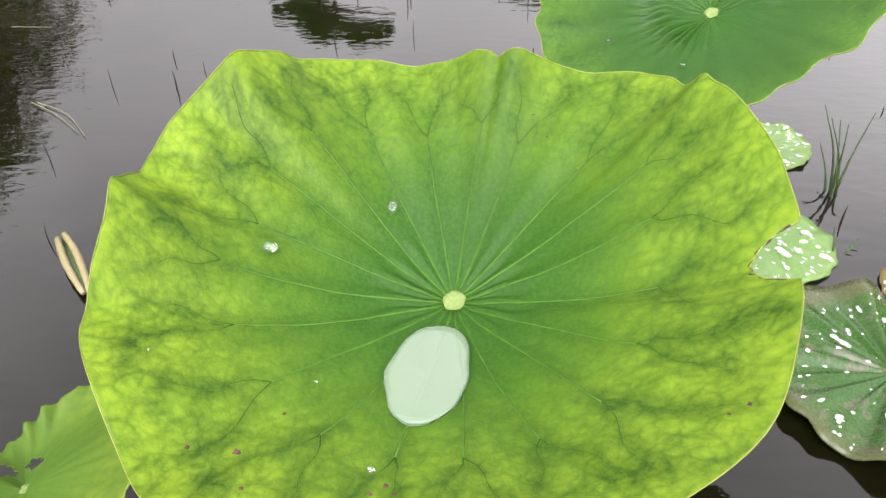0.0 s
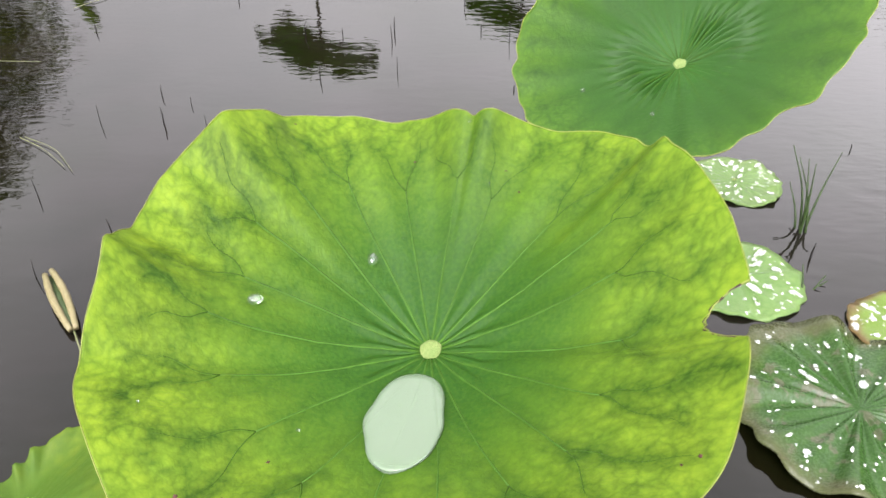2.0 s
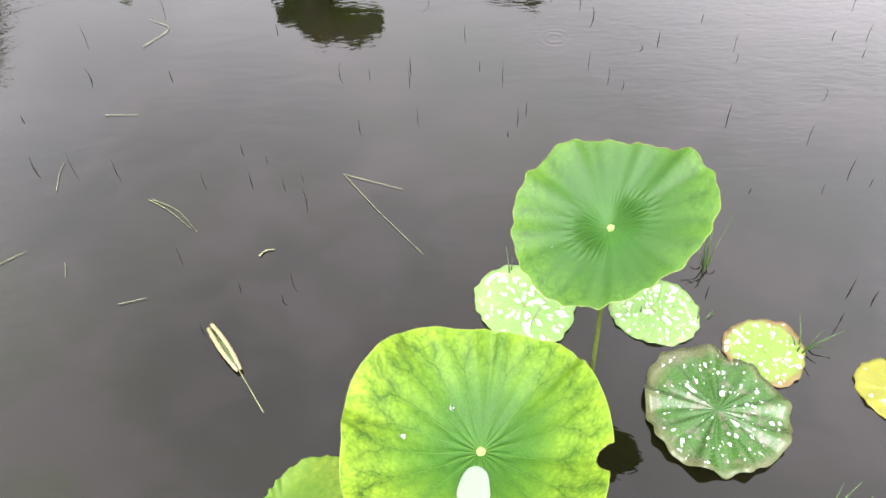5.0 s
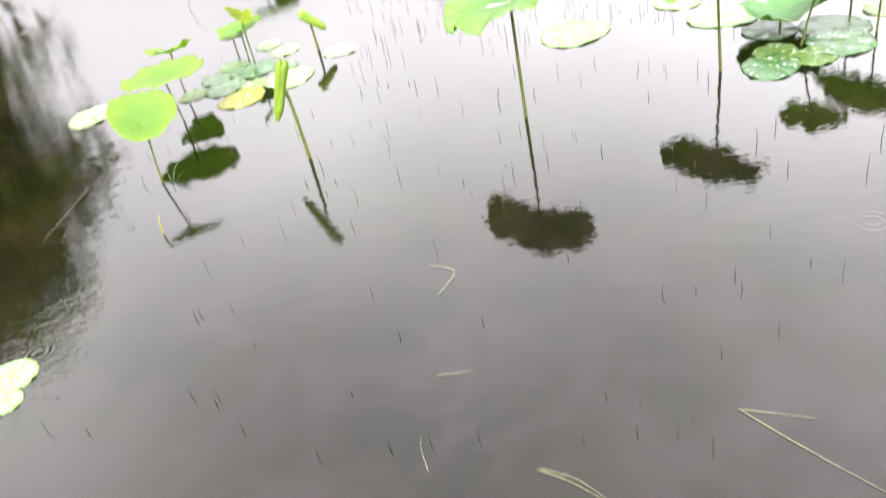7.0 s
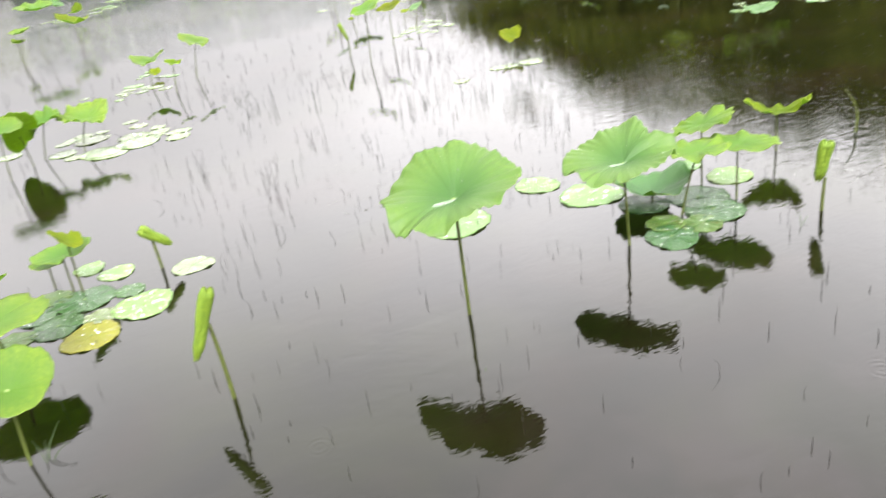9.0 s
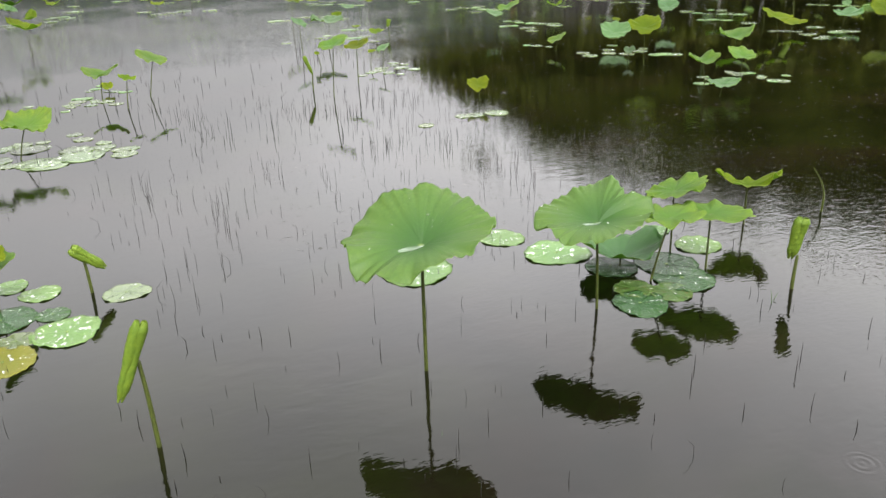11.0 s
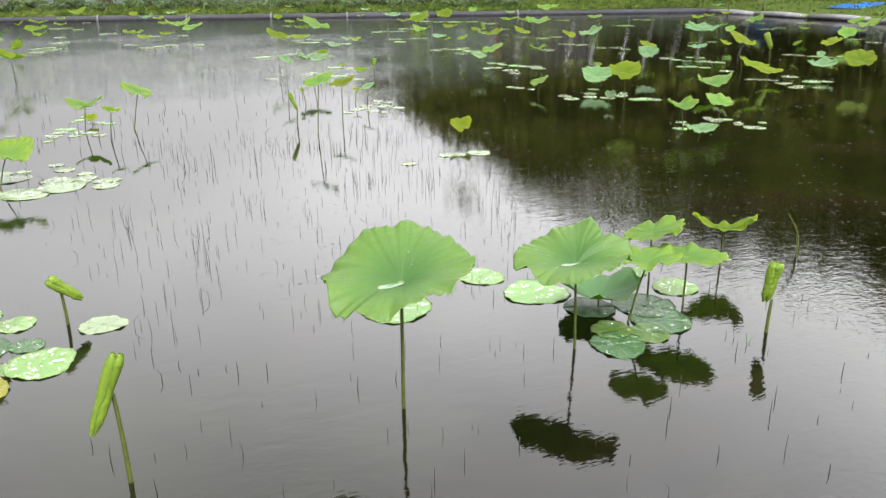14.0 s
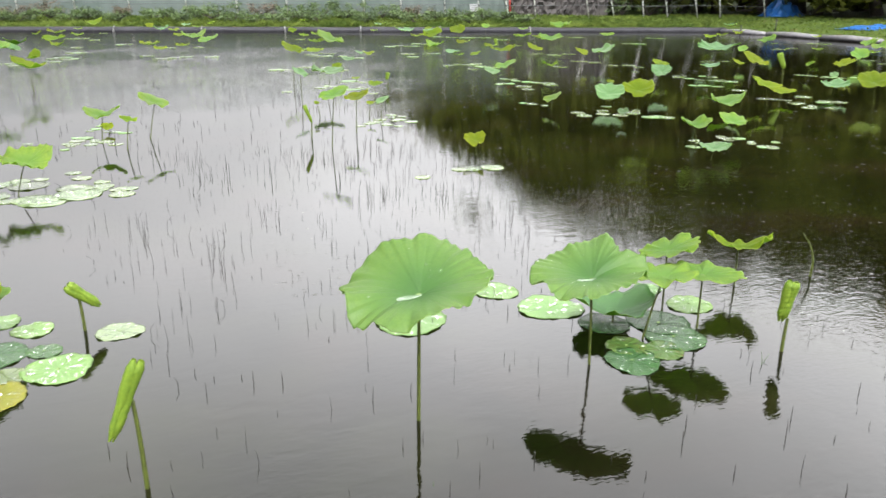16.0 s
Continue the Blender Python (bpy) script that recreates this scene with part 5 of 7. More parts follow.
# water lying on the big leaf
pool = []
PROFILE = ((0, 1.0), (0.3, 0.99), (0.55, 0.97), (0.74, 0.92), (0.87, 0.82), (0.945, 0.68), (0.985, 0.5), (1.0, 0.32), (0.99, 0.14), (0.965, 0.0))
n_around, n_rows = 64, 9
verts, faces = [], []
for s, stand in PROFILE:
    for k in range(n_around):
        a = 2 * math.pi * k / n_around
        r = s * wave((0.0352, -0.0007, 0.0017, -0.0106, 0.0012, -0.0007, -0.0005, 0.0025, -0.0009), a)
        x, y = BIG_AT.x - 0.0110 + r * math.cos(a), BIG_AT.y - 0.0757 + r * math.sin(a)
        dx, dy = x - BIG_AT.x, y - BIG_AT.y
        ground = BIG_AT.z + big_lift(dx, dy, math.atan2(dy, dx) % (2 * math.pi), min(1, math.hypot(dx, dy) / 0.236))
        even = BIG_AT.z + BIG_SLOPE[0] * dx + BIG_SLOPE[1] * dy + BIG_BOWL * BIG_SIZE * (math.hypot(dx, dy) / BIG_SIZE) ** 1.3
        verts.append((x, y, ground + 0.0004 + max(0.0052 + even - ground, 0.0022) * stand))
for i in range(n_rows):
    for k in range(n_around):
        a, b = i * n_around + k, i * n_around + (k + 1) % n_around
        faces.append((a, a + n_around, b + n_around, b))
low = len(verts)
for i in range(n_rows + 1):
    for k in range(n_around):
        x, y, z = verts[i * n_around + k]
        dx, dy = x - BIG_AT.x, y - BIG_AT.y
        verts.append((x, y, BIG_AT.z + big_lift(dx, dy, math.atan2(dy, dx) % (2 * math.pi), min(1, math.hypot(dx, dy) / 0.236)) + 0.0002))
for i in range(n_rows):
    for k in range(n_around):
        a, b = low + i * n_around + k, low + i * n_around + (k + 1) % n_around
        faces.append((a, b, b + n_around, a + n_around))
for k in range(n_around):
    a, b = n_rows * n_around + k, n_rows * n_around + (k + 1) % n_around
    faces.append((a, low + a, low + b, b))
tagged(new("water_pool", mesh_of("water_pool", verts, faces, [POOL])), "oval pool of rain water lying on the big leaf, silver shine coloured in", "water drop", "drops on the near leaves")
for deg, r, gx, gy in ((129, 0.078, 0.0042, 0.0056), (177.5, 0.128, 0.0060, 0.0042), (-102, 0.163, 0.0021, 0.0021), (81.5, 0.154, 0.0014, 0.0018), (109, 0.082, 0.0009, 0.0009), (70, 0.117, 0.001, 0.001), (-132, 0.119, 0.0014, 0.001), (-150, 0.2, 0.0008, 0.0008)):
    p = BIG_AT + big_point(deg, r)
    v, f = drop_shape(0, 0, 0, gx, gy, min(gx, gy) * 0.75, 0.0, 16, 8, 0.15)
    ob = tagged(new("water_drop", mesh_of("water_drop", v, f, [DROP])), "small clear bead of water on the big lotus leaf", "water drop", "drops on the near leaves")
    ob.location = p
    ob.rotation_euler = (math.atan(BIG_SLOPE[1]), -math.atan(BIG_SLOPE[0]), 0)

# ---- the second near leaf and its neighbours ----
second, lift2, rim2 = lotus(0.276, 0.875, 0.407, 0.177, base=(0.275, 0.800), slope=(0.309, 0.468), bowl=0.19, h=[-0.066, -0.028, 0.114, -0.026, 0.053, 0.009], frill=0.036, waves=12, crease=0.055, ridge=0.006, leaf_look="second", around=360, rings=48,
                            mark=True, label="large green lotus leaf with wrinkled folds round its pale centre", group="two large near leaves", thick=0.0011, stem_r=0.0062)
part("rim", mesh_of("rim", *tube(rim_line(rim2, lift2, 180), 0.0005, 5), [EDGE]), second, "thin yellow rim")
rnd = random.Random(8)
for k in range(22):
    a0 = 2 * math.pi * (k + 0.05 + rnd.uniform(-0.06, 0.06)) / 22
    line = []
    for i in range(12):
        a, sh = (a0 + 0.012 * math.sin(i * 0.5 + k)) % (2 * math.pi), 0.05 + 0.83 * i / 11
        x, y = rim2(a) * sh * math.cos(a), rim2(a) * sh * math.sin(a)
        line.append((x, y, lift2(x, y, a, sh) - 0.0004))
    part("vein", mesh_of("vein", *tube(line, [0.0008 - 0.0006 * i / 11 for i in range(12)], 5), [VEIN_FINE]), second)
for dx, dy, g in ((-0.118, -0.033, 0.0030), (-0.036, -0.038, 0.0018), (-0.042, -0.085, 0.0028), (-0.075, -0.12, 0.0022), (0.10, 0.06, 0.0018), (-0.045, 0.15, 0.004)):
    a = math.atan2(dy, dx) % (2 * math.pi)
    v, f = drop_shape(0, 0, 0, g, g, g * 0.7, 0.0, 14, 7)
    ob = tagged(new("water_drop", mesh_of("water_drop", v, f, [DROP])), "small clear bead of water on the second leaf", "water drop", "drops on the near leaves")
    ob.location = (0.276 + dx, 0.875 + dy, 0.407 + lift2(dx, dy, a, math.hypot(dx, dy) / rim2(a)))
SMALL_FORM = formed((0.1374, 0.0165, -0.0387, -0.0224, 0.0300, 0.0060, 0.0058, -0.0010, -0.0105), (0.0365, 0.0112, -0.0349, 0.0192, 0.0213, 0.0125, -0.0213, -0.0031, 0.0063), 0.13, 18, 3.0, 0.0)


def eaten(x, y):
    """Two ragged holes that something has eaten into the small leaf."""
    rag = 0.004 * noise.noise((x * 160, y * 160, 2.0))
    return math.hypot((x + 0.034) / 1.5, y - 0.014) + rag < 0.0125 or math.hypot(x + 0.012, y - 0.034) + rag < 0.008


lotus(-0.346, 0.331, 0.206, 0.13, base=(-0.33, 0.30), slope=(0.1, -0.2), form=SMALL_FORM, gap=eaten, leaf_look="light", around=160, rings=28,
      label="bright green small lotus leaf with a torn, ragged edge", group="two large near leaves")

# curled cream-coloured floating leaf with a green inside
pod_a, pod_b = Vector((-0.566, 0.795, 0.010)), Vector((-0.669, 0.928, 0.012))
pod = thing("curled_leaf", pod_a, "cream-coloured curled lotus leaf floating like a small boat, green inside", "curled leaf")
way = pod_b - pod_a
side = Vector((way.y, -way.x, 0)).normalized()
for sign in (-1, 1):
    line = [way * t + side * sign * (0.0030 + 0.0068 * math.sin(math.pi * min(1.0, 0.04 + 0.86 * t)) ** 0.9) + Vector((0, 0, 0.003 * math.sin(3 * t))) for t in (k / 12 * (1.0 if sign > 0 else 0.95) for k in range(13))]
    part("rolled_edge", mesh_of("rolled_edge", *tube(line, [0.0034 + 0.0026 * math.sin(math.pi * (0.10 + 0.72 * k / 12)) + 0.0004 * math.sin(2.3 * k + sign) for k in range(13)], 10), [POD]), pod, "cream rolled edge")
v, f = tube([way * 0.03, way * 0.3, way * 0.6, way * 0.95], [0.004, 0.009, 0.009, 0.004], 10)
part("inside", mesh_of("inside", [(x, y, z * 0.35 - 0.004) for x, y, z in v], f, [POD_IN]), pod, "green hollow inside")
line = curve_points([(0, 0, -0.004), (0.035, -0.05, -0.006), (0.085, -0.12, -0.012)], 6)
part("stalk", mesh_of("stalk", *tube(line, 0.0014, 7), [TWIG]), pod)


def grass_tuft(x, y, blades, height, lean, seed, label="green grass blades standing in the water"):
    rnd2 = random.Random(seed)
    ob = thing("grass_tuft", (x, y, 0), label, "grass", "grass in the water")
    for _ in range(blades):
        a = lean + rnd2.gauss(0, 0.8)
        hgt, out = height * rnd2.uniform(0.6, 1.1), height * rnd2.uniform(0.3, 0.9)
        start = Vector((rnd2.gauss(0, 0.006), rnd2.gauss(0, 0.006), -0.03))
        line = curve_points([start, start + Vector((math.cos(a) * out * 0.35, math.sin(a) * out * 0.35, hgt * 0.6)), start + Vector((math.cos(a) * out, math.sin(a) * out, hgt))], 5)
        v, f = tube(line, [0.0030 * (1 - 0.85 * i / len(line)) for i in range(len(line))], 5)
        part("grass_blade", mesh_of("grass_blade", v, f, [GRASS_BLADE]), ob)


grass_tuft(0.60, 1.12, 6, 0.15, 0.9, 1)
grass_tuft(0.775, 0.865, 7, 0.10, 0.4, 2)
grass_tuft(0.55, 0.95, 3, 0.06, 0.6, 3)
grass_tuft(0.09, 1.10, 2, 0.08, 1.4, 4)
grass_tuft(-2.60, 3.52, 4, 0.14, 1.8, 5)
grass_tuft(-0.94, 3.05, 1, 0.06, 0.8, 8, "single yellow-green shoot rising from the water")
grass_tuft(0.98, 3.28, 2, 0.09, 1.1, 9, "thin yellow-green shoots rising from the water")
grass_tuft(4.95, 8.1, 2, 0.30, 1.2, 10, "thin yellow-green shoots rising from the water")
grass_tuft(4.3, 7.4, 3, 0.22, 0.6, 11, "thin yellow-green shoots rising from the water")
grass_tuft(0.735, 0.46, 3, 0.09, 0.6, 6)

v, f = tube(curve_points([(0, 0, -0.05), (0.004, 0.004, 0.05), (0.010, 0.03, 0.105)], 5), [0.0042, 0.0046, 0.0048, 0.0048, 0.0046, 0.0042, 0.0038, 0.0032, 0.0026, 0.0018, 0.0008], 7)
young = tagged(new("water_shoot", mesh_of("water_shoot", v, f, [SHOOT])), "single yellow shoot rising out of the water", "shoot")
young.location = (-2.497, 3.00, 0)
grass_tuft(-3.39, 6.79, 1, 0.26, 2.2, 12, "single thin green shoot rising from the water")
line = curve_points([(0, 0, -0.05), (0.02, 0.01, 0.10), (0.0, 0.03, 0.20), (-0.06, 0.05, 0.29)], 6)
stick = tagged(new("dead_stem", mesh_of("dead_stem", *tube(line, [0.008 * (1 - 0.75 * i / len(line)) for i in range(len(line))], 7), [STEM])), "bent bare dead lotus stem standing in the water", "stem")
stick.location = (2.25, 4.075, 0)

# ---- the large standing leaves of the open water ----
C_AT, D_AT = (-0.771, 3.522, 0.578), (0.185, 3.652, 0.451)
C_FORM = formed((0.3033, -0.0119, 0.0141, -0.0064, -0.0074, 0.0024, 0.0, -0.0099, 0.0023, -0.0019, -0.0066, 0.0003, -0.0016, -0.0008, -0.0011, 0.0026, 0.0018, -0.0048, -0.0015),
                (0.0585, 0.0766, 0.0382, -0.0189, 0.0047, -0.0161, -0.0009, 0.0099, -0.0115, -0.0015, 0.0100, -0.0038, -0.0043, 0.0066, 0.0084, 0.0, -0.0055, -0.0036, 0.0041), 0.303, 20, 2.0)
D_FORM = formed((0.2593, -0.0290, 0.0038, -0.0082, -0.0124, -0.0030, -0.0052, -0.0111, -0.0048, -0.0028, -0.0073, 0.0004, -0.0049, -0.0021, -0.0029, -0.0063, -0.0004, -0.0002, -0.0007),
                (0.0550, 0.0589, 0.0204, -0.0076, 0.0172, -0.0084, 0.0131, 0.0034, 0.0052, 0.0025, 0.0004, 0.0091, -0.0016, 0.0, -0.0118, 0.0055, -0.0070, -0.0050, -0.0021), 0.259, 20, 5.0)
lotus(*C_AT, 0.303, base=(-0.774, 3.525), slope=(0.1, 0.06), form=C_FORM, leaf_look="open", around=240, rings=26, label="broad matt green cupped lotus leaf with a frilled rim", group="tall leaves of the open water", stem_r=0.0085)
lotus(*D_AT, 0.259, base=(0.205, 3.650), slope=(0.1, 0.04), form=D_FORM, leaf_look="open", around=240, rings=24, label="matt green cupped lotus leaf with water in its middle", group="tall leaves of the open water", stem_r=0.0075)
lotus(-2.647, 3.591, 0.311, 0.163, base=(-2.666, 3.528), slope=(-0.181, 0.41), bowl=0.253, h=[0.051, 0.021, 0.039, -0.008, -0.032, 0.063], frill=0.03, waves=8, ridge=0.022, leaf_look="light", around=144, rings=14,
      label="light green heart-shaped young lotus leaf on a short stem", group="tall leaves of the open water")
rnd = random.Random(64)
for (cx, cy, cz), (reach, lf), (ox, oy), gx in ((C_AT, C_FORM, (-0.052, -0.022), 0.054), (D_AT, D_FORM, (-0.042, -0.018), 0.049)):
    rows_, n_, verts, faces = 6, 26, [], []
    for i in range(rows_ + 1):
        for k in range(n_):
            a, sh = 2 * math.pi * k / n_, i / rows_
            bulge = 1 + 0.12 * math.sin(2 * a + 0.7) + 0.08 * math.sin(3 * a)
            px, py = ox + gx * sh * bulge * math.cos(a), oy + 0.50 * gx * sh * bulge * math.sin(a)
            b = math.atan2(py, px) % (2 * math.pi)
            verts.append((px, py, lf(px, py, b, math.hypot(px, py) / reach(b)) + 0.0012 + 0.005 * max(0.0, 1 - sh ** 3) ** 0.6))
    for i in range(rows_):
        for k in range(n_):
            faces.append((i * n_ + k, (i + 1) * n_ + k, (i + 1) * n_ + (k + 1) % n_, i * n_ + (k + 1) % n_))
    ob = tagged(new("water_pool", mesh_of("water_pool", verts, faces, [POOL])), "small pool of rain water on a cupped leaf, bright shine coloured in", "water drop")
    ob.location = (cx, cy, cz)
    pieces = []
    for _ in range(16 if cx < 0 else 34):
        a, sh = rnd.uniform(0, 6.283), rnd.uniform(0.25, 0.97)
        px, py, g = reach(a) * sh * math.cos(a), reach(a) * sh * math.sin(a), rnd.choice((0.0014, 0.0018, 0.0022, 0.0034))
        pieces.append(drop_shape(px, py, lf(px, py, a, sh), g * rnd.uniform(1, 1.5), g, g * 0.6, a, 8, 5))
    wet = tagged(new("water_droplets", mesh_of("water_droplets", *joined(pieces), [DEW])), "small bright droplets scattered over a cupped leaf", "water droplets", kind="stuff")
    wet.location = (cx, cy, cz)

# floating pads round the first two leaves
pad(0.122, 0.995, 0.130, "dewy")
pad(0.450, 0.985, 0.108, "dewy")
pad(0.522, 1.285, 0.090, "dewy")
pad(0.69, 0.86, 0.097, "rosy")
pad(0.96, 0.75, 0.091, "yellow")

# the large ribbed pad
pad(0.54, 0.69, 0.161, "veined", big=True)

# pads in the open water
pad(0.26, 4.71, 0.138, "dewy")
pad(-0.38, 4.52, 0.202, "dewy")
pad(0.42, 4.34, 0.182, "dewy")
pad(1.14, 4.34, 0.089, "dewy")
pad(1.20, 4.04, 0.133, "dewy")
pad(0.57, 4.03, 0.138, "dark")
pad(0.85, 3.90, 0.170, "dark")
pad(0.80, 3.72, 0.164, "dark")
pad(0.64, 3.62, 0.109, "spotted")
pad(0.42, 3.59, 0.140, "dark")
pad(0.50, 3.74, 0.105, "spotted")

# pads of the left cluster
pad(-2.46, 4.98, 0.162, "dark")
pad(-2.16, 4.68, 0.161, "dewy")
pad(-1.86, 5.03, 0.119, "fresh")
pad(-2.28, 5.24, 0.105, "dewy")
pad(-2.43, 5.42, 0.095, "dewy")
pad(-2.59, 4.73, 0.138, "dark")
pad(-2.70, 4.93, 0.110, "dark")
pad(-2.80, 4.70, 0.100, "spotted")
pad(-2.22, 4.93, 0.085, "dark")
pad(-2.38, 4.70, 0.090, "fresh")
pad(-2.43, 4.50, 0.149, "yellow")
pad(-2.62, 5.12, 0.099, "spotted")
pad(-3.48, 4.68, 0.167, "fresh")

# pads of the second left cluster
pad(-3.13, 8.93, 0.121, "fresh")
pad(-2.64, 8.92, 0.077, "fresh")
pad(-2.54, 9.01, 0.096, "fresh")
pad(-2.45, 9.09, 0.098, "fresh")
pad(-2.63, 8.52, 0.134, "fresh")
pad(-2.31, 8.25, 0.182, "fresh")
pad(-1.99, 8.57, 0.153, "fresh")
pad(-1.75, 8.75, 0.072, "fresh")
pad(-1.62, 8.37, 0.087, "fresh")
pad(-1.99, 9.27, 0.076, "fresh")

# pads farther out, by cluster
pad(1.62, 7.85, 0.091, "fresh")
pad(1.73, 7.83, 0.099, "fresh")
pad(1.96, 7.80, 0.126, "fresh")
pad(1.12, 7.68, 0.081, "fresh")
pad(-1.92, 8.99, 0.090, "fresh")
pad(-1.61, 8.18, 0.113, "fresh")
pad(-1.96, 8.31, 0.209, "fresh")
pad(-2.25, 8.16, 0.189, "fresh")
pad(-2.38, 8.85, 0.176, "fresh")
pad(-1.75, 8.56, 0.105, "fresh")
pad(-3.10, 23.04, 0.130, "fresh")
pad(-2.98, 22.40, 0.133, "fresh")
pad(-2.87, 22.66, 0.062, "fresh")
pad(-2.80, 22.96, 0.124, "fresh")

# standing leaves of the middle water
lotus(0.989, 4.038, 0.365, 0.158, base=(0.98, 4.02), slope=(0.24, -0.14), bowl=0.1, frill=0.09, leaf_look="light", around=144, rings=14)
lotus(0.70, 3.73, 0.355, 0.160, base=(0.63, 3.78), slope=(0.05, -0.05), bowl=0.1, frill=0.09, leaf_look="light")
lotus(0.998, 3.76, 0.31, 0.194, base=(0.99, 3.75), slope=(-0.02, -0.06), bowl=0.08, frill=0.07, leaf_look="light", around=144, rings=14)
lotus(1.67, 4.16, 0.25, 0.171, base=(1.68, 4.16), slope=(-0.10, -0.12), fold=0.58, axis=-40, bowl=0.05, h=[0, 0, 0.06, -0.10], frill=0.10, around=144, rings=14, leaf_look="young")
lotus(0.62, 4.01, 0.05, 0.212, base=(0.62, 4.01), leaf_look="blue")

# left cluster leaves
lotus(-2.78, 4.32, 0.28, 0.240, base=(-2.76, 4.32), slope=(0.02, -0.02), bowl=0.06, frill=0.06, leaf_look="light")
lotus(-2.89, 4.83, 0.26, 0.147, base=(-2.90, 4.83), slope=(0.05, -0.25), bowl=0.1, fold=0.3, axis=0, frill=0.06, leaf_look="light")
lotus(-2.51, 5.16, 0.22, 0.158, base=(-2.52, 5.16), slope=(0.1, 0.0), bowl=0.1, fold=0.15, axis=20, frill=0.06, leaf_look="light")
lotus(-2.61, 5.27, 0.15, 0.099, base=(-2.62, 5.27), slope=(0, 0), bowl=0.1, fold=0.05, frill=0.06, leaf_look="light")
lotus(-2.45, 5.06, 0.33, 0.085, base=(-2.47, 5.10), slope=(-0.5, 0.1), bowl=0.1, fold=0.7, axis=20, frill=0.09, pleat=0.15, leaf_look="young", around=96, rings=10)
lotus(-3.01, 8.01, 0.41, 0.208, base=(-3.05, 8.01), slope=(-0.05, 0.12), bowl=0.2, fold=0.1, frill=0.06, leaf_look="light")
lotus(-2.70, 8.50, 0.33, 0.165, base=(-2.80, 8.49), slope=(0.3, 0.2), bowl=0.1, fold=0.3, axis=80, frill=0.08, pleat=0.16, leaf_look="light", around=96, rings=10)
lotus(-2.90, 8.34, 0.29, 0.150, base=(-2.88, 8.34), slope=(0.5, -1.3), bowl=0.1, fold=0.5, axis=70, frill=0.04, pleat=0.05, leaf_look="young", around=96, rings=10)
lotus(-2.36, 8.51, 0.28, 0.235, base=(-2.46, 8.49), slope=(0, 0.22), bowl=0.12, fold=0.35, axis=35, frill=0.09, pleat=0.2, waves=5, leaf_look="light", around=96, rings=10)
lotus(-3.00, 16.74, 0.73, 0.312, base=(-3.14, 16.73), slope=(0, 0.12), bowl=0.2, fold=0.1, frill=0.06, leaf_look="light")
lotus(-3.24, 15.26, 0.53, 0.156, base=(-3.34, 15.25), slope=(0.1, 0.1), bowl=0.2, fold=0.2, frill=0.06, leaf_look="light")
pad(-5.83, 10.17, 0.101, "fresh")
pad(-5.28, 9.73, 0.130, "fresh")
pad(-5.54, 9.46, 0.116, "fresh")
pad(-5.72, 12.21, 0.169, "fresh")
pad(-5.75, 13.58, 0.069, "fresh")
pad(-5.63, 13.70, 0.123, "fresh")
pad(-5.52, 13.68, 0.088, "fresh")
pad(-5.37, 13.46, 0.133, "fresh")
pad(-5.31, 13.74, 0.101, "fresh")
pad(-4.87, 13.46, 0.118, "fresh")
pad(-4.84, 13.73, 0.127, "fresh")
pad(-4.70, 13.51, 0.063, "fresh")
pad(-4.72, 14.03, 0.105, "fresh")
pad(-4.25, 13.13, 0.174, "fresh")

# farther leaves
lotus(-2.97, 24.96, 0.33, 0.270, base=(-3.09, 24.95))
lotus(-2.49, 21.33, 0.24, 0.155, base=(-2.58, 21.33))
pad(-2.83, 2.15, 0.096, "dewy")
pad(-2.80, 2.01, 0.068, "dewy")
pad(-3.02, 2.16, 0.027, "rosy")

pad(-2.27, 9.10, 0.069, "fresh")
pad(-2.54, 8.30, 0.085, "fresh")
pad(-1.77, 8.43, 0.058, "fresh")
pad(-2.43, 11.17, 0.064, "fresh")
pad(-1.54, 8.38, 0.082, "fresh")
pad(-3.33, 23.00, 0.086, "fresh")
lotus(-2.48, 16.63, 0.41, 0.272, base=(-2.45, 16.63))
lotus(-3.34, 15.50, 0.36, 0.106, base=(-3.39, 15.50))
pad(-5.69, 10.29, 0.065, "fresh")
pad(-5.10, 9.90, 0.092, "fresh")
pad(-5.76, 9.47, 0.080, "fresh")
pad(-5.73, 13.76, 0.093, "fresh")
pad(-5.23, 13.94, 0.096, "fresh")
pad(-4.94, 13.98, 0.095, "fresh")
pad(-4.44, 12.96, 0.059, "fresh")
lotus(-3.07, 25.41, 0.18, 0.169, base=(-3.12, 25.41))
lotus(-2.59, 33.06, 0.20, 0.154, base=(-2.57, 33.06))

# the far water: standing leaves, then pads
lotus(-1.95, 32.71, 0.25, 0.316, base=(-1.99, 32.71), slope=(-0.02, 0.06), fold=0.22, axis=-14, bowl=0.1, dip=0.08, frill=0.06, waves=6, pleat=0.14, leaf_look="young")
lotus(-2.04, 26.73, 0.35, 0.289, base=(-2.03, 26.73), slope=(0.04, 0.15), fold=0.22, axis=-11, bowl=0.1, dip=0.08, frill=0.06, waves=4, pleat=0.14, leaf_look="young")
lotus(-1.98, 24.10, 0.34, 0.188, base=(-1.97, 24.10), slope=(0.07, 0.10), fold=0.55, axis=-19, bowl=0.1, dip=0.08, frill=0.06, waves=5, pleat=0.14, leaf_look="young")
lotus(-1.26, 30.97, 0.45, 0.132, base=(-1.22, 30.97), slope=(0.02, 0.09), fold=0.22, axis=8, bowl=0.1, dip=0.08, frill=0.06, waves=4, pleat=0.14, leaf_look="young")
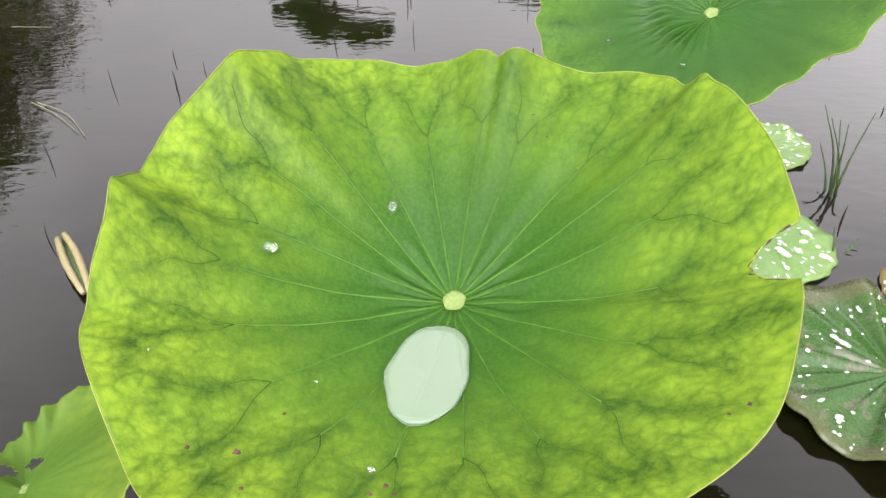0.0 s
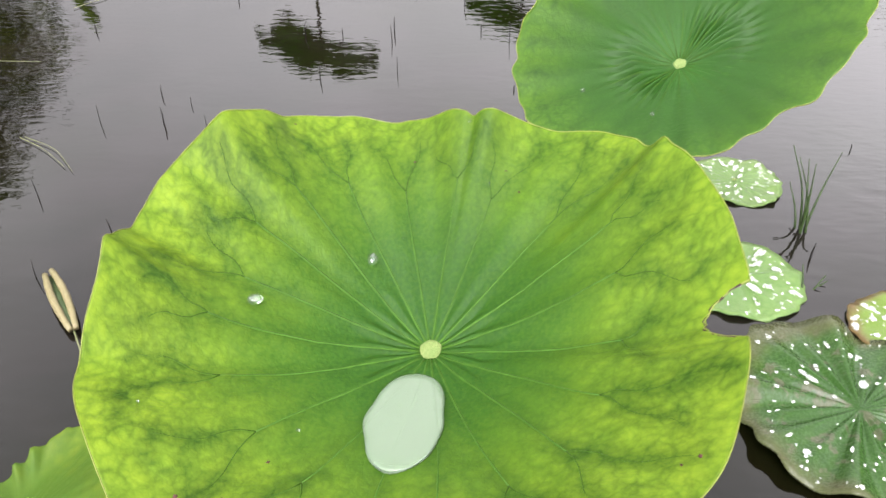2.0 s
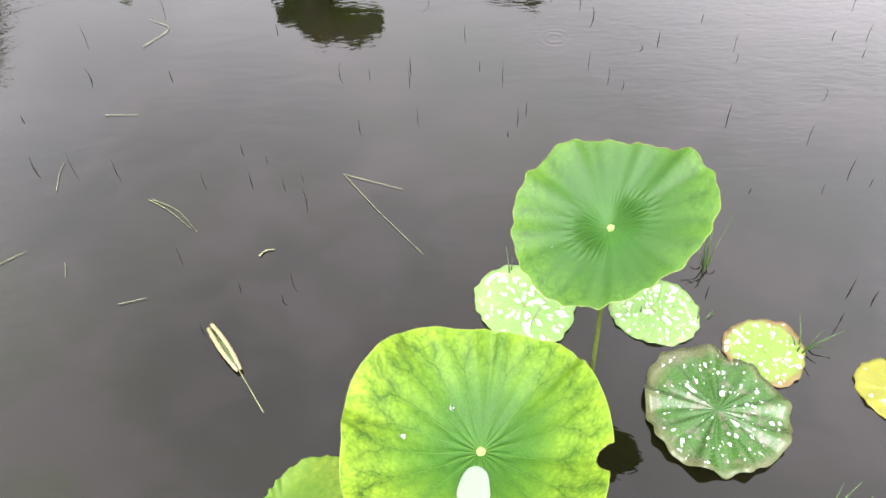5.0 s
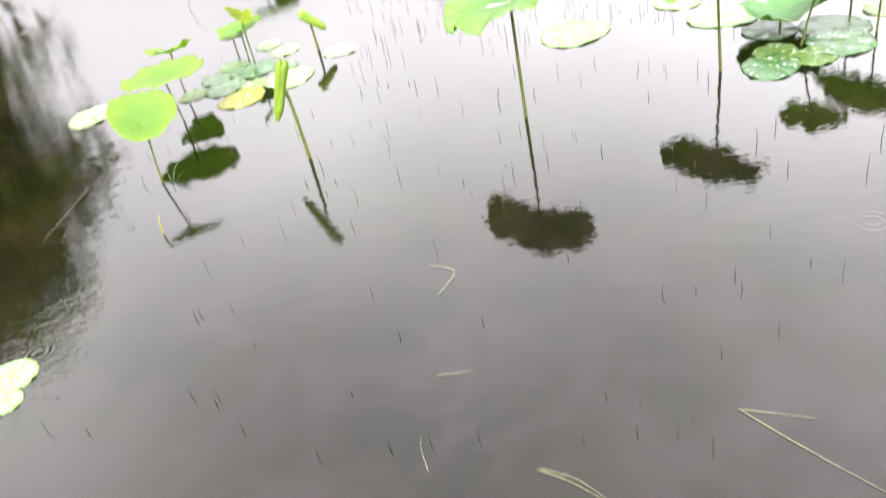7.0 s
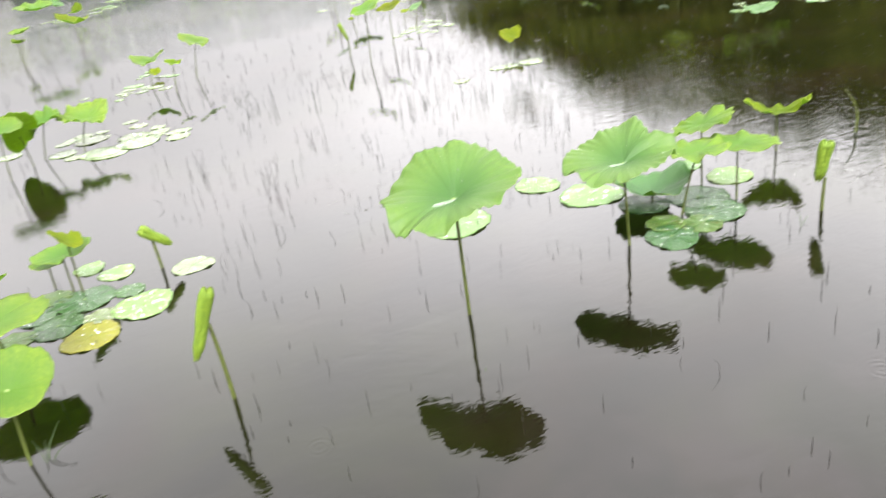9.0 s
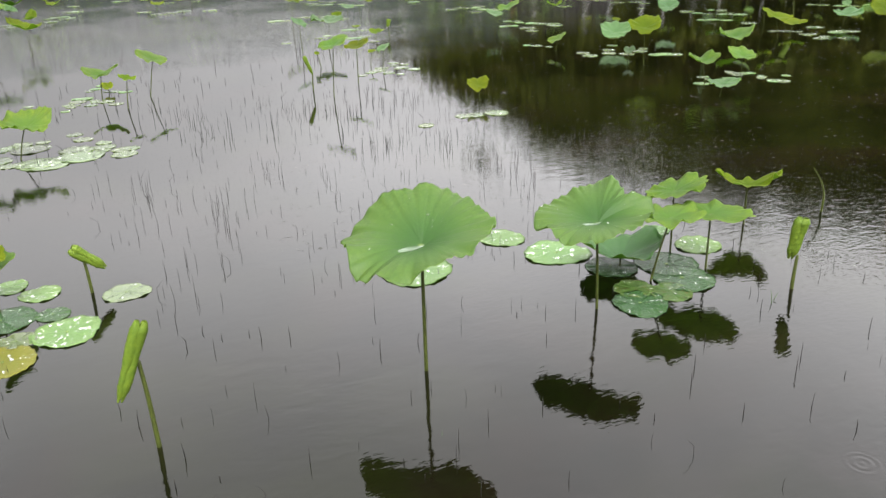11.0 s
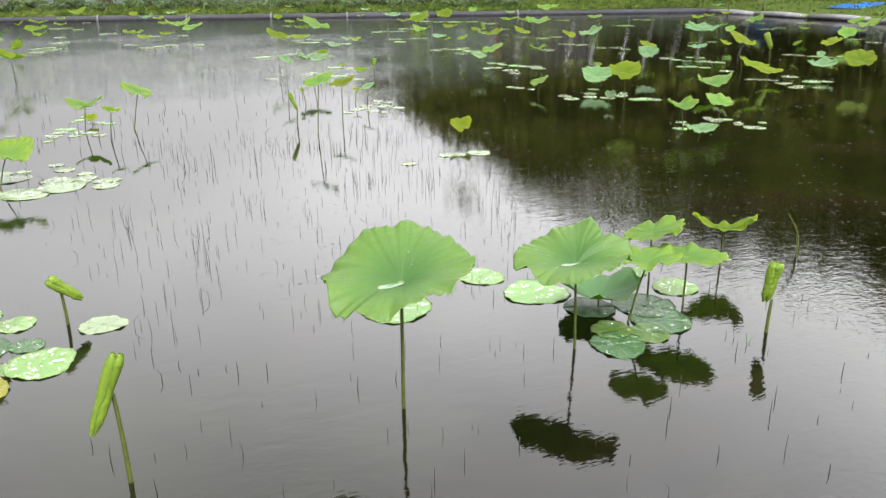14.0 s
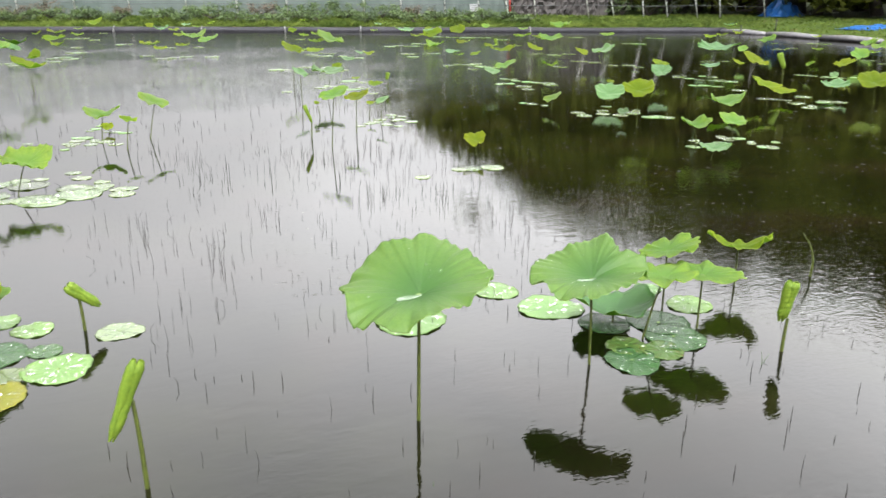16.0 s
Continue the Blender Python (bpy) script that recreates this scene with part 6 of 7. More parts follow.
lotus(-1.34, 29.20, 0.34, 0.196, base=(-1.36, 29.20), slope=(-0.02, 0.09), fold=0.22, axis=-11, bowl=0.1, dip=0.08, frill=0.06, waves=4, pleat=0.14, leaf_look="young")
lotus(-0.62, 35.14, 0.45, 0.346, base=(-0.67, 35.14), slope=(0.08, 0.17), fold=0.55, axis=11, bowl=0.1, dip=0.08, frill=0.06, waves=6, pleat=0.14, leaf_look="young")
lotus(1.24, 32.91, 0.45, 0.157, base=(1.24, 32.91), slope=(0.07, 0.44), fold=0.22, axis=-18, bowl=0.1, dip=0.08, frill=0.06, waves=5, pleat=0.14, leaf_look="young")
lotus(1.24, 29.65, 0.45, 0.246, base=(1.20, 29.65), slope=(-0.03, 0.10), fold=0.55, axis=6, bowl=0.1, dip=0.08, frill=0.06, waves=6, pleat=0.14, leaf_look="blue")
lotus(1.62, 29.10, 0.45, 0.187, base=(1.58, 29.10), slope=(0.04, 0.11), fold=0.22, axis=1, bowl=0.1, dip=0.08, frill=0.08, waves=4, pleat=0.14, leaf_look="young")
lotus(2.56, 32.99, 0.45, 0.192, base=(2.53, 32.99), slope=(0.04, 0.16), fold=0.22, axis=-10, bowl=0.1, dip=0.08, frill=0.06, waves=6, pleat=0.14, leaf_look="blue")
lotus(2.71, 31.41, 0.45, 0.143, base=(2.74, 31.41), slope=(-0.03, 0.14), fold=0.22, axis=-16, bowl=0.1, dip=0.08, frill=0.08, waves=4, pleat=0.14, leaf_look="young")
lotus(3.83, 34.85, 0.45, 0.160, base=(3.88, 34.85), slope=(0.31, 0.15), fold=0.22, axis=-25, bowl=0.1, dip=0.08, frill=0.06, waves=5, pleat=0.14, leaf_look="young")
lotus(0.32, 24.27, 0.30, 0.261, base=(0.33, 24.27), slope=(-0.02, 0.06), fold=0.22, axis=-22, bowl=0.1, dip=0.08, frill=0.06, waves=6, pleat=0.14, leaf_look="young")
lotus(0.43, 22.84, 0.27, 0.174, base=(0.38, 22.84), slope=(-0.01, 0.14), fold=0.22, axis=-13, bowl=0.1, dip=0.08, frill=0.05, waves=6, pleat=0.14, leaf_look="young")
lotus(1.47, 23.99, 0.48, 0.310, base=(1.45, 24.00), slope=(0.09, 0.11), fold=0.55, axis=-3, bowl=0.1, dip=0.08, frill=0.06, waves=6, pleat=0.14, leaf_look="light")
lotus(1.60, 22.52, 0.48, 0.249, base=(1.54, 22.53), slope=(0.27, 0.13), fold=0.22, axis=-24, bowl=0.1, dip=0.08, frill=0.05, waves=5, pleat=0.14, leaf_look="light")
lotus(1.08, 23.43, 0.30, 0.181, base=(1.11, 23.43), slope=(0.01, 0.10), fold=0.22, axis=-13, bowl=0.1, dip=0.08, frill=0.06, waves=6, pleat=0.14, leaf_look="young")
lotus(1.90, 30.09, 0.23, 0.194, base=(1.86, 30.09), slope=(0.01, 0.18), fold=0.22, axis=-19, bowl=0.1, dip=0.08, frill=0.05, waves=6, pleat=0.14, leaf_look="young")
lotus(-0.99, 10.96, 0.43, 0.176, base=(-1.09, 10.96), slope=(-0.34, 0.26), fold=0.22, axis=-19, bowl=0.1, dip=0.08, frill=0.06, waves=6, pleat=0.14, leaf_look="light")
lotus(-1.59, 11.04, 0.29, 0.193, base=(-1.63, 11.04), slope=(0.08, 0.10), fold=0.55, axis=-17, bowl=0.1, dip=0.08, frill=0.06, waves=6, pleat=0.14, leaf_look="light")
lotus(-1.35, 10.36, 0.33, 0.088, base=(-1.40, 10.36), slope=(-0.22, 0.26), fold=0.22, axis=-14, bowl=0.1, dip=0.08, frill=0.05, waves=4, pleat=0.14, leaf_look="young")
lotus(-1.53, 11.63, 0.07, 0.078, base=(-1.50, 11.64), slope=(-0.01, 0.45), fold=0.22, axis=14, bowl=0.1, dip=0.08, frill=0.06, waves=4, pleat=0.14, leaf_look="young")
lotus(7.89, 35.42, 0.50, 0.184, base=(7.86, 35.42), slope=(-0.02, 0.09), fold=0.22, axis=-27, bowl=0.1, dip=0.08, frill=0.06, waves=4, pleat=0.14, leaf_look="young")
lotus(5.31, 27.77, 0.45, 0.143, base=(5.32, 27.77), slope=(0.10, 0.46), fold=0.22, axis=-30, bowl=0.1, dip=0.08, frill=0.08, waves=6, pleat=0.14, leaf_look="young")
lotus(5.35, 26.58, 0.34, 0.166, base=(5.35, 26.58), slope=(-0.03, 0.16), fold=0.22, axis=-20, bowl=0.1, dip=0.08, frill=0.08, waves=4, pleat=0.14, leaf_look="young")
lotus(6.40, 28.49, 0.27, 0.219, base=(6.43, 28.49), slope=(0.08, 0.12), fold=0.22, axis=-11, bowl=0.1, dip=0.08, frill=0.08, waves=4, pleat=0.14, leaf_look="young")
lotus(4.89, 23.80, 0.31, 0.215, base=(4.94, 23.80), slope=(0.00, 0.14), fold=0.22, axis=0, bowl=0.1, dip=0.08, frill=0.05, waves=5, pleat=0.14, leaf_look="young")
lotus(5.20, 23.29, 0.38, 0.359, base=(5.22, 23.30), slope=(-0.24, 0.38), fold=0.22, axis=-36, bowl=0.1, dip=0.08, frill=0.05, waves=5, pleat=0.14, leaf_look="light")
lotus(2.16, 16.12, 0.64, 0.218, base=(2.14, 16.14), slope=(-0.22, 0.27), fold=0.22, axis=-28, bowl=0.1, dip=0.08, frill=0.08, waves=5, pleat=0.14, leaf_look="young")
lotus(3.74, 19.96, 0.32, 0.207, base=(3.78, 19.96), slope=(0.01, 0.18), fold=0.22, axis=-36, bowl=0.1, dip=0.08, frill=0.05, waves=6, pleat=0.14, leaf_look="young")
lotus(3.64, 20.34, 0.34, 0.112, base=(3.68, 20.34), slope=(0.07, 0.05), fold=0.22, axis=-5, bowl=0.1, dip=0.08, frill=0.08, waves=4, pleat=0.14, leaf_look="blue")
lotus(7.89, 26.84, 0.45, 0.145, base=(7.93, 26.84), slope=(0.05, 0.06), fold=0.22, axis=-27, bowl=0.1, dip=0.08, frill=0.06, waves=6, pleat=0.14, leaf_look="young")
lotus(10.00, 31.63, 0.45, 0.230, base=(10.01, 31.63), slope=(0.05, 0.04), fold=0.22, axis=-37, bowl=0.1, dip=0.08, frill=0.06, waves=6, pleat=0.14, leaf_look="blue")
lotus(8.74, 26.11, 0.45, 0.326, base=(8.78, 26.11), slope=(-0.04, 0.08), fold=0.22, axis=-8, bowl=0.1, dip=0.08, frill=0.06, waves=5, pleat=0.14, leaf_look="blue")
lotus(8.73, 25.06, 0.34, 0.223, base=(8.76, 25.06), slope=(0.03, 0.05), fold=0.22, axis=-28, bowl=0.1, dip=0.08, frill=0.06, waves=5, pleat=0.14, leaf_look="young")
lotus(10.68, 28.02, 0.25, 0.358, base=(10.64, 28.02), slope=(0.23, 0.39), fold=0.22, axis=-41, bowl=0.1, dip=0.08, frill=0.08, waves=5, pleat=0.14, leaf_look="young")
lotus(9.63, 26.21, 0.45, 0.195, base=(9.58, 26.21), slope=(0.10, 0.07), fold=0.22, axis=-13, bowl=0.1, dip=0.08, frill=0.05, waves=6, pleat=0.14, leaf_look="blue")
lotus(10.83, 26.22, 0.45, 0.279, base=(10.80, 26.22), slope=(0.20, 0.42), fold=0.22, axis=-15, bowl=0.1, dip=0.08, frill=0.05, waves=4, pleat=0.14, leaf_look="young")
lotus(8.78, 21.84, 0.32, 0.216, base=(8.83, 21.84), slope=(0.09, 0.06), fold=0.22, axis=-37, bowl=0.1, dip=0.08, frill=0.05, waves=6, pleat=0.14, leaf_look="young")
lotus(7.98, 22.08, 0.24, 0.248, base=(8.00, 22.08), slope=(0.01, 0.17), fold=0.55, axis=-41, bowl=0.1, dip=0.08, frill=0.08, waves=5, pleat=0.14, leaf_look="light")
lotus(6.98, 18.86, 0.29, 0.185, base=(6.95, 18.86), slope=(0.04, 0.11), fold=0.22, axis=-35, bowl=0.1, dip=0.08, frill=0.05, waves=6, pleat=0.14, leaf_look="blue")
lotus(7.16, 18.85, 0.22, 0.143, base=(7.20, 18.85), slope=(0.08, 0.02), fold=0.22, axis=-25, bowl=0.1, dip=0.08, frill=0.08, waves=5, pleat=0.14, leaf_look="young")
lotus(6.88, 17.46, 0.35, 0.120, base=(6.87, 17.46), slope=(0.31, 0.08), fold=0.22, axis=-23, bowl=0.1, dip=0.08, frill=0.06, waves=6, pleat=0.14, leaf_look="young")
lotus(4.81, 19.71, 0.27, 0.098, base=(4.78, 19.71), slope=(-0.19, 0.29), fold=0.22, axis=-36, bowl=0.1, dip=0.08, frill=0.08, waves=4, pleat=0.14, leaf_look="blue")
lotus(4.93, 19.42, 0.26, 0.139, base=(4.95, 19.42), slope=(0.02, 0.20), fold=0.55, axis=-8, bowl=0.1, dip=0.08, frill=0.05, waves=4, pleat=0.14, leaf_look="young")
lotus(3.86, 17.86, 0.28, 0.151, base=(3.84, 17.86), slope=(0.01, 0.18), fold=0.22, axis=-13, bowl=0.1, dip=0.08, frill=0.06, waves=4, pleat=0.14, leaf_look="blue")
lotus(3.06, 16.22, 0.30, 0.096, base=(3.05, 16.22), slope=(0.16, 0.42), fold=0.22, axis=-34, bowl=0.1, dip=0.08, frill=0.05, waves=4, pleat=0.14, leaf_look="young")
lotus(1.50, 13.34, 0.48, 0.126, base=(1.52, 13.35), slope=(-0.27, 0.32), fold=0.22, axis=-9, bowl=0.1, dip=0.08, frill=0.05, waves=4, pleat=0.14, leaf_look="blue")
lotus(2.14, 13.80, 0.41, 0.276, base=(2.10, 13.81), slope=(0.02, 0.07), fold=0.22, axis=-2, bowl=0.1, dip=0.08, frill=0.08, waves=5, pleat=0.14, leaf_look="blue")
lotus(2.97, 14.81, 0.19, 0.073, base=(2.97, 14.81), slope=(0.10, 0.11), fold=0.22, axis=-30, bowl=0.1, dip=0.08, frill=0.05, waves=5, pleat=0.14, leaf_look="young")
lotus(3.09, 14.13, 0.15, 0.131, base=(3.08, 14.13), slope=(0.06, 0.14), fold=0.22, axis=-19, bowl=0.1, dip=0.08, frill=0.06, waves=6, pleat=0.14, leaf_look="young")
lotus(0.84, 9.57, 0.59, 0.169, base=(0.80, 9.58), slope=(0.33, 0.09), fold=0.22, axis=-26, bowl=0.1, dip=0.08, frill=0.05, waves=5, pleat=0.14, leaf_look="light")
lotus(1.38, 10.32, 0.45, 0.157, base=(1.37, 10.32), slope=(0.30, 0.08), fold=0.22, axis=-11, bowl=0.1, dip=0.08, frill=0.06, waves=5, pleat=0.14, leaf_look="young")
lotus(1.31, 11.84, 0.20, 0.037, base=(1.36, 11.84), slope=(0.10, 0.44), fold=0.22, axis=-34, bowl=0.1, dip=0.08, frill=0.08, waves=5, pleat=0.14, leaf_look="young")
lotus(2.06, 11.15, 0.28, 0.095, base=(2.03, 11.15), slope=(0.42, 0.12), fold=0.22, axis=-37, bowl=0.1, dip=0.08, frill=0.05, waves=6, pleat=0.14, leaf_look="blue")
lotus(2.04, 11.58, 0.19, 0.066, base=(2.01, 11.58), slope=(0.10, 0.14), fold=0.22, axis=-34, bowl=0.1, dip=0.08, frill=0.06, waves=4, pleat=0.14, leaf_look="young")
lotus(2.11, 8.46, 0.17, 0.120, base=(2.13, 8.46), slope=(0.19, 0.43), fold=0.22, axis=-16, bowl=0.1, dip=0.08, frill=0.08, waves=6, pleat=0.14, leaf_look="young")
lotus(13.37, 28.79, 0.45, 0.167, base=(13.33, 28.79), slope=(0.22, 0.39), fold=0.22, axis=-42, bowl=0.1, dip=0.08, frill=0.05, waves=5, pleat=0.14, leaf_look="light")
lotus(8.88, 19.67, 0.23, 0.322, base=(8.89, 19.67), slope=(0.09, 0.04), fold=0.22, axis=-24, bowl=0.1, dip=0.08, frill=0.08, waves=6, pleat=0.14, leaf_look="young")
lotus(9.39, 21.23, 0.24, 0.198, base=(9.41, 21.23), slope=(0.02, 0.07), fold=0.22, axis=-44, bowl=0.1, dip=0.08, frill=0.05, waves=6, pleat=0.14, leaf_look="young")
lotus(12.63, 24.87, 0.27, 0.296, base=(12.62, 24.87), slope=(0.08, 0.01), fold=0.22, axis=-45, bowl=0.1, dip=0.08, frill=0.05, waves=5, pleat=0.14, leaf_look="young")
lotus(12.66, 23.79, 0.29, 0.286, base=(12.64, 23.79), slope=(-0.01, 0.08), fold=0.22, axis=-17, bowl=0.1, dip=0.08, frill=0.06, waves=6, pleat=0.14, leaf_look="young")
lotus(12.19, 22.40, 0.32, 0.380, base=(12.18, 22.40), slope=(0.07, 0.15), fold=0.22, axis=-38, bowl=0.1, dip=0.08, frill=0.05, waves=5, pleat=0.14, leaf_look="light")
lotus(9.28, 18.67, 0.34, 0.208, base=(9.25, 18.67), slope=(-0.17, 0.38), fold=0.22, axis=-46, bowl=0.1, dip=0.08, frill=0.08, waves=4, pleat=0.14, leaf_look="young")
lotus(13.49, 26.19, 0.45, 0.187, base=(13.46, 26.19), slope=(0.06, 0.11), fold=0.22, axis=-23, bowl=0.1, dip=0.08, frill=0.06, waves=6, pleat=0.14, leaf_look="light")
lotus(16.51, 28.29, 0.45, 0.415, base=(16.54, 28.29), slope=(0.15, 0.10), fold=0.22, axis=-39, bowl=0.1, dip=0.08, frill=0.08, waves=6, pleat=0.14, leaf_look="light")
lotus(6.50, 15.41, 0.25, 0.216, base=(6.55, 15.41), slope=(0.34, 0.03), fold=0.22, axis=-36, bowl=0.1, dip=0.08, frill=0.06, waves=6, pleat=0.14, leaf_look="light")
lotus(5.32, 13.86, 0.32, 0.159, base=(5.35, 13.86), slope=(-0.12, 0.33), fold=0.22, axis=-26, bowl=0.1, dip=0.08, frill=0.08, waves=5, pleat=0.14, leaf_look="blue")
lotus(9.83, 17.33, 0.33, 0.171, base=(9.79, 17.33), slope=(-0.13, 0.41), fold=0.22, axis=-23, bowl=0.1, dip=0.08, frill=0.05, waves=5, pleat=0.14, leaf_look="young")
lotus(10.44, 17.29, 0.34, 0.273, base=(10.44, 17.29), slope=(0.34, 0.02), fold=0.22, axis=-33, bowl=0.1, dip=0.08, frill=0.06, waves=4, pleat=0.14, leaf_look="blue")
lotus(7.56, 15.26, 0.24, 0.147, base=(7.58, 15.26), slope=(0.04, 0.06), fold=0.55, axis=-20, bowl=0.1, dip=0.08, frill=0.05, waves=4, pleat=0.14, leaf_look="young")
lotus(4.88, 11.11, 0.17, 0.133, base=(4.86, 11.11), slope=(0.44, -0.01), fold=0.22, axis=-48, bowl=0.1, dip=0.08, frill=0.08, waves=6, pleat=0.14, leaf_look="light")
lotus(5.96, 11.12, 0.19, 0.239, base=(6.00, 11.12), slope=(0.25, 0.36), fold=0.22, axis=-46, bowl=0.1, dip=0.08, frill=0.08, waves=4, pleat=0.14, leaf_look="blue")
lotus(5.06, 9.31, 0.487, 0.208, base=(5.06, 9.28), slope=(0.29, 0.32), fold=0.22, axis=-51, bowl=0.1, dip=0.08, frill=0.08, waves=6, pleat=0.14, leaf_look="young")
lotus(7.31, 12.83, 0.15, 0.075, base=(7.30, 12.83), slope=(0.02, 0.33), fold=0.22, axis=-32, bowl=0.1, dip=0.08, frill=0.05, waves=5, pleat=0.14, leaf_look="young")
lotus(9.68, 14.22, 0.29, 0.184, base=(9.69, 14.22), slope=(-0.08, 0.28), fold=0.22, axis=-41, bowl=0.1, dip=0.08, frill=0.06, waves=4, pleat=0.14, leaf_look="young")
lotus(8.37, 12.67, 0.32, 0.196, base=(8.41, 12.67), slope=(0.27, 0.36), fold=0.22, axis=-60, bowl=0.1, dip=0.08, frill=0.06, waves=5, pleat=0.14, leaf_look="blue")
lotus(15.28, 23.53, 0.33, 0.257, base=(15.26, 23.53), slope=(0.08, 0.07), fold=0.22, axis=-23, bowl=0.1, dip=0.08, frill=0.08, waves=4, pleat=0.14, leaf_look="light")
lotus(5.11, 9.66, 0.14, 0.080, base=(5.09, 9.66), slope=(0.25, 0.38), fold=0.22, axis=-48, bowl=0.1, dip=0.08, frill=0.08, waves=4, pleat=0.14, leaf_look="blue")
lotus(4.62, 7.72, 0.27, 0.167, base=(4.67, 7.71), slope=(0.08, 0.13), fold=0.55, axis=-26, bowl=0.1, dip=0.08, frill=0.08, waves=4, pleat=0.14, leaf_look="light")
lotus(18.29, 21.77, 0.32, 0.197, base=(18.30, 21.77), slope=(0.09, 0.15), fold=0.22, axis=-55, bowl=0.1, dip=0.08, frill=0.05, waves=6, pleat=0.14, leaf_look="young")
lotus(20.32, 23.24, 0.27, 0.191, base=(20.30, 23.24), slope=(0.13, 0.02), fold=0.22, axis=-58, bowl=0.1, dip=0.08, frill=0.05, waves=4, pleat=0.14, leaf_look="young")
lotus(18.96, 21.14, 0.45, 0.195, base=(18.92, 21.14), slope=(0.12, 0.04), fold=0.55, axis=-43, bowl=0.1, dip=0.08, frill=0.08, waves=4, pleat=0.14, leaf_look="young")
lotus(18.65, 19.60, 0.31, 0.277, base=(18.67, 19.60), slope=(0.35, -0.03), fold=0.22, axis=-38, bowl=0.1, dip=0.08, frill=0.05, waves=6, pleat=0.14, leaf_look="light")
lotus(22.85, 25.43, 0.50, 0.280, base=(22.90, 25.43), slope=(0.02, 0.06), fold=0.22, axis=-52, bowl=0.1, dip=0.08, frill=0.08, waves=5, pleat=0.14, leaf_look="blue")
lotus(13.33, 16.30, 0.36, 0.515, base=(13.29, 16.30), slope=(0.08, 0.02), fold=0.22, axis=-63, bowl=0.1, dip=0.08, frill=0.05, waves=6, pleat=0.14, leaf_look="blue")
lotus(14.34, 16.45, 0.35, 0.136, base=(14.39, 16.45), slope=(0.35, 0.31), fold=0.22, axis=-56, bowl=0.1, dip=0.08, frill=0.08, waves=5, pleat=0.14, leaf_look="light")
lotus(9.82, 11.79, 0.54, 0.237, base=(9.86, 11.75), slope=(-0.11, 0.43), fold=0.22, axis=-61, bowl=0.1, dip=0.08, frill=0.08, waves=5, pleat=0.14, leaf_look="young")
lotus(10.12, 13.22, 0.30, 0.189, base=(10.14, 13.22), slope=(0.10, 0.04), fold=0.22, axis=-31, bowl=0.1, dip=0.08, frill=0.05, waves=4, pleat=0.14, leaf_look="blue")
lotus(12.02, 14.29, 0.24, 0.131, base=(11.99, 14.29), slope=(-0.07, 0.32), fold=0.22, axis=-43, bowl=0.1, dip=0.08, frill=0.08, waves=6, pleat=0.14, leaf_look="young")
lotus(8.29, 10.07, 0.33, 0.214, base=(8.36, 10.05), slope=(-0.04, 0.33), fold=0.22, axis=-40, bowl=0.1, dip=0.08, frill=0.05, waves=5, pleat=0.14, leaf_look="young")
lotus(9.14, 10.46, 0.13, 0.197, base=(9.12, 10.46), slope=(0.04, 0.14), fold=0.22, axis=-64, bowl=0.1, dip=0.08, frill=0.08, waves=6, pleat=0.14, leaf_look="young")
lotus(7.11, 9.72, 0.15, 0.262, base=(7.14, 9.72), slope=(0.15, 0.05), fold=0.55, axis=-27, bowl=0.1, dip=0.08, frill=0.06, waves=4, pleat=0.14, leaf_look="light")
lotus(13.30, 13.43, 0.24, 0.104, base=(13.29, 13.43), slope=(0.42, -0.12), fold=0.22, axis=-56, bowl=0.1, dip=0.08, frill=0.05, waves=5, pleat=0.14, leaf_look="young")
lotus(14.18, 13.24, 0.22, 0.224, base=(14.14, 13.24), slope=(0.34, -0.06), fold=0.22, axis=-56, bowl=0.1, dip=0.08, frill=0.06, waves=6, pleat=0.14, leaf_look="young")
lotus(10.62, 10.62, 0.16, 0.250, base=(10.63, 10.62), slope=(0.13, 0.10), fold=0.22, axis=-33, bowl=0.1, dip=0.08, frill=0.05, waves=6, pleat=0.14, leaf_look="blue")
lotus(11.53, 11.38, 0.25, 0.089, base=(11.52, 11.38), slope=(0.32, 0.31), fold=0.22, axis=-45, bowl=0.1, dip=0.08, frill=0.05, waves=6, pleat=0.14, leaf_look="blue")
lotus(10.22, 9.58, 0.350, 0.250, base=(10.24, 9.52), slope=(0.33, 0.29), fold=0.22, axis=-67, bowl=0.1, dip=0.08, frill=0.06, waves=6, pleat=0.14, leaf_look="young")
lotus(21.20, 17.86, 0.26, 0.274, base=(21.21, 17.86), slope=(0.30, -0.02), fold=0.22, axis=-60, bowl=0.1, dip=0.08, frill=0.08, waves=6, pleat=0.14, leaf_look="light")
lotus(18.93, 15.78, 0.35, 0.292, base=(18.93, 15.78), slope=(0.33, -0.01), fold=0.22, axis=-61, bowl=0.1, dip=0.08, frill=0.08, waves=4, pleat=0.14, leaf_look="light")
lotus(16.30, 14.44, 0.27, 0.233, base=(16.26, 14.44), slope=(0.36, 0.30), fold=0.22, axis=-54, bowl=0.1, dip=0.08, frill=0.08, waves=6, pleat=0.14, leaf_look="light")
lotus(17.84, 15.22, 0.25, 0.156, base=(17.88, 15.22), slope=(0.06, 0.03), fold=0.22, axis=-68, bowl=0.1, dip=0.08, frill=0.08, waves=5, pleat=0.14, leaf_look="young")
lotus(21.50, 20.06, 0.34, 0.157, base=(21.51, 20.06), slope=(0.09, -0.02), fold=0.22, axis=-39, bowl=0.1, dip=0.08, frill=0.08, waves=4, pleat=0.14, leaf_look="young")
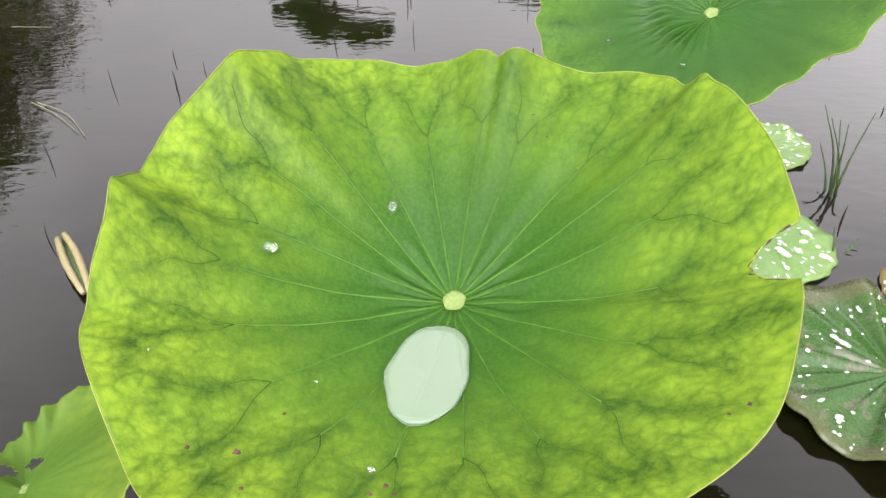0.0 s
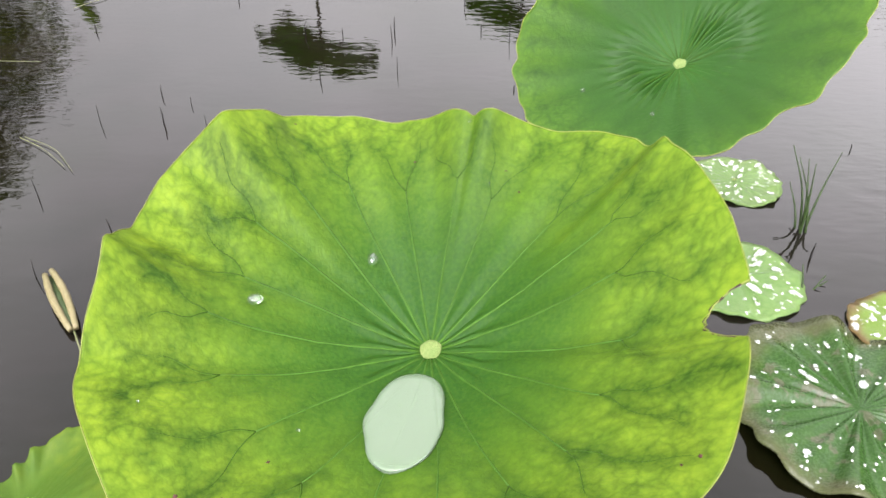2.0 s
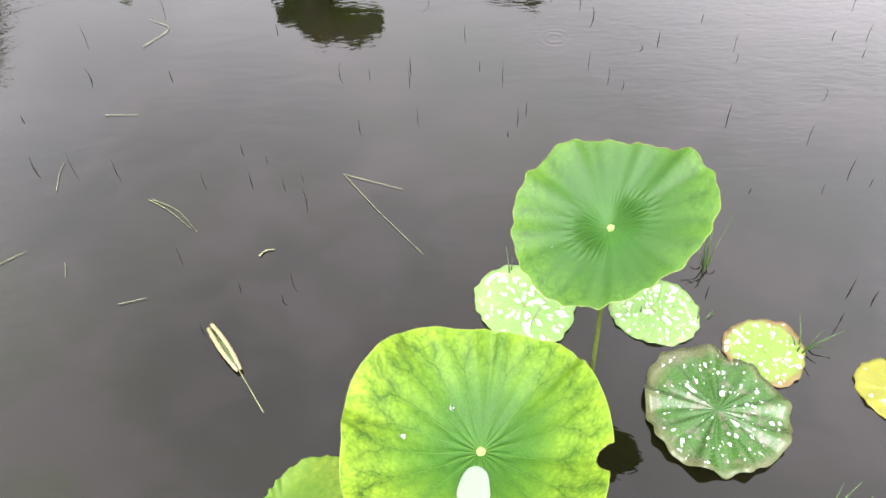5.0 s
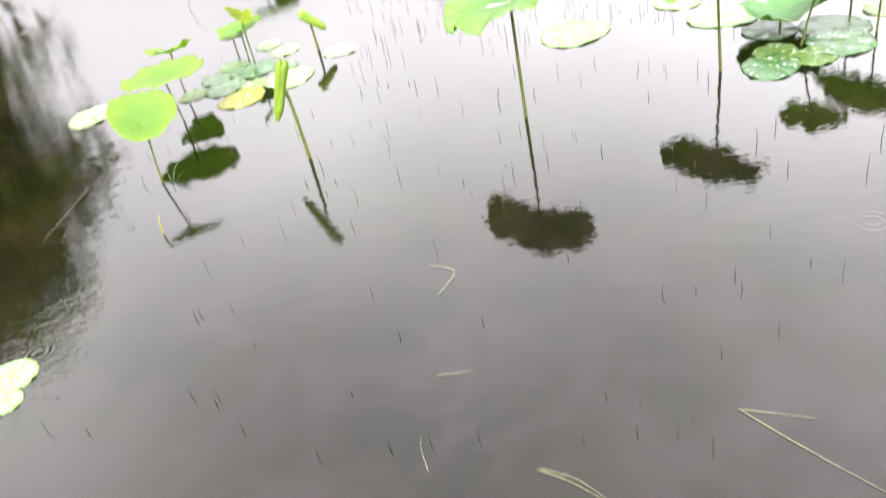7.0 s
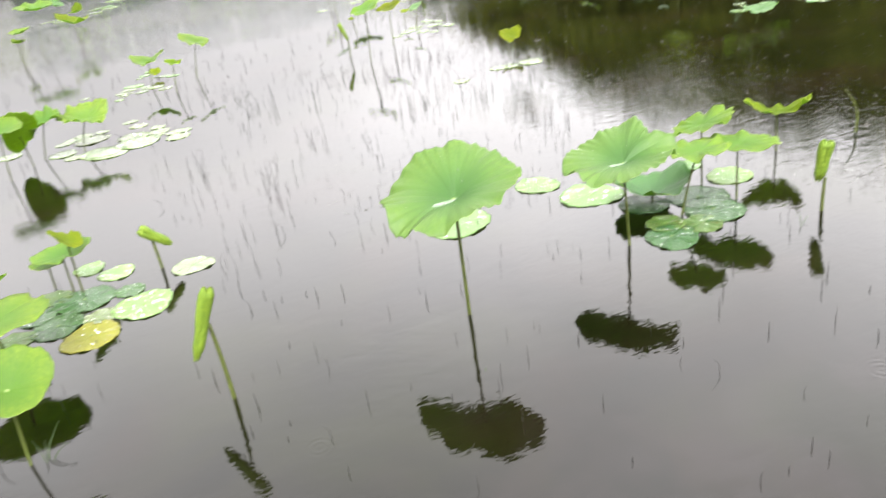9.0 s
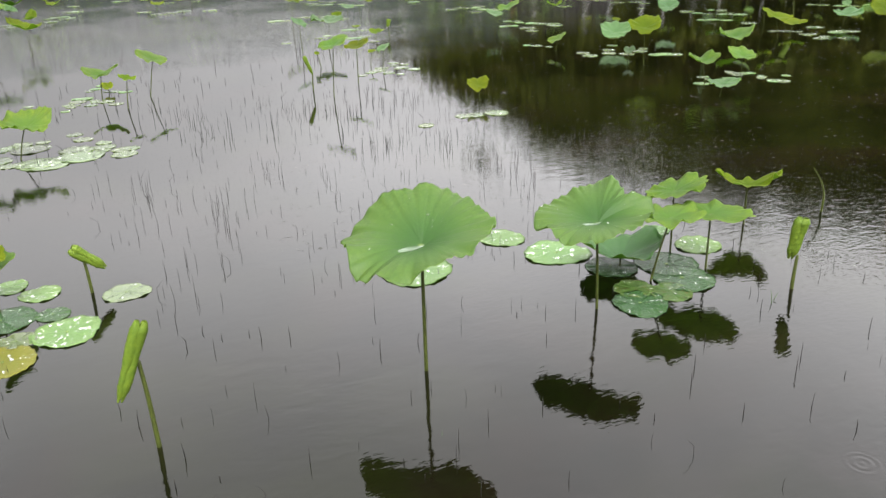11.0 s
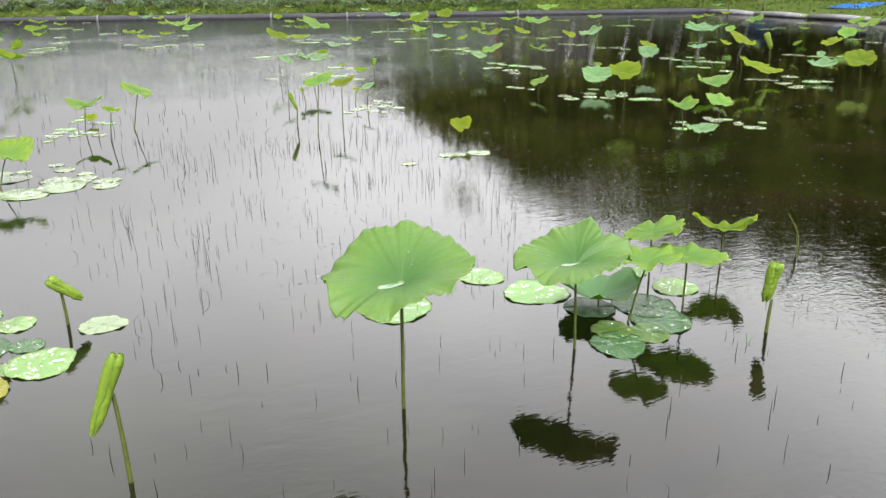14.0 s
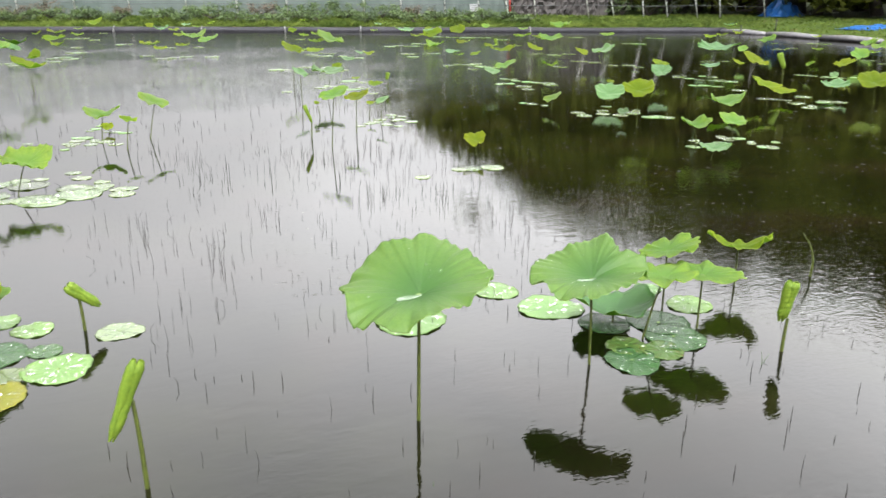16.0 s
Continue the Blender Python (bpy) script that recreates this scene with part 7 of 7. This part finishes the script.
lotus(17.25, 16.51, 0.26, 0.145, base=(17.22, 16.51), slope=(0.04, 0.04), fold=0.22, axis=-36, bowl=0.1, dip=0.08, frill=0.06, waves=5, pleat=0.14, leaf_look="young")
lotus(5.29, 7.79, 0.265, 0.173, base=(5.28, 7.77), slope=(0.01, 0.30), fold=0.22, axis=-64, bowl=0.1, dip=0.08, frill=0.06, waves=4, pleat=0.14, leaf_look="light")
lotus(4.38, 7.14, 0.12, 0.163, base=(4.34, 7.14), slope=(0.12, 0.04), fold=0.22, axis=-31, bowl=0.1, dip=0.08, frill=0.06, waves=6, pleat=0.14, leaf_look="blue")
pad(-0.21, 37.46, 0.163, "fresh")
pad(-1.53, 26.13, 0.158, "dewy")
pad(-1.71, 26.28, 0.099, "fresh")
pad(-1.35, 26.30, 0.142, "fresh")
pad(-1.25, 33.61, 0.227, "fresh")
pad(-1.51, 33.72, 0.189, "fresh")
pad(-0.99, 33.85, 0.141, "fresh")
pad(-0.73, 32.67, 0.182, "fresh")
pad(-1.97, 24.43, 0.171, "dewy")
pad(-2.16, 24.21, 0.131, "fresh")
pad(-1.77, 24.52, 0.137, "dewy")
pad(-1.74, 23.76, 0.119, "fresh")
pad(-1.88, 23.86, 0.076, "fresh")
pad(-1.61, 24.00, 0.105, "dewy")
pad(-2.10, 23.20, 0.182, "fresh")
pad(-1.44, 28.57, 0.192, "fresh")
pad(0.06, 29.69, 0.154, "fresh")
pad(-0.11, 29.52, 0.121, "dewy")
pad(0.23, 29.75, 0.098, "fresh")
pad(0.22, 24.30, 0.200, "fresh")
pad(0.45, 23.20, 0.207, "fresh")
pad(0.83, 23.43, 0.166, "fresh")
pad(1.18, 23.68, 0.169, "dewy")
pad(1.84, 23.40, 0.200, "fresh")
pad(1.27, 27.45, 0.159, "fresh")
pad(2.10, 27.39, 0.161, "fresh")
pad(2.98, 35.79, 0.303, "fresh")
pad(-1.65, 11.97, 0.068, "dewy")
pad(-1.73, 11.84, 0.054, "fresh")
pad(-1.58, 12.20, 0.062, "dewy")
pad(-1.44, 11.63, 0.075, "fresh")
pad(-1.52, 11.68, 0.058, "fresh")
pad(-1.36, 11.51, 0.059, "dewy")
pad(-1.29, 11.51, 0.050, "dewy")
pad(-1.90, 11.14, 0.099, "fresh")
pad(-2.01, 10.97, 0.066, "fresh")
pad(-1.79, 11.31, 0.082, "dewy")
pad(-1.80, 11.29, 0.086, "dewy")
pad(-1.90, 11.35, 0.060, "dewy")
pad(-1.71, 11.12, 0.056, "fresh")
pad(-1.59, 10.95, 0.092, "fresh")
pad(-1.70, 11.02, 0.062, "fresh")
pad(-1.49, 10.74, 0.083, "fresh")
pad(-1.98, 10.83, 0.057, "fresh")
pad(-2.04, 10.60, 0.051, "dewy")
pad(-1.91, 10.92, 0.038, "fresh")
pad(-1.76, 10.83, 0.079, "fresh")
pad(2.59, 19.06, 0.136, "dewy")
pad(2.44, 19.04, 0.109, "dewy")
pad(2.74, 18.99, 0.104, "fresh")
pad(1.68, 14.96, 0.102, "fresh")
pad(6.38, 30.63, 0.192, "fresh")
pad(4.64, 23.29, 0.179, "fresh")
pad(4.68, 22.61, 0.174, "fresh")
pad(4.49, 22.62, 0.128, "fresh")
pad(4.87, 22.52, 0.145, "dewy")
pad(5.18, 23.30, 0.135, "fresh")
pad(5.03, 23.58, 0.097, "fresh")
pad(5.32, 23.44, 0.089, "fresh")
pad(5.26, 22.37, 0.143, "fresh")
pad(5.35, 21.69, 0.128, "fresh")
pad(5.21, 21.87, 0.100, "fresh")
pad(5.49, 21.57, 0.100, "dewy")
pad(3.37, 19.47, 0.141, "fresh")
pad(3.22, 19.46, 0.091, "fresh")
pad(3.52, 19.44, 0.118, "fresh")
pad(3.75, 19.15, 0.118, "fresh")
pad(3.63, 18.99, 0.077, "fresh")
pad(3.88, 19.23, 0.099, "fresh")
pad(3.94, 18.46, 0.144, "fresh")
pad(3.28, 16.16, 0.160, "dewy")
pad(3.51, 15.94, 0.094, "fresh")
pad(3.41, 16.17, 0.069, "dewy")
pad(3.61, 15.71, 0.083, "fresh")
pad(2.72, 15.34, 0.106, "fresh")
pad(2.61, 15.48, 0.079, "dewy")
pad(2.84, 15.24, 0.073, "dewy")
pad(2.43, 15.28, 0.127, "fresh")
pad(2.83, 14.80, 0.104, "dewy")
pad(2.72, 14.73, 0.074, "fresh")
pad(2.94, 14.77, 0.087, "dewy")
pad(3.15, 14.95, 0.128, "fresh")
pad(3.02, 14.16, 0.122, "fresh")
pad(7.99, 25.56, 0.187, "dewy")
pad(8.61, 25.60, 0.219, "fresh")
pad(8.39, 25.89, 0.158, "fresh")
pad(8.84, 25.48, 0.169, "dewy")
pad(9.63, 26.47, 0.218, "fresh")
pad(9.40, 26.57, 0.194, "dewy")
pad(9.85, 26.33, 0.157, "dewy")
pad(7.29, 22.41, 0.215, "fresh")
pad(7.96, 22.36, 0.157, "fresh")
pad(7.80, 22.26, 0.113, "fresh")
pad(8.12, 22.31, 0.140, "dewy")
pad(7.00, 21.41, 0.174, "dewy")
pad(12.23, 30.02, 0.251, "fresh")
pad(11.97, 30.38, 0.223, "dewy")
pad(12.48, 29.88, 0.201, "fresh")
pad(12.79, 29.37, 0.316, "dewy")
pad(6.78, 18.63, 0.155, "fresh")
pad(7.24, 18.60, 0.133, "fresh")
pad(7.11, 18.86, 0.103, "fresh")
pad(7.38, 18.51, 0.109, "dewy")
pad(7.62, 18.79, 0.159, "fresh")
pad(6.91, 17.59, 0.148, "fresh")
pad(2.36, 11.59, 0.083, "fresh")
pad(2.28, 11.37, 0.057, "fresh")
pad(2.45, 11.38, 0.071, "fresh")
pad(2.31, 11.14, 0.093, "fresh")
pad(2.22, 11.07, 0.059, "fresh")
pad(2.41, 10.87, 0.061, "dewy")
pad(1.89, 11.07, 0.091, "fresh")
pad(1.79, 10.97, 0.077, "fresh")
pad(1.98, 11.06, 0.061, "fresh")
pad(1.98, 10.81, 0.094, "fresh")
pad(1.89, 11.02, 0.072, "fresh")
pad(2.08, 10.63, 0.058, "fresh")
pad(1.61, 10.83, 0.069, "fresh")
pad(2.38, 10.89, 0.095, "fresh")
pad(2.06, 11.26, 0.097, "fresh")
pad(13.43, 29.13, 0.187, "dewy")
pad(13.24, 29.26, 0.154, "fresh")
pad(13.61, 29.10, 0.154, "dewy")
pad(13.59, 27.82, 0.307, "fresh")
pad(12.28, 24.74, 0.255, "fresh")
pad(7.42, 18.18, 0.131, "fresh")
pad(7.29, 18.03, 0.118, "dewy")
pad(7.55, 17.89, 0.111, "fresh")
pad(7.41, 17.69, 0.121, "fresh")
pad(7.29, 17.86, 0.076, "dewy")
pad(7.53, 17.57, 0.077, "dewy")
pad(9.15, 17.25, 0.182, "fresh")
pad(6.53, 15.15, 0.098, "fresh")
pad(6.44, 15.32, 0.084, "dewy")
pad(6.63, 15.21, 0.075, "fresh")
pad(5.98, 14.59, 0.125, "fresh")
pad(5.86, 14.49, 0.078, "dewy")
pad(6.10, 14.49, 0.109, "dewy")
pad(6.60, 14.64, 0.128, "dewy")
pad(6.48, 14.90, 0.092, "dewy")
pad(6.72, 14.53, 0.111, "fresh")
pad(6.79, 14.33, 0.126, "fresh")
pad(6.67, 14.44, 0.088, "dewy")
pad(6.91, 14.29, 0.110, "fresh")
pad(6.75, 14.02, 0.146, "fresh")
pad(6.11, 13.99, 0.155, "fresh")
pad(5.94, 13.56, 0.118, "fresh")
pad(4.94, 11.79, 0.092, "fresh")
pad(4.85, 11.94, 0.067, "dewy")
pad(5.03, 11.55, 0.062, "fresh")
pad(10.62, 18.41, 0.167, "fresh")
pad(10.47, 18.54, 0.107, "fresh")
pad(10.77, 18.07, 0.128, "dewy")
pad(10.72, 17.99, 0.180, "fresh")
pad(10.64, 17.11, 0.173, "fresh")
pad(11.02, 16.94, 0.173, "fresh")
pad(10.94, 16.46, 0.127, "fresh")
pad(10.09, 15.57, 0.093, "fresh")
pad(5.07, 10.68, 0.104, "fresh")
pad(4.99, 10.40, 0.119, "fresh")
pad(5.35, 10.42, 0.112, "fresh")
pad(5.88, 11.05, 0.083, "dewy")
pad(5.55, 10.71, 0.097, "fresh")
pad(5.51, 10.21, 0.111, "fresh")
pad(5.82, 10.32, 0.122, "fresh")
pad(6.03, 10.49, 0.071, "fresh")
pad(5.89, 9.85, 0.130, "dewy")
pad(5.77, 9.87, 0.111, "dewy")
pad(6.00, 9.75, 0.114, "fresh")
pad(10.33, 14.32, 0.164, "fresh")
pad(10.19, 13.86, 0.108, "dewy")
pad(10.11, 14.18, 0.072, "fresh")
pad(10.28, 13.70, 0.068, "fresh")
pad(10.22, 13.60, 0.109, "fresh")
pad(9.38, 12.81, 0.125, "dewy")
pad(5.02, 8.14, 0.059, "fresh")
pad(4.97, 8.00, 0.039, "fresh")
pad(5.07, 8.14, 0.044, "dewy")
pad(4.72, 7.82, 0.089, "dewy")
pad(11.15, 20.54, 0.233, "fresh")
pad(11.79, 20.74, 0.204, "fresh")
pad(10.92, 21.11, 0.186, "fresh")
pad(17.24, 28.10, 0.192, "dewy")
pad(17.06, 28.22, 0.133, "fresh")
pad(17.42, 28.08, 0.133, "fresh")
pad(16.82, 23.93, 0.204, "dewy")
pad(16.64, 24.17, 0.153, "fresh")
pad(17.00, 23.72, 0.158, "dewy")
pad(20.11, 26.55, 0.256, "fresh")
pad(19.89, 26.80, 0.170, "dewy")
pad(20.33, 26.56, 0.209, "fresh")
pad(13.73, 17.07, 0.169, "fresh")
pad(14.30, 17.02, 0.156, "fresh")
pad(10.49, 13.35, 0.159, "fresh")
pad(10.36, 13.34, 0.110, "dewy")
pad(10.62, 13.06, 0.120, "dewy")
pad(9.54, 12.74, 0.138, "dewy")
pad(9.43, 12.75, 0.096, "fresh")
pad(9.65, 12.48, 0.111, "dewy")
pad(10.92, 13.93, 0.111, "fresh")
pad(10.83, 14.15, 0.086, "dewy")
pad(11.00, 14.00, 0.069, "fresh")
pad(10.57, 13.07, 0.155, "fresh")
pad(13.24, 13.29, 0.128, "fresh")
pad(13.15, 13.53, 0.116, "fresh")
pad(13.33, 12.99, 0.081, "dewy")
pad(13.34, 12.84, 0.147, "dewy")
pad(13.24, 12.93, 0.107, "fresh")
pad(13.44, 12.68, 0.108, "fresh")
pad(13.82, 12.62, 0.114, "dewy")
pad(19.59, 19.91, 0.220, "fresh")
pad(19.43, 19.91, 0.162, "fresh")
pad(19.76, 19.86, 0.182, "fresh")
pad(20.47, 20.15, 0.214, "fresh")
pad(22.18, 22.51, 0.236, "fresh")
pad(18.31, 15.70, 0.186, "fresh")
pad(18.18, 16.02, 0.124, "fresh")
pad(18.43, 15.60, 0.142, "fresh")
pad(17.80, 14.72, 0.199, "fresh")
pad(17.98, 14.26, 0.181, "dewy")
pad(9.00, 10.76, 0.080, "fresh")
pad(9.17, 10.60, 0.121, "fresh")
pad(9.08, 10.76, 0.082, "fresh")
pad(9.26, 10.46, 0.084, "fresh")
pad(9.92, 10.68, 0.144, "fresh")
pad(9.08, 10.15, 0.101, "fresh")
pad(9.01, 10.05, 0.074, "fresh")
pad(9.16, 10.09, 0.089, "fresh")
pad(9.68, 10.03, 0.135, "fresh")
pad(9.59, 10.02, 0.112, "dewy")
pad(9.78, 10.11, 0.100, "fresh")
pad(9.06, 9.77, 0.083, "fresh")
pad(9.00, 9.72, 0.058, "fresh")
pad(9.12, 9.48, 0.066, "fresh")
pad(9.90, 9.92, 0.118, "fresh")
pad(8.84, 9.65, 0.121, "fresh")
pad(9.59, 11.87, 0.141, "fresh")
pad(5.51, 8.13, 0.076, "fresh")
pad(5.45, 7.99, 0.066, "fresh")
pad(5.57, 8.02, 0.063, "fresh")
pad(5.61, 8.03, 0.076, "dewy")
pad(5.55, 8.23, 0.058, "fresh")
pad(5.67, 8.01, 0.067, "dewy")
pad(5.21, 7.88, 0.091, "dewy")
pad(5.58, 7.74, 0.062, "fresh")
pad(5.53, 7.69, 0.045, "fresh")
pad(5.62, 7.78, 0.040, "dewy")
pad(5.54, 7.51, 0.080, "fresh")
pad(5.48, 7.47, 0.065, "dewy")
pad(5.60, 7.46, 0.068, "fresh")
pad(5.88, 7.64, 0.057, "dewy")
pad(5.58, 7.41, 0.082, "fresh")
pad(7.80, 7.06, 0.089, "fresh")
pad(7.75, 7.06, 0.071, "fresh")
pad(7.85, 7.00, 0.077, "fresh")
pad(23.56, 21.59, 0.294, "fresh")
pad(23.35, 21.71, 0.213, "fresh")
pad(23.77, 21.58, 0.262, "fresh")

# rolled leaves
rolled_leaf((1.193, 3.349, 0.385), (1.172, 3.375, 0.162), (1.193, 3.350, 0.178), (1.189, 3.354), 0.029)
rolled_leaf((-1.849, 3.508, 0.519), (-1.970, 3.512, 0.222), (-1.883, 3.509, 0.361), (-1.871, 3.509), 0.024)
rolled_leaf((-2.083, 5.122, 0.268), (-1.933, 5.125, 0.128), (-2.034, 5.123, 0.213), (-2.024, 5.123), 0.027)
rolled_leaf((0.656, 10.181, 0.418), (0.738, 10.157, 0.196), (0.738, 10.157, 0.203), (0.729, 10.160), 0.021)
rolled_leaf((10.442, 11.791, 0.674), (10.519, 11.702, 0.383), (10.505, 11.719, 0.404), (10.527, 11.693), 0.049)
rolled_leaf((3.524, 14.585, 0.311), (3.492, 14.598, 0.167), (3.512, 14.590, 0.187), (3.519, 14.587), 0.032)
rolled_leaf((9.646, 21.443, 0.452), (9.709, 21.407, 0.227), (9.680, 21.424, 0.259), (9.686, 21.420), 0.042)

# twigs on the water
floating_twig([(-0.397, 1.506, 0.004), (-0.277, 1.344, 0.004), (-0.142, 1.176, 0.004)], 0.0022)
floating_twig([(-0.397, 1.506, 0.004), (-0.214, 1.437, 0.004)], 0.0022)
floating_twig([(-0.954, 1.401, 0.004), (-0.864, 1.351, 0.004), (-0.784, 1.262, 0.004)], 0.0022)
floating_twig([(-0.590, 1.172, 0.004), (-0.577, 1.191, 0.004), (-0.552, 1.197, 0.004)], 0.006)
floating_twig([(-1.258, 1.441, 0.004), (-1.279, 1.526, 0.004), (-1.281, 1.572, 0.004)], 0.0022)
floating_twig([(-1.124, 1.148, 0.004), (-1.103, 1.096, 0.004)], 0.0022)
floating_twig([(-1.231, 1.811, 0.004), (-1.121, 1.811, 0.004)], 0.0022)
floating_twig([(-1.224, 2.223, 0.004), (-1.161, 2.343, 0.004), (-1.235, 2.402, 0.004)], 0.0022)
floating_twig([(-0.928, 1.003, 0.004), (-0.859, 1.024, 0.004)], 0.0022)
floating_twig([(-0.964, 1.399, 0.004), (-0.889, 1.351, 0.004), (-0.807, 1.278, 0.004)], 0.0022)
floating_twig([(-2.038, 1.053, 0.004), (-2.000, 1.073, 0.004), (-1.914, 1.088, 0.004)], 0.0026)
floating_twig([(-1.914, 1.088, 0.004), (-1.869, 1.104, 0.004), (-1.775, 1.167, 0.004), (-1.680, 1.226, 0.004)], 0.004)
floating_twig([(-1.680, 1.226, 0.004), (-1.604, 1.286, 0.004), (-1.525, 1.354, 0.004)], 0.0044)
floating_twig([(-1.680, 1.226, 0.004), (-1.643, 1.275, 0.004), (-1.596, 1.324, 0.004)], 0.0036)
floating_twig([(-1.646, 1.228, 0.004), (-1.583, 1.243, 0.004), (-1.522, 1.262, 0.004)], 0.0026)
floating_twig([(-1.869, 1.104, 0.004), (-1.900, 1.124, 0.004)], 0.003)
floating_twig([(-1.869, 1.104, 0.004), (-1.835, 1.042, 0.004)], 0.003)
floating_twig([(-1.869, 1.104, 0.004), (-1.884, 1.069, 0.004)], 0.0028)
floating_twig([(-1.332, 0.530, 0.004), (-1.308, 0.564, 0.004), (-1.279, 0.584, 0.004), (-1.243, 0.601, 0.004)], 0.0036)
floating_twig([(-1.381, 0.832, 0.004), (-1.321, 0.797, 0.004)], 0.003)
floating_twig([(-1.356, 0.672, 0.004), (-1.308, 0.645, 0.004)], 0.003)
floating_twig([(-1.376, 0.835, 0.004), (-1.307, 0.788, 0.004)], 0.0022)
floating_twig([(-0.191, 0.865, 0.004), (-0.120, 0.828, 0.004)], 0.0022)
floating_twig([(-1.214, 2.237, 0.004), (-1.161, 2.348, 0.004), (-1.260, 2.418, 0.004)], 0.0022)
floating_twig([(-3.110, 2.065, 0.004), (-2.940, 2.079, 0.004), (-2.858, 2.051, 0.004)], 0.0022)
floating_twig([(-3.091, 2.041, 0.004), (-2.929, 2.076, 0.004)], 0.0022)
floating_twig([(-3.017, 2.035, 0.004), (-2.934, 2.059, 0.004), (-2.851, 2.047, 0.004)], 0.0022)
floating_twig([(-3.200, 2.091, 0.004), (-3.091, 2.093, 0.004), (-2.985, 2.105, 0.004)], 0.0022)
floating_twig([(-3.105, 3.612, 0.004), (-3.126, 3.357, 0.004), (-3.146, 3.138, 0.004)], 0.0022)
floating_twig([(-1.328, 1.128, 0.004), (-1.250, 1.192, 0.004)], 0.0022)
floating_twig([(0.135, 0.939, 0.004), (0.165, 0.998, 0.004)], 0.0022)
floating_twig([(0.135, 0.939, 0.004), (0.178, 1.011, 0.004)], 0.0022)

# ---- dead stalks in the water ----
rnd = random.Random(77)


def stalk(x, y, hgt, r):
    a, b = rnd.gauss(0, 0.08), rnd.gauss(0, 0.08)
    kink = rnd.choice((0, 0, 0, 0, 0, rnd.gauss(0, 0.3)))
    return tube([(x, y, -0.03), (x + a * hgt * 0.5, y + b * hgt * 0.5, hgt * 0.5), (x + a * hgt + kink * hgt, y + b * hgt, hgt)], [r, r * 0.8, r * 0.35], 5)


pieces = []
for _ in range(520):
    x, y = rnd.gauss(0.1, 1.5), 4.6 + 5.6 * rnd.random() ** 1.1
    pieces.append(stalk(x + 0.25 * (y - 6), y, rnd.uniform(0.015, 0.095), 0.0014))
for _ in range(420):
    d, az = rnd.uniform(7, 22), radians(rnd.uniform(-12, 22))
    pieces.append(stalk(-1.9 + d * math.sin(az), 0.85 + d * math.cos(az), rnd.uniform(0.03, 0.15), 0.0028))
for _ in range(40):
    cx, cy = rnd.uniform(-1.8, 2.2), rnd.uniform(5.0, 9.5)
    for _ in range(rnd.randrange(4, 11)):
        pieces.append(stalk(cx + rnd.gauss(0, 0.09), cy + rnd.gauss(0, 0.16), rnd.uniform(0.05, 0.14), 0.0015))
tagged(new("reed_stubble", mesh_of("reed_stubble", *joined(pieces), [REED])), "thin dark dead reed stalks standing thickly in the water", "reeds", kind="stuff")
pieces = []
for _ in range(270):
    x, y = rnd.uniform(-3.0, 2.4), rnd.uniform(0.9, 4.6)
    pieces.append(stalk(x, y, rnd.uniform(0.012, 0.055) * (1.4 if y > 2.5 else 1), rnd.choice((0.0012, 0.0016, 0.0021))))
tagged(new("reed_stubble", mesh_of("reed_stubble", *joined(pieces), [REED])), "short scattered dead reed tips in open water", "reeds", kind="stuff")

# pale flecks added on the water as painted glints of rain ripples
verts, faces = [], []
for _ in range(4200):
    d, az = 4.4 + 18 * rnd.random() ** 1.9, radians(rnd.uniform(12, 66))
    x, y, r = -1.9 + d * math.sin(az), 0.85 + d * math.cos(az), rnd.choice((0.0005, 0.0007, 0.0010, 0.0016)) * (1 + d / 9)
    n, long = len(verts), rnd.uniform(2.5, 7.0)
    for k in range(6):
        u, w = r * long * math.cos(k * 1.047), r * math.sin(k * 1.047)
        verts.append((x + u * math.cos(az) + w * math.sin(az), y - u * math.sin(az) + w * math.cos(az), 0.001))
    verts.append((x, y, 0.001 + r * 0.6))
    faces += [(n + k, n + (k + 1) % 6, n + 6) for k in range(6)]
tagged(new("froth_specks", mesh_of("froth_specks", verts, faces, [RIPPLE_GLINT])), "tiny pale flecks painted as glints of rain ripples on dark water", "bubbles", kind="stuff")
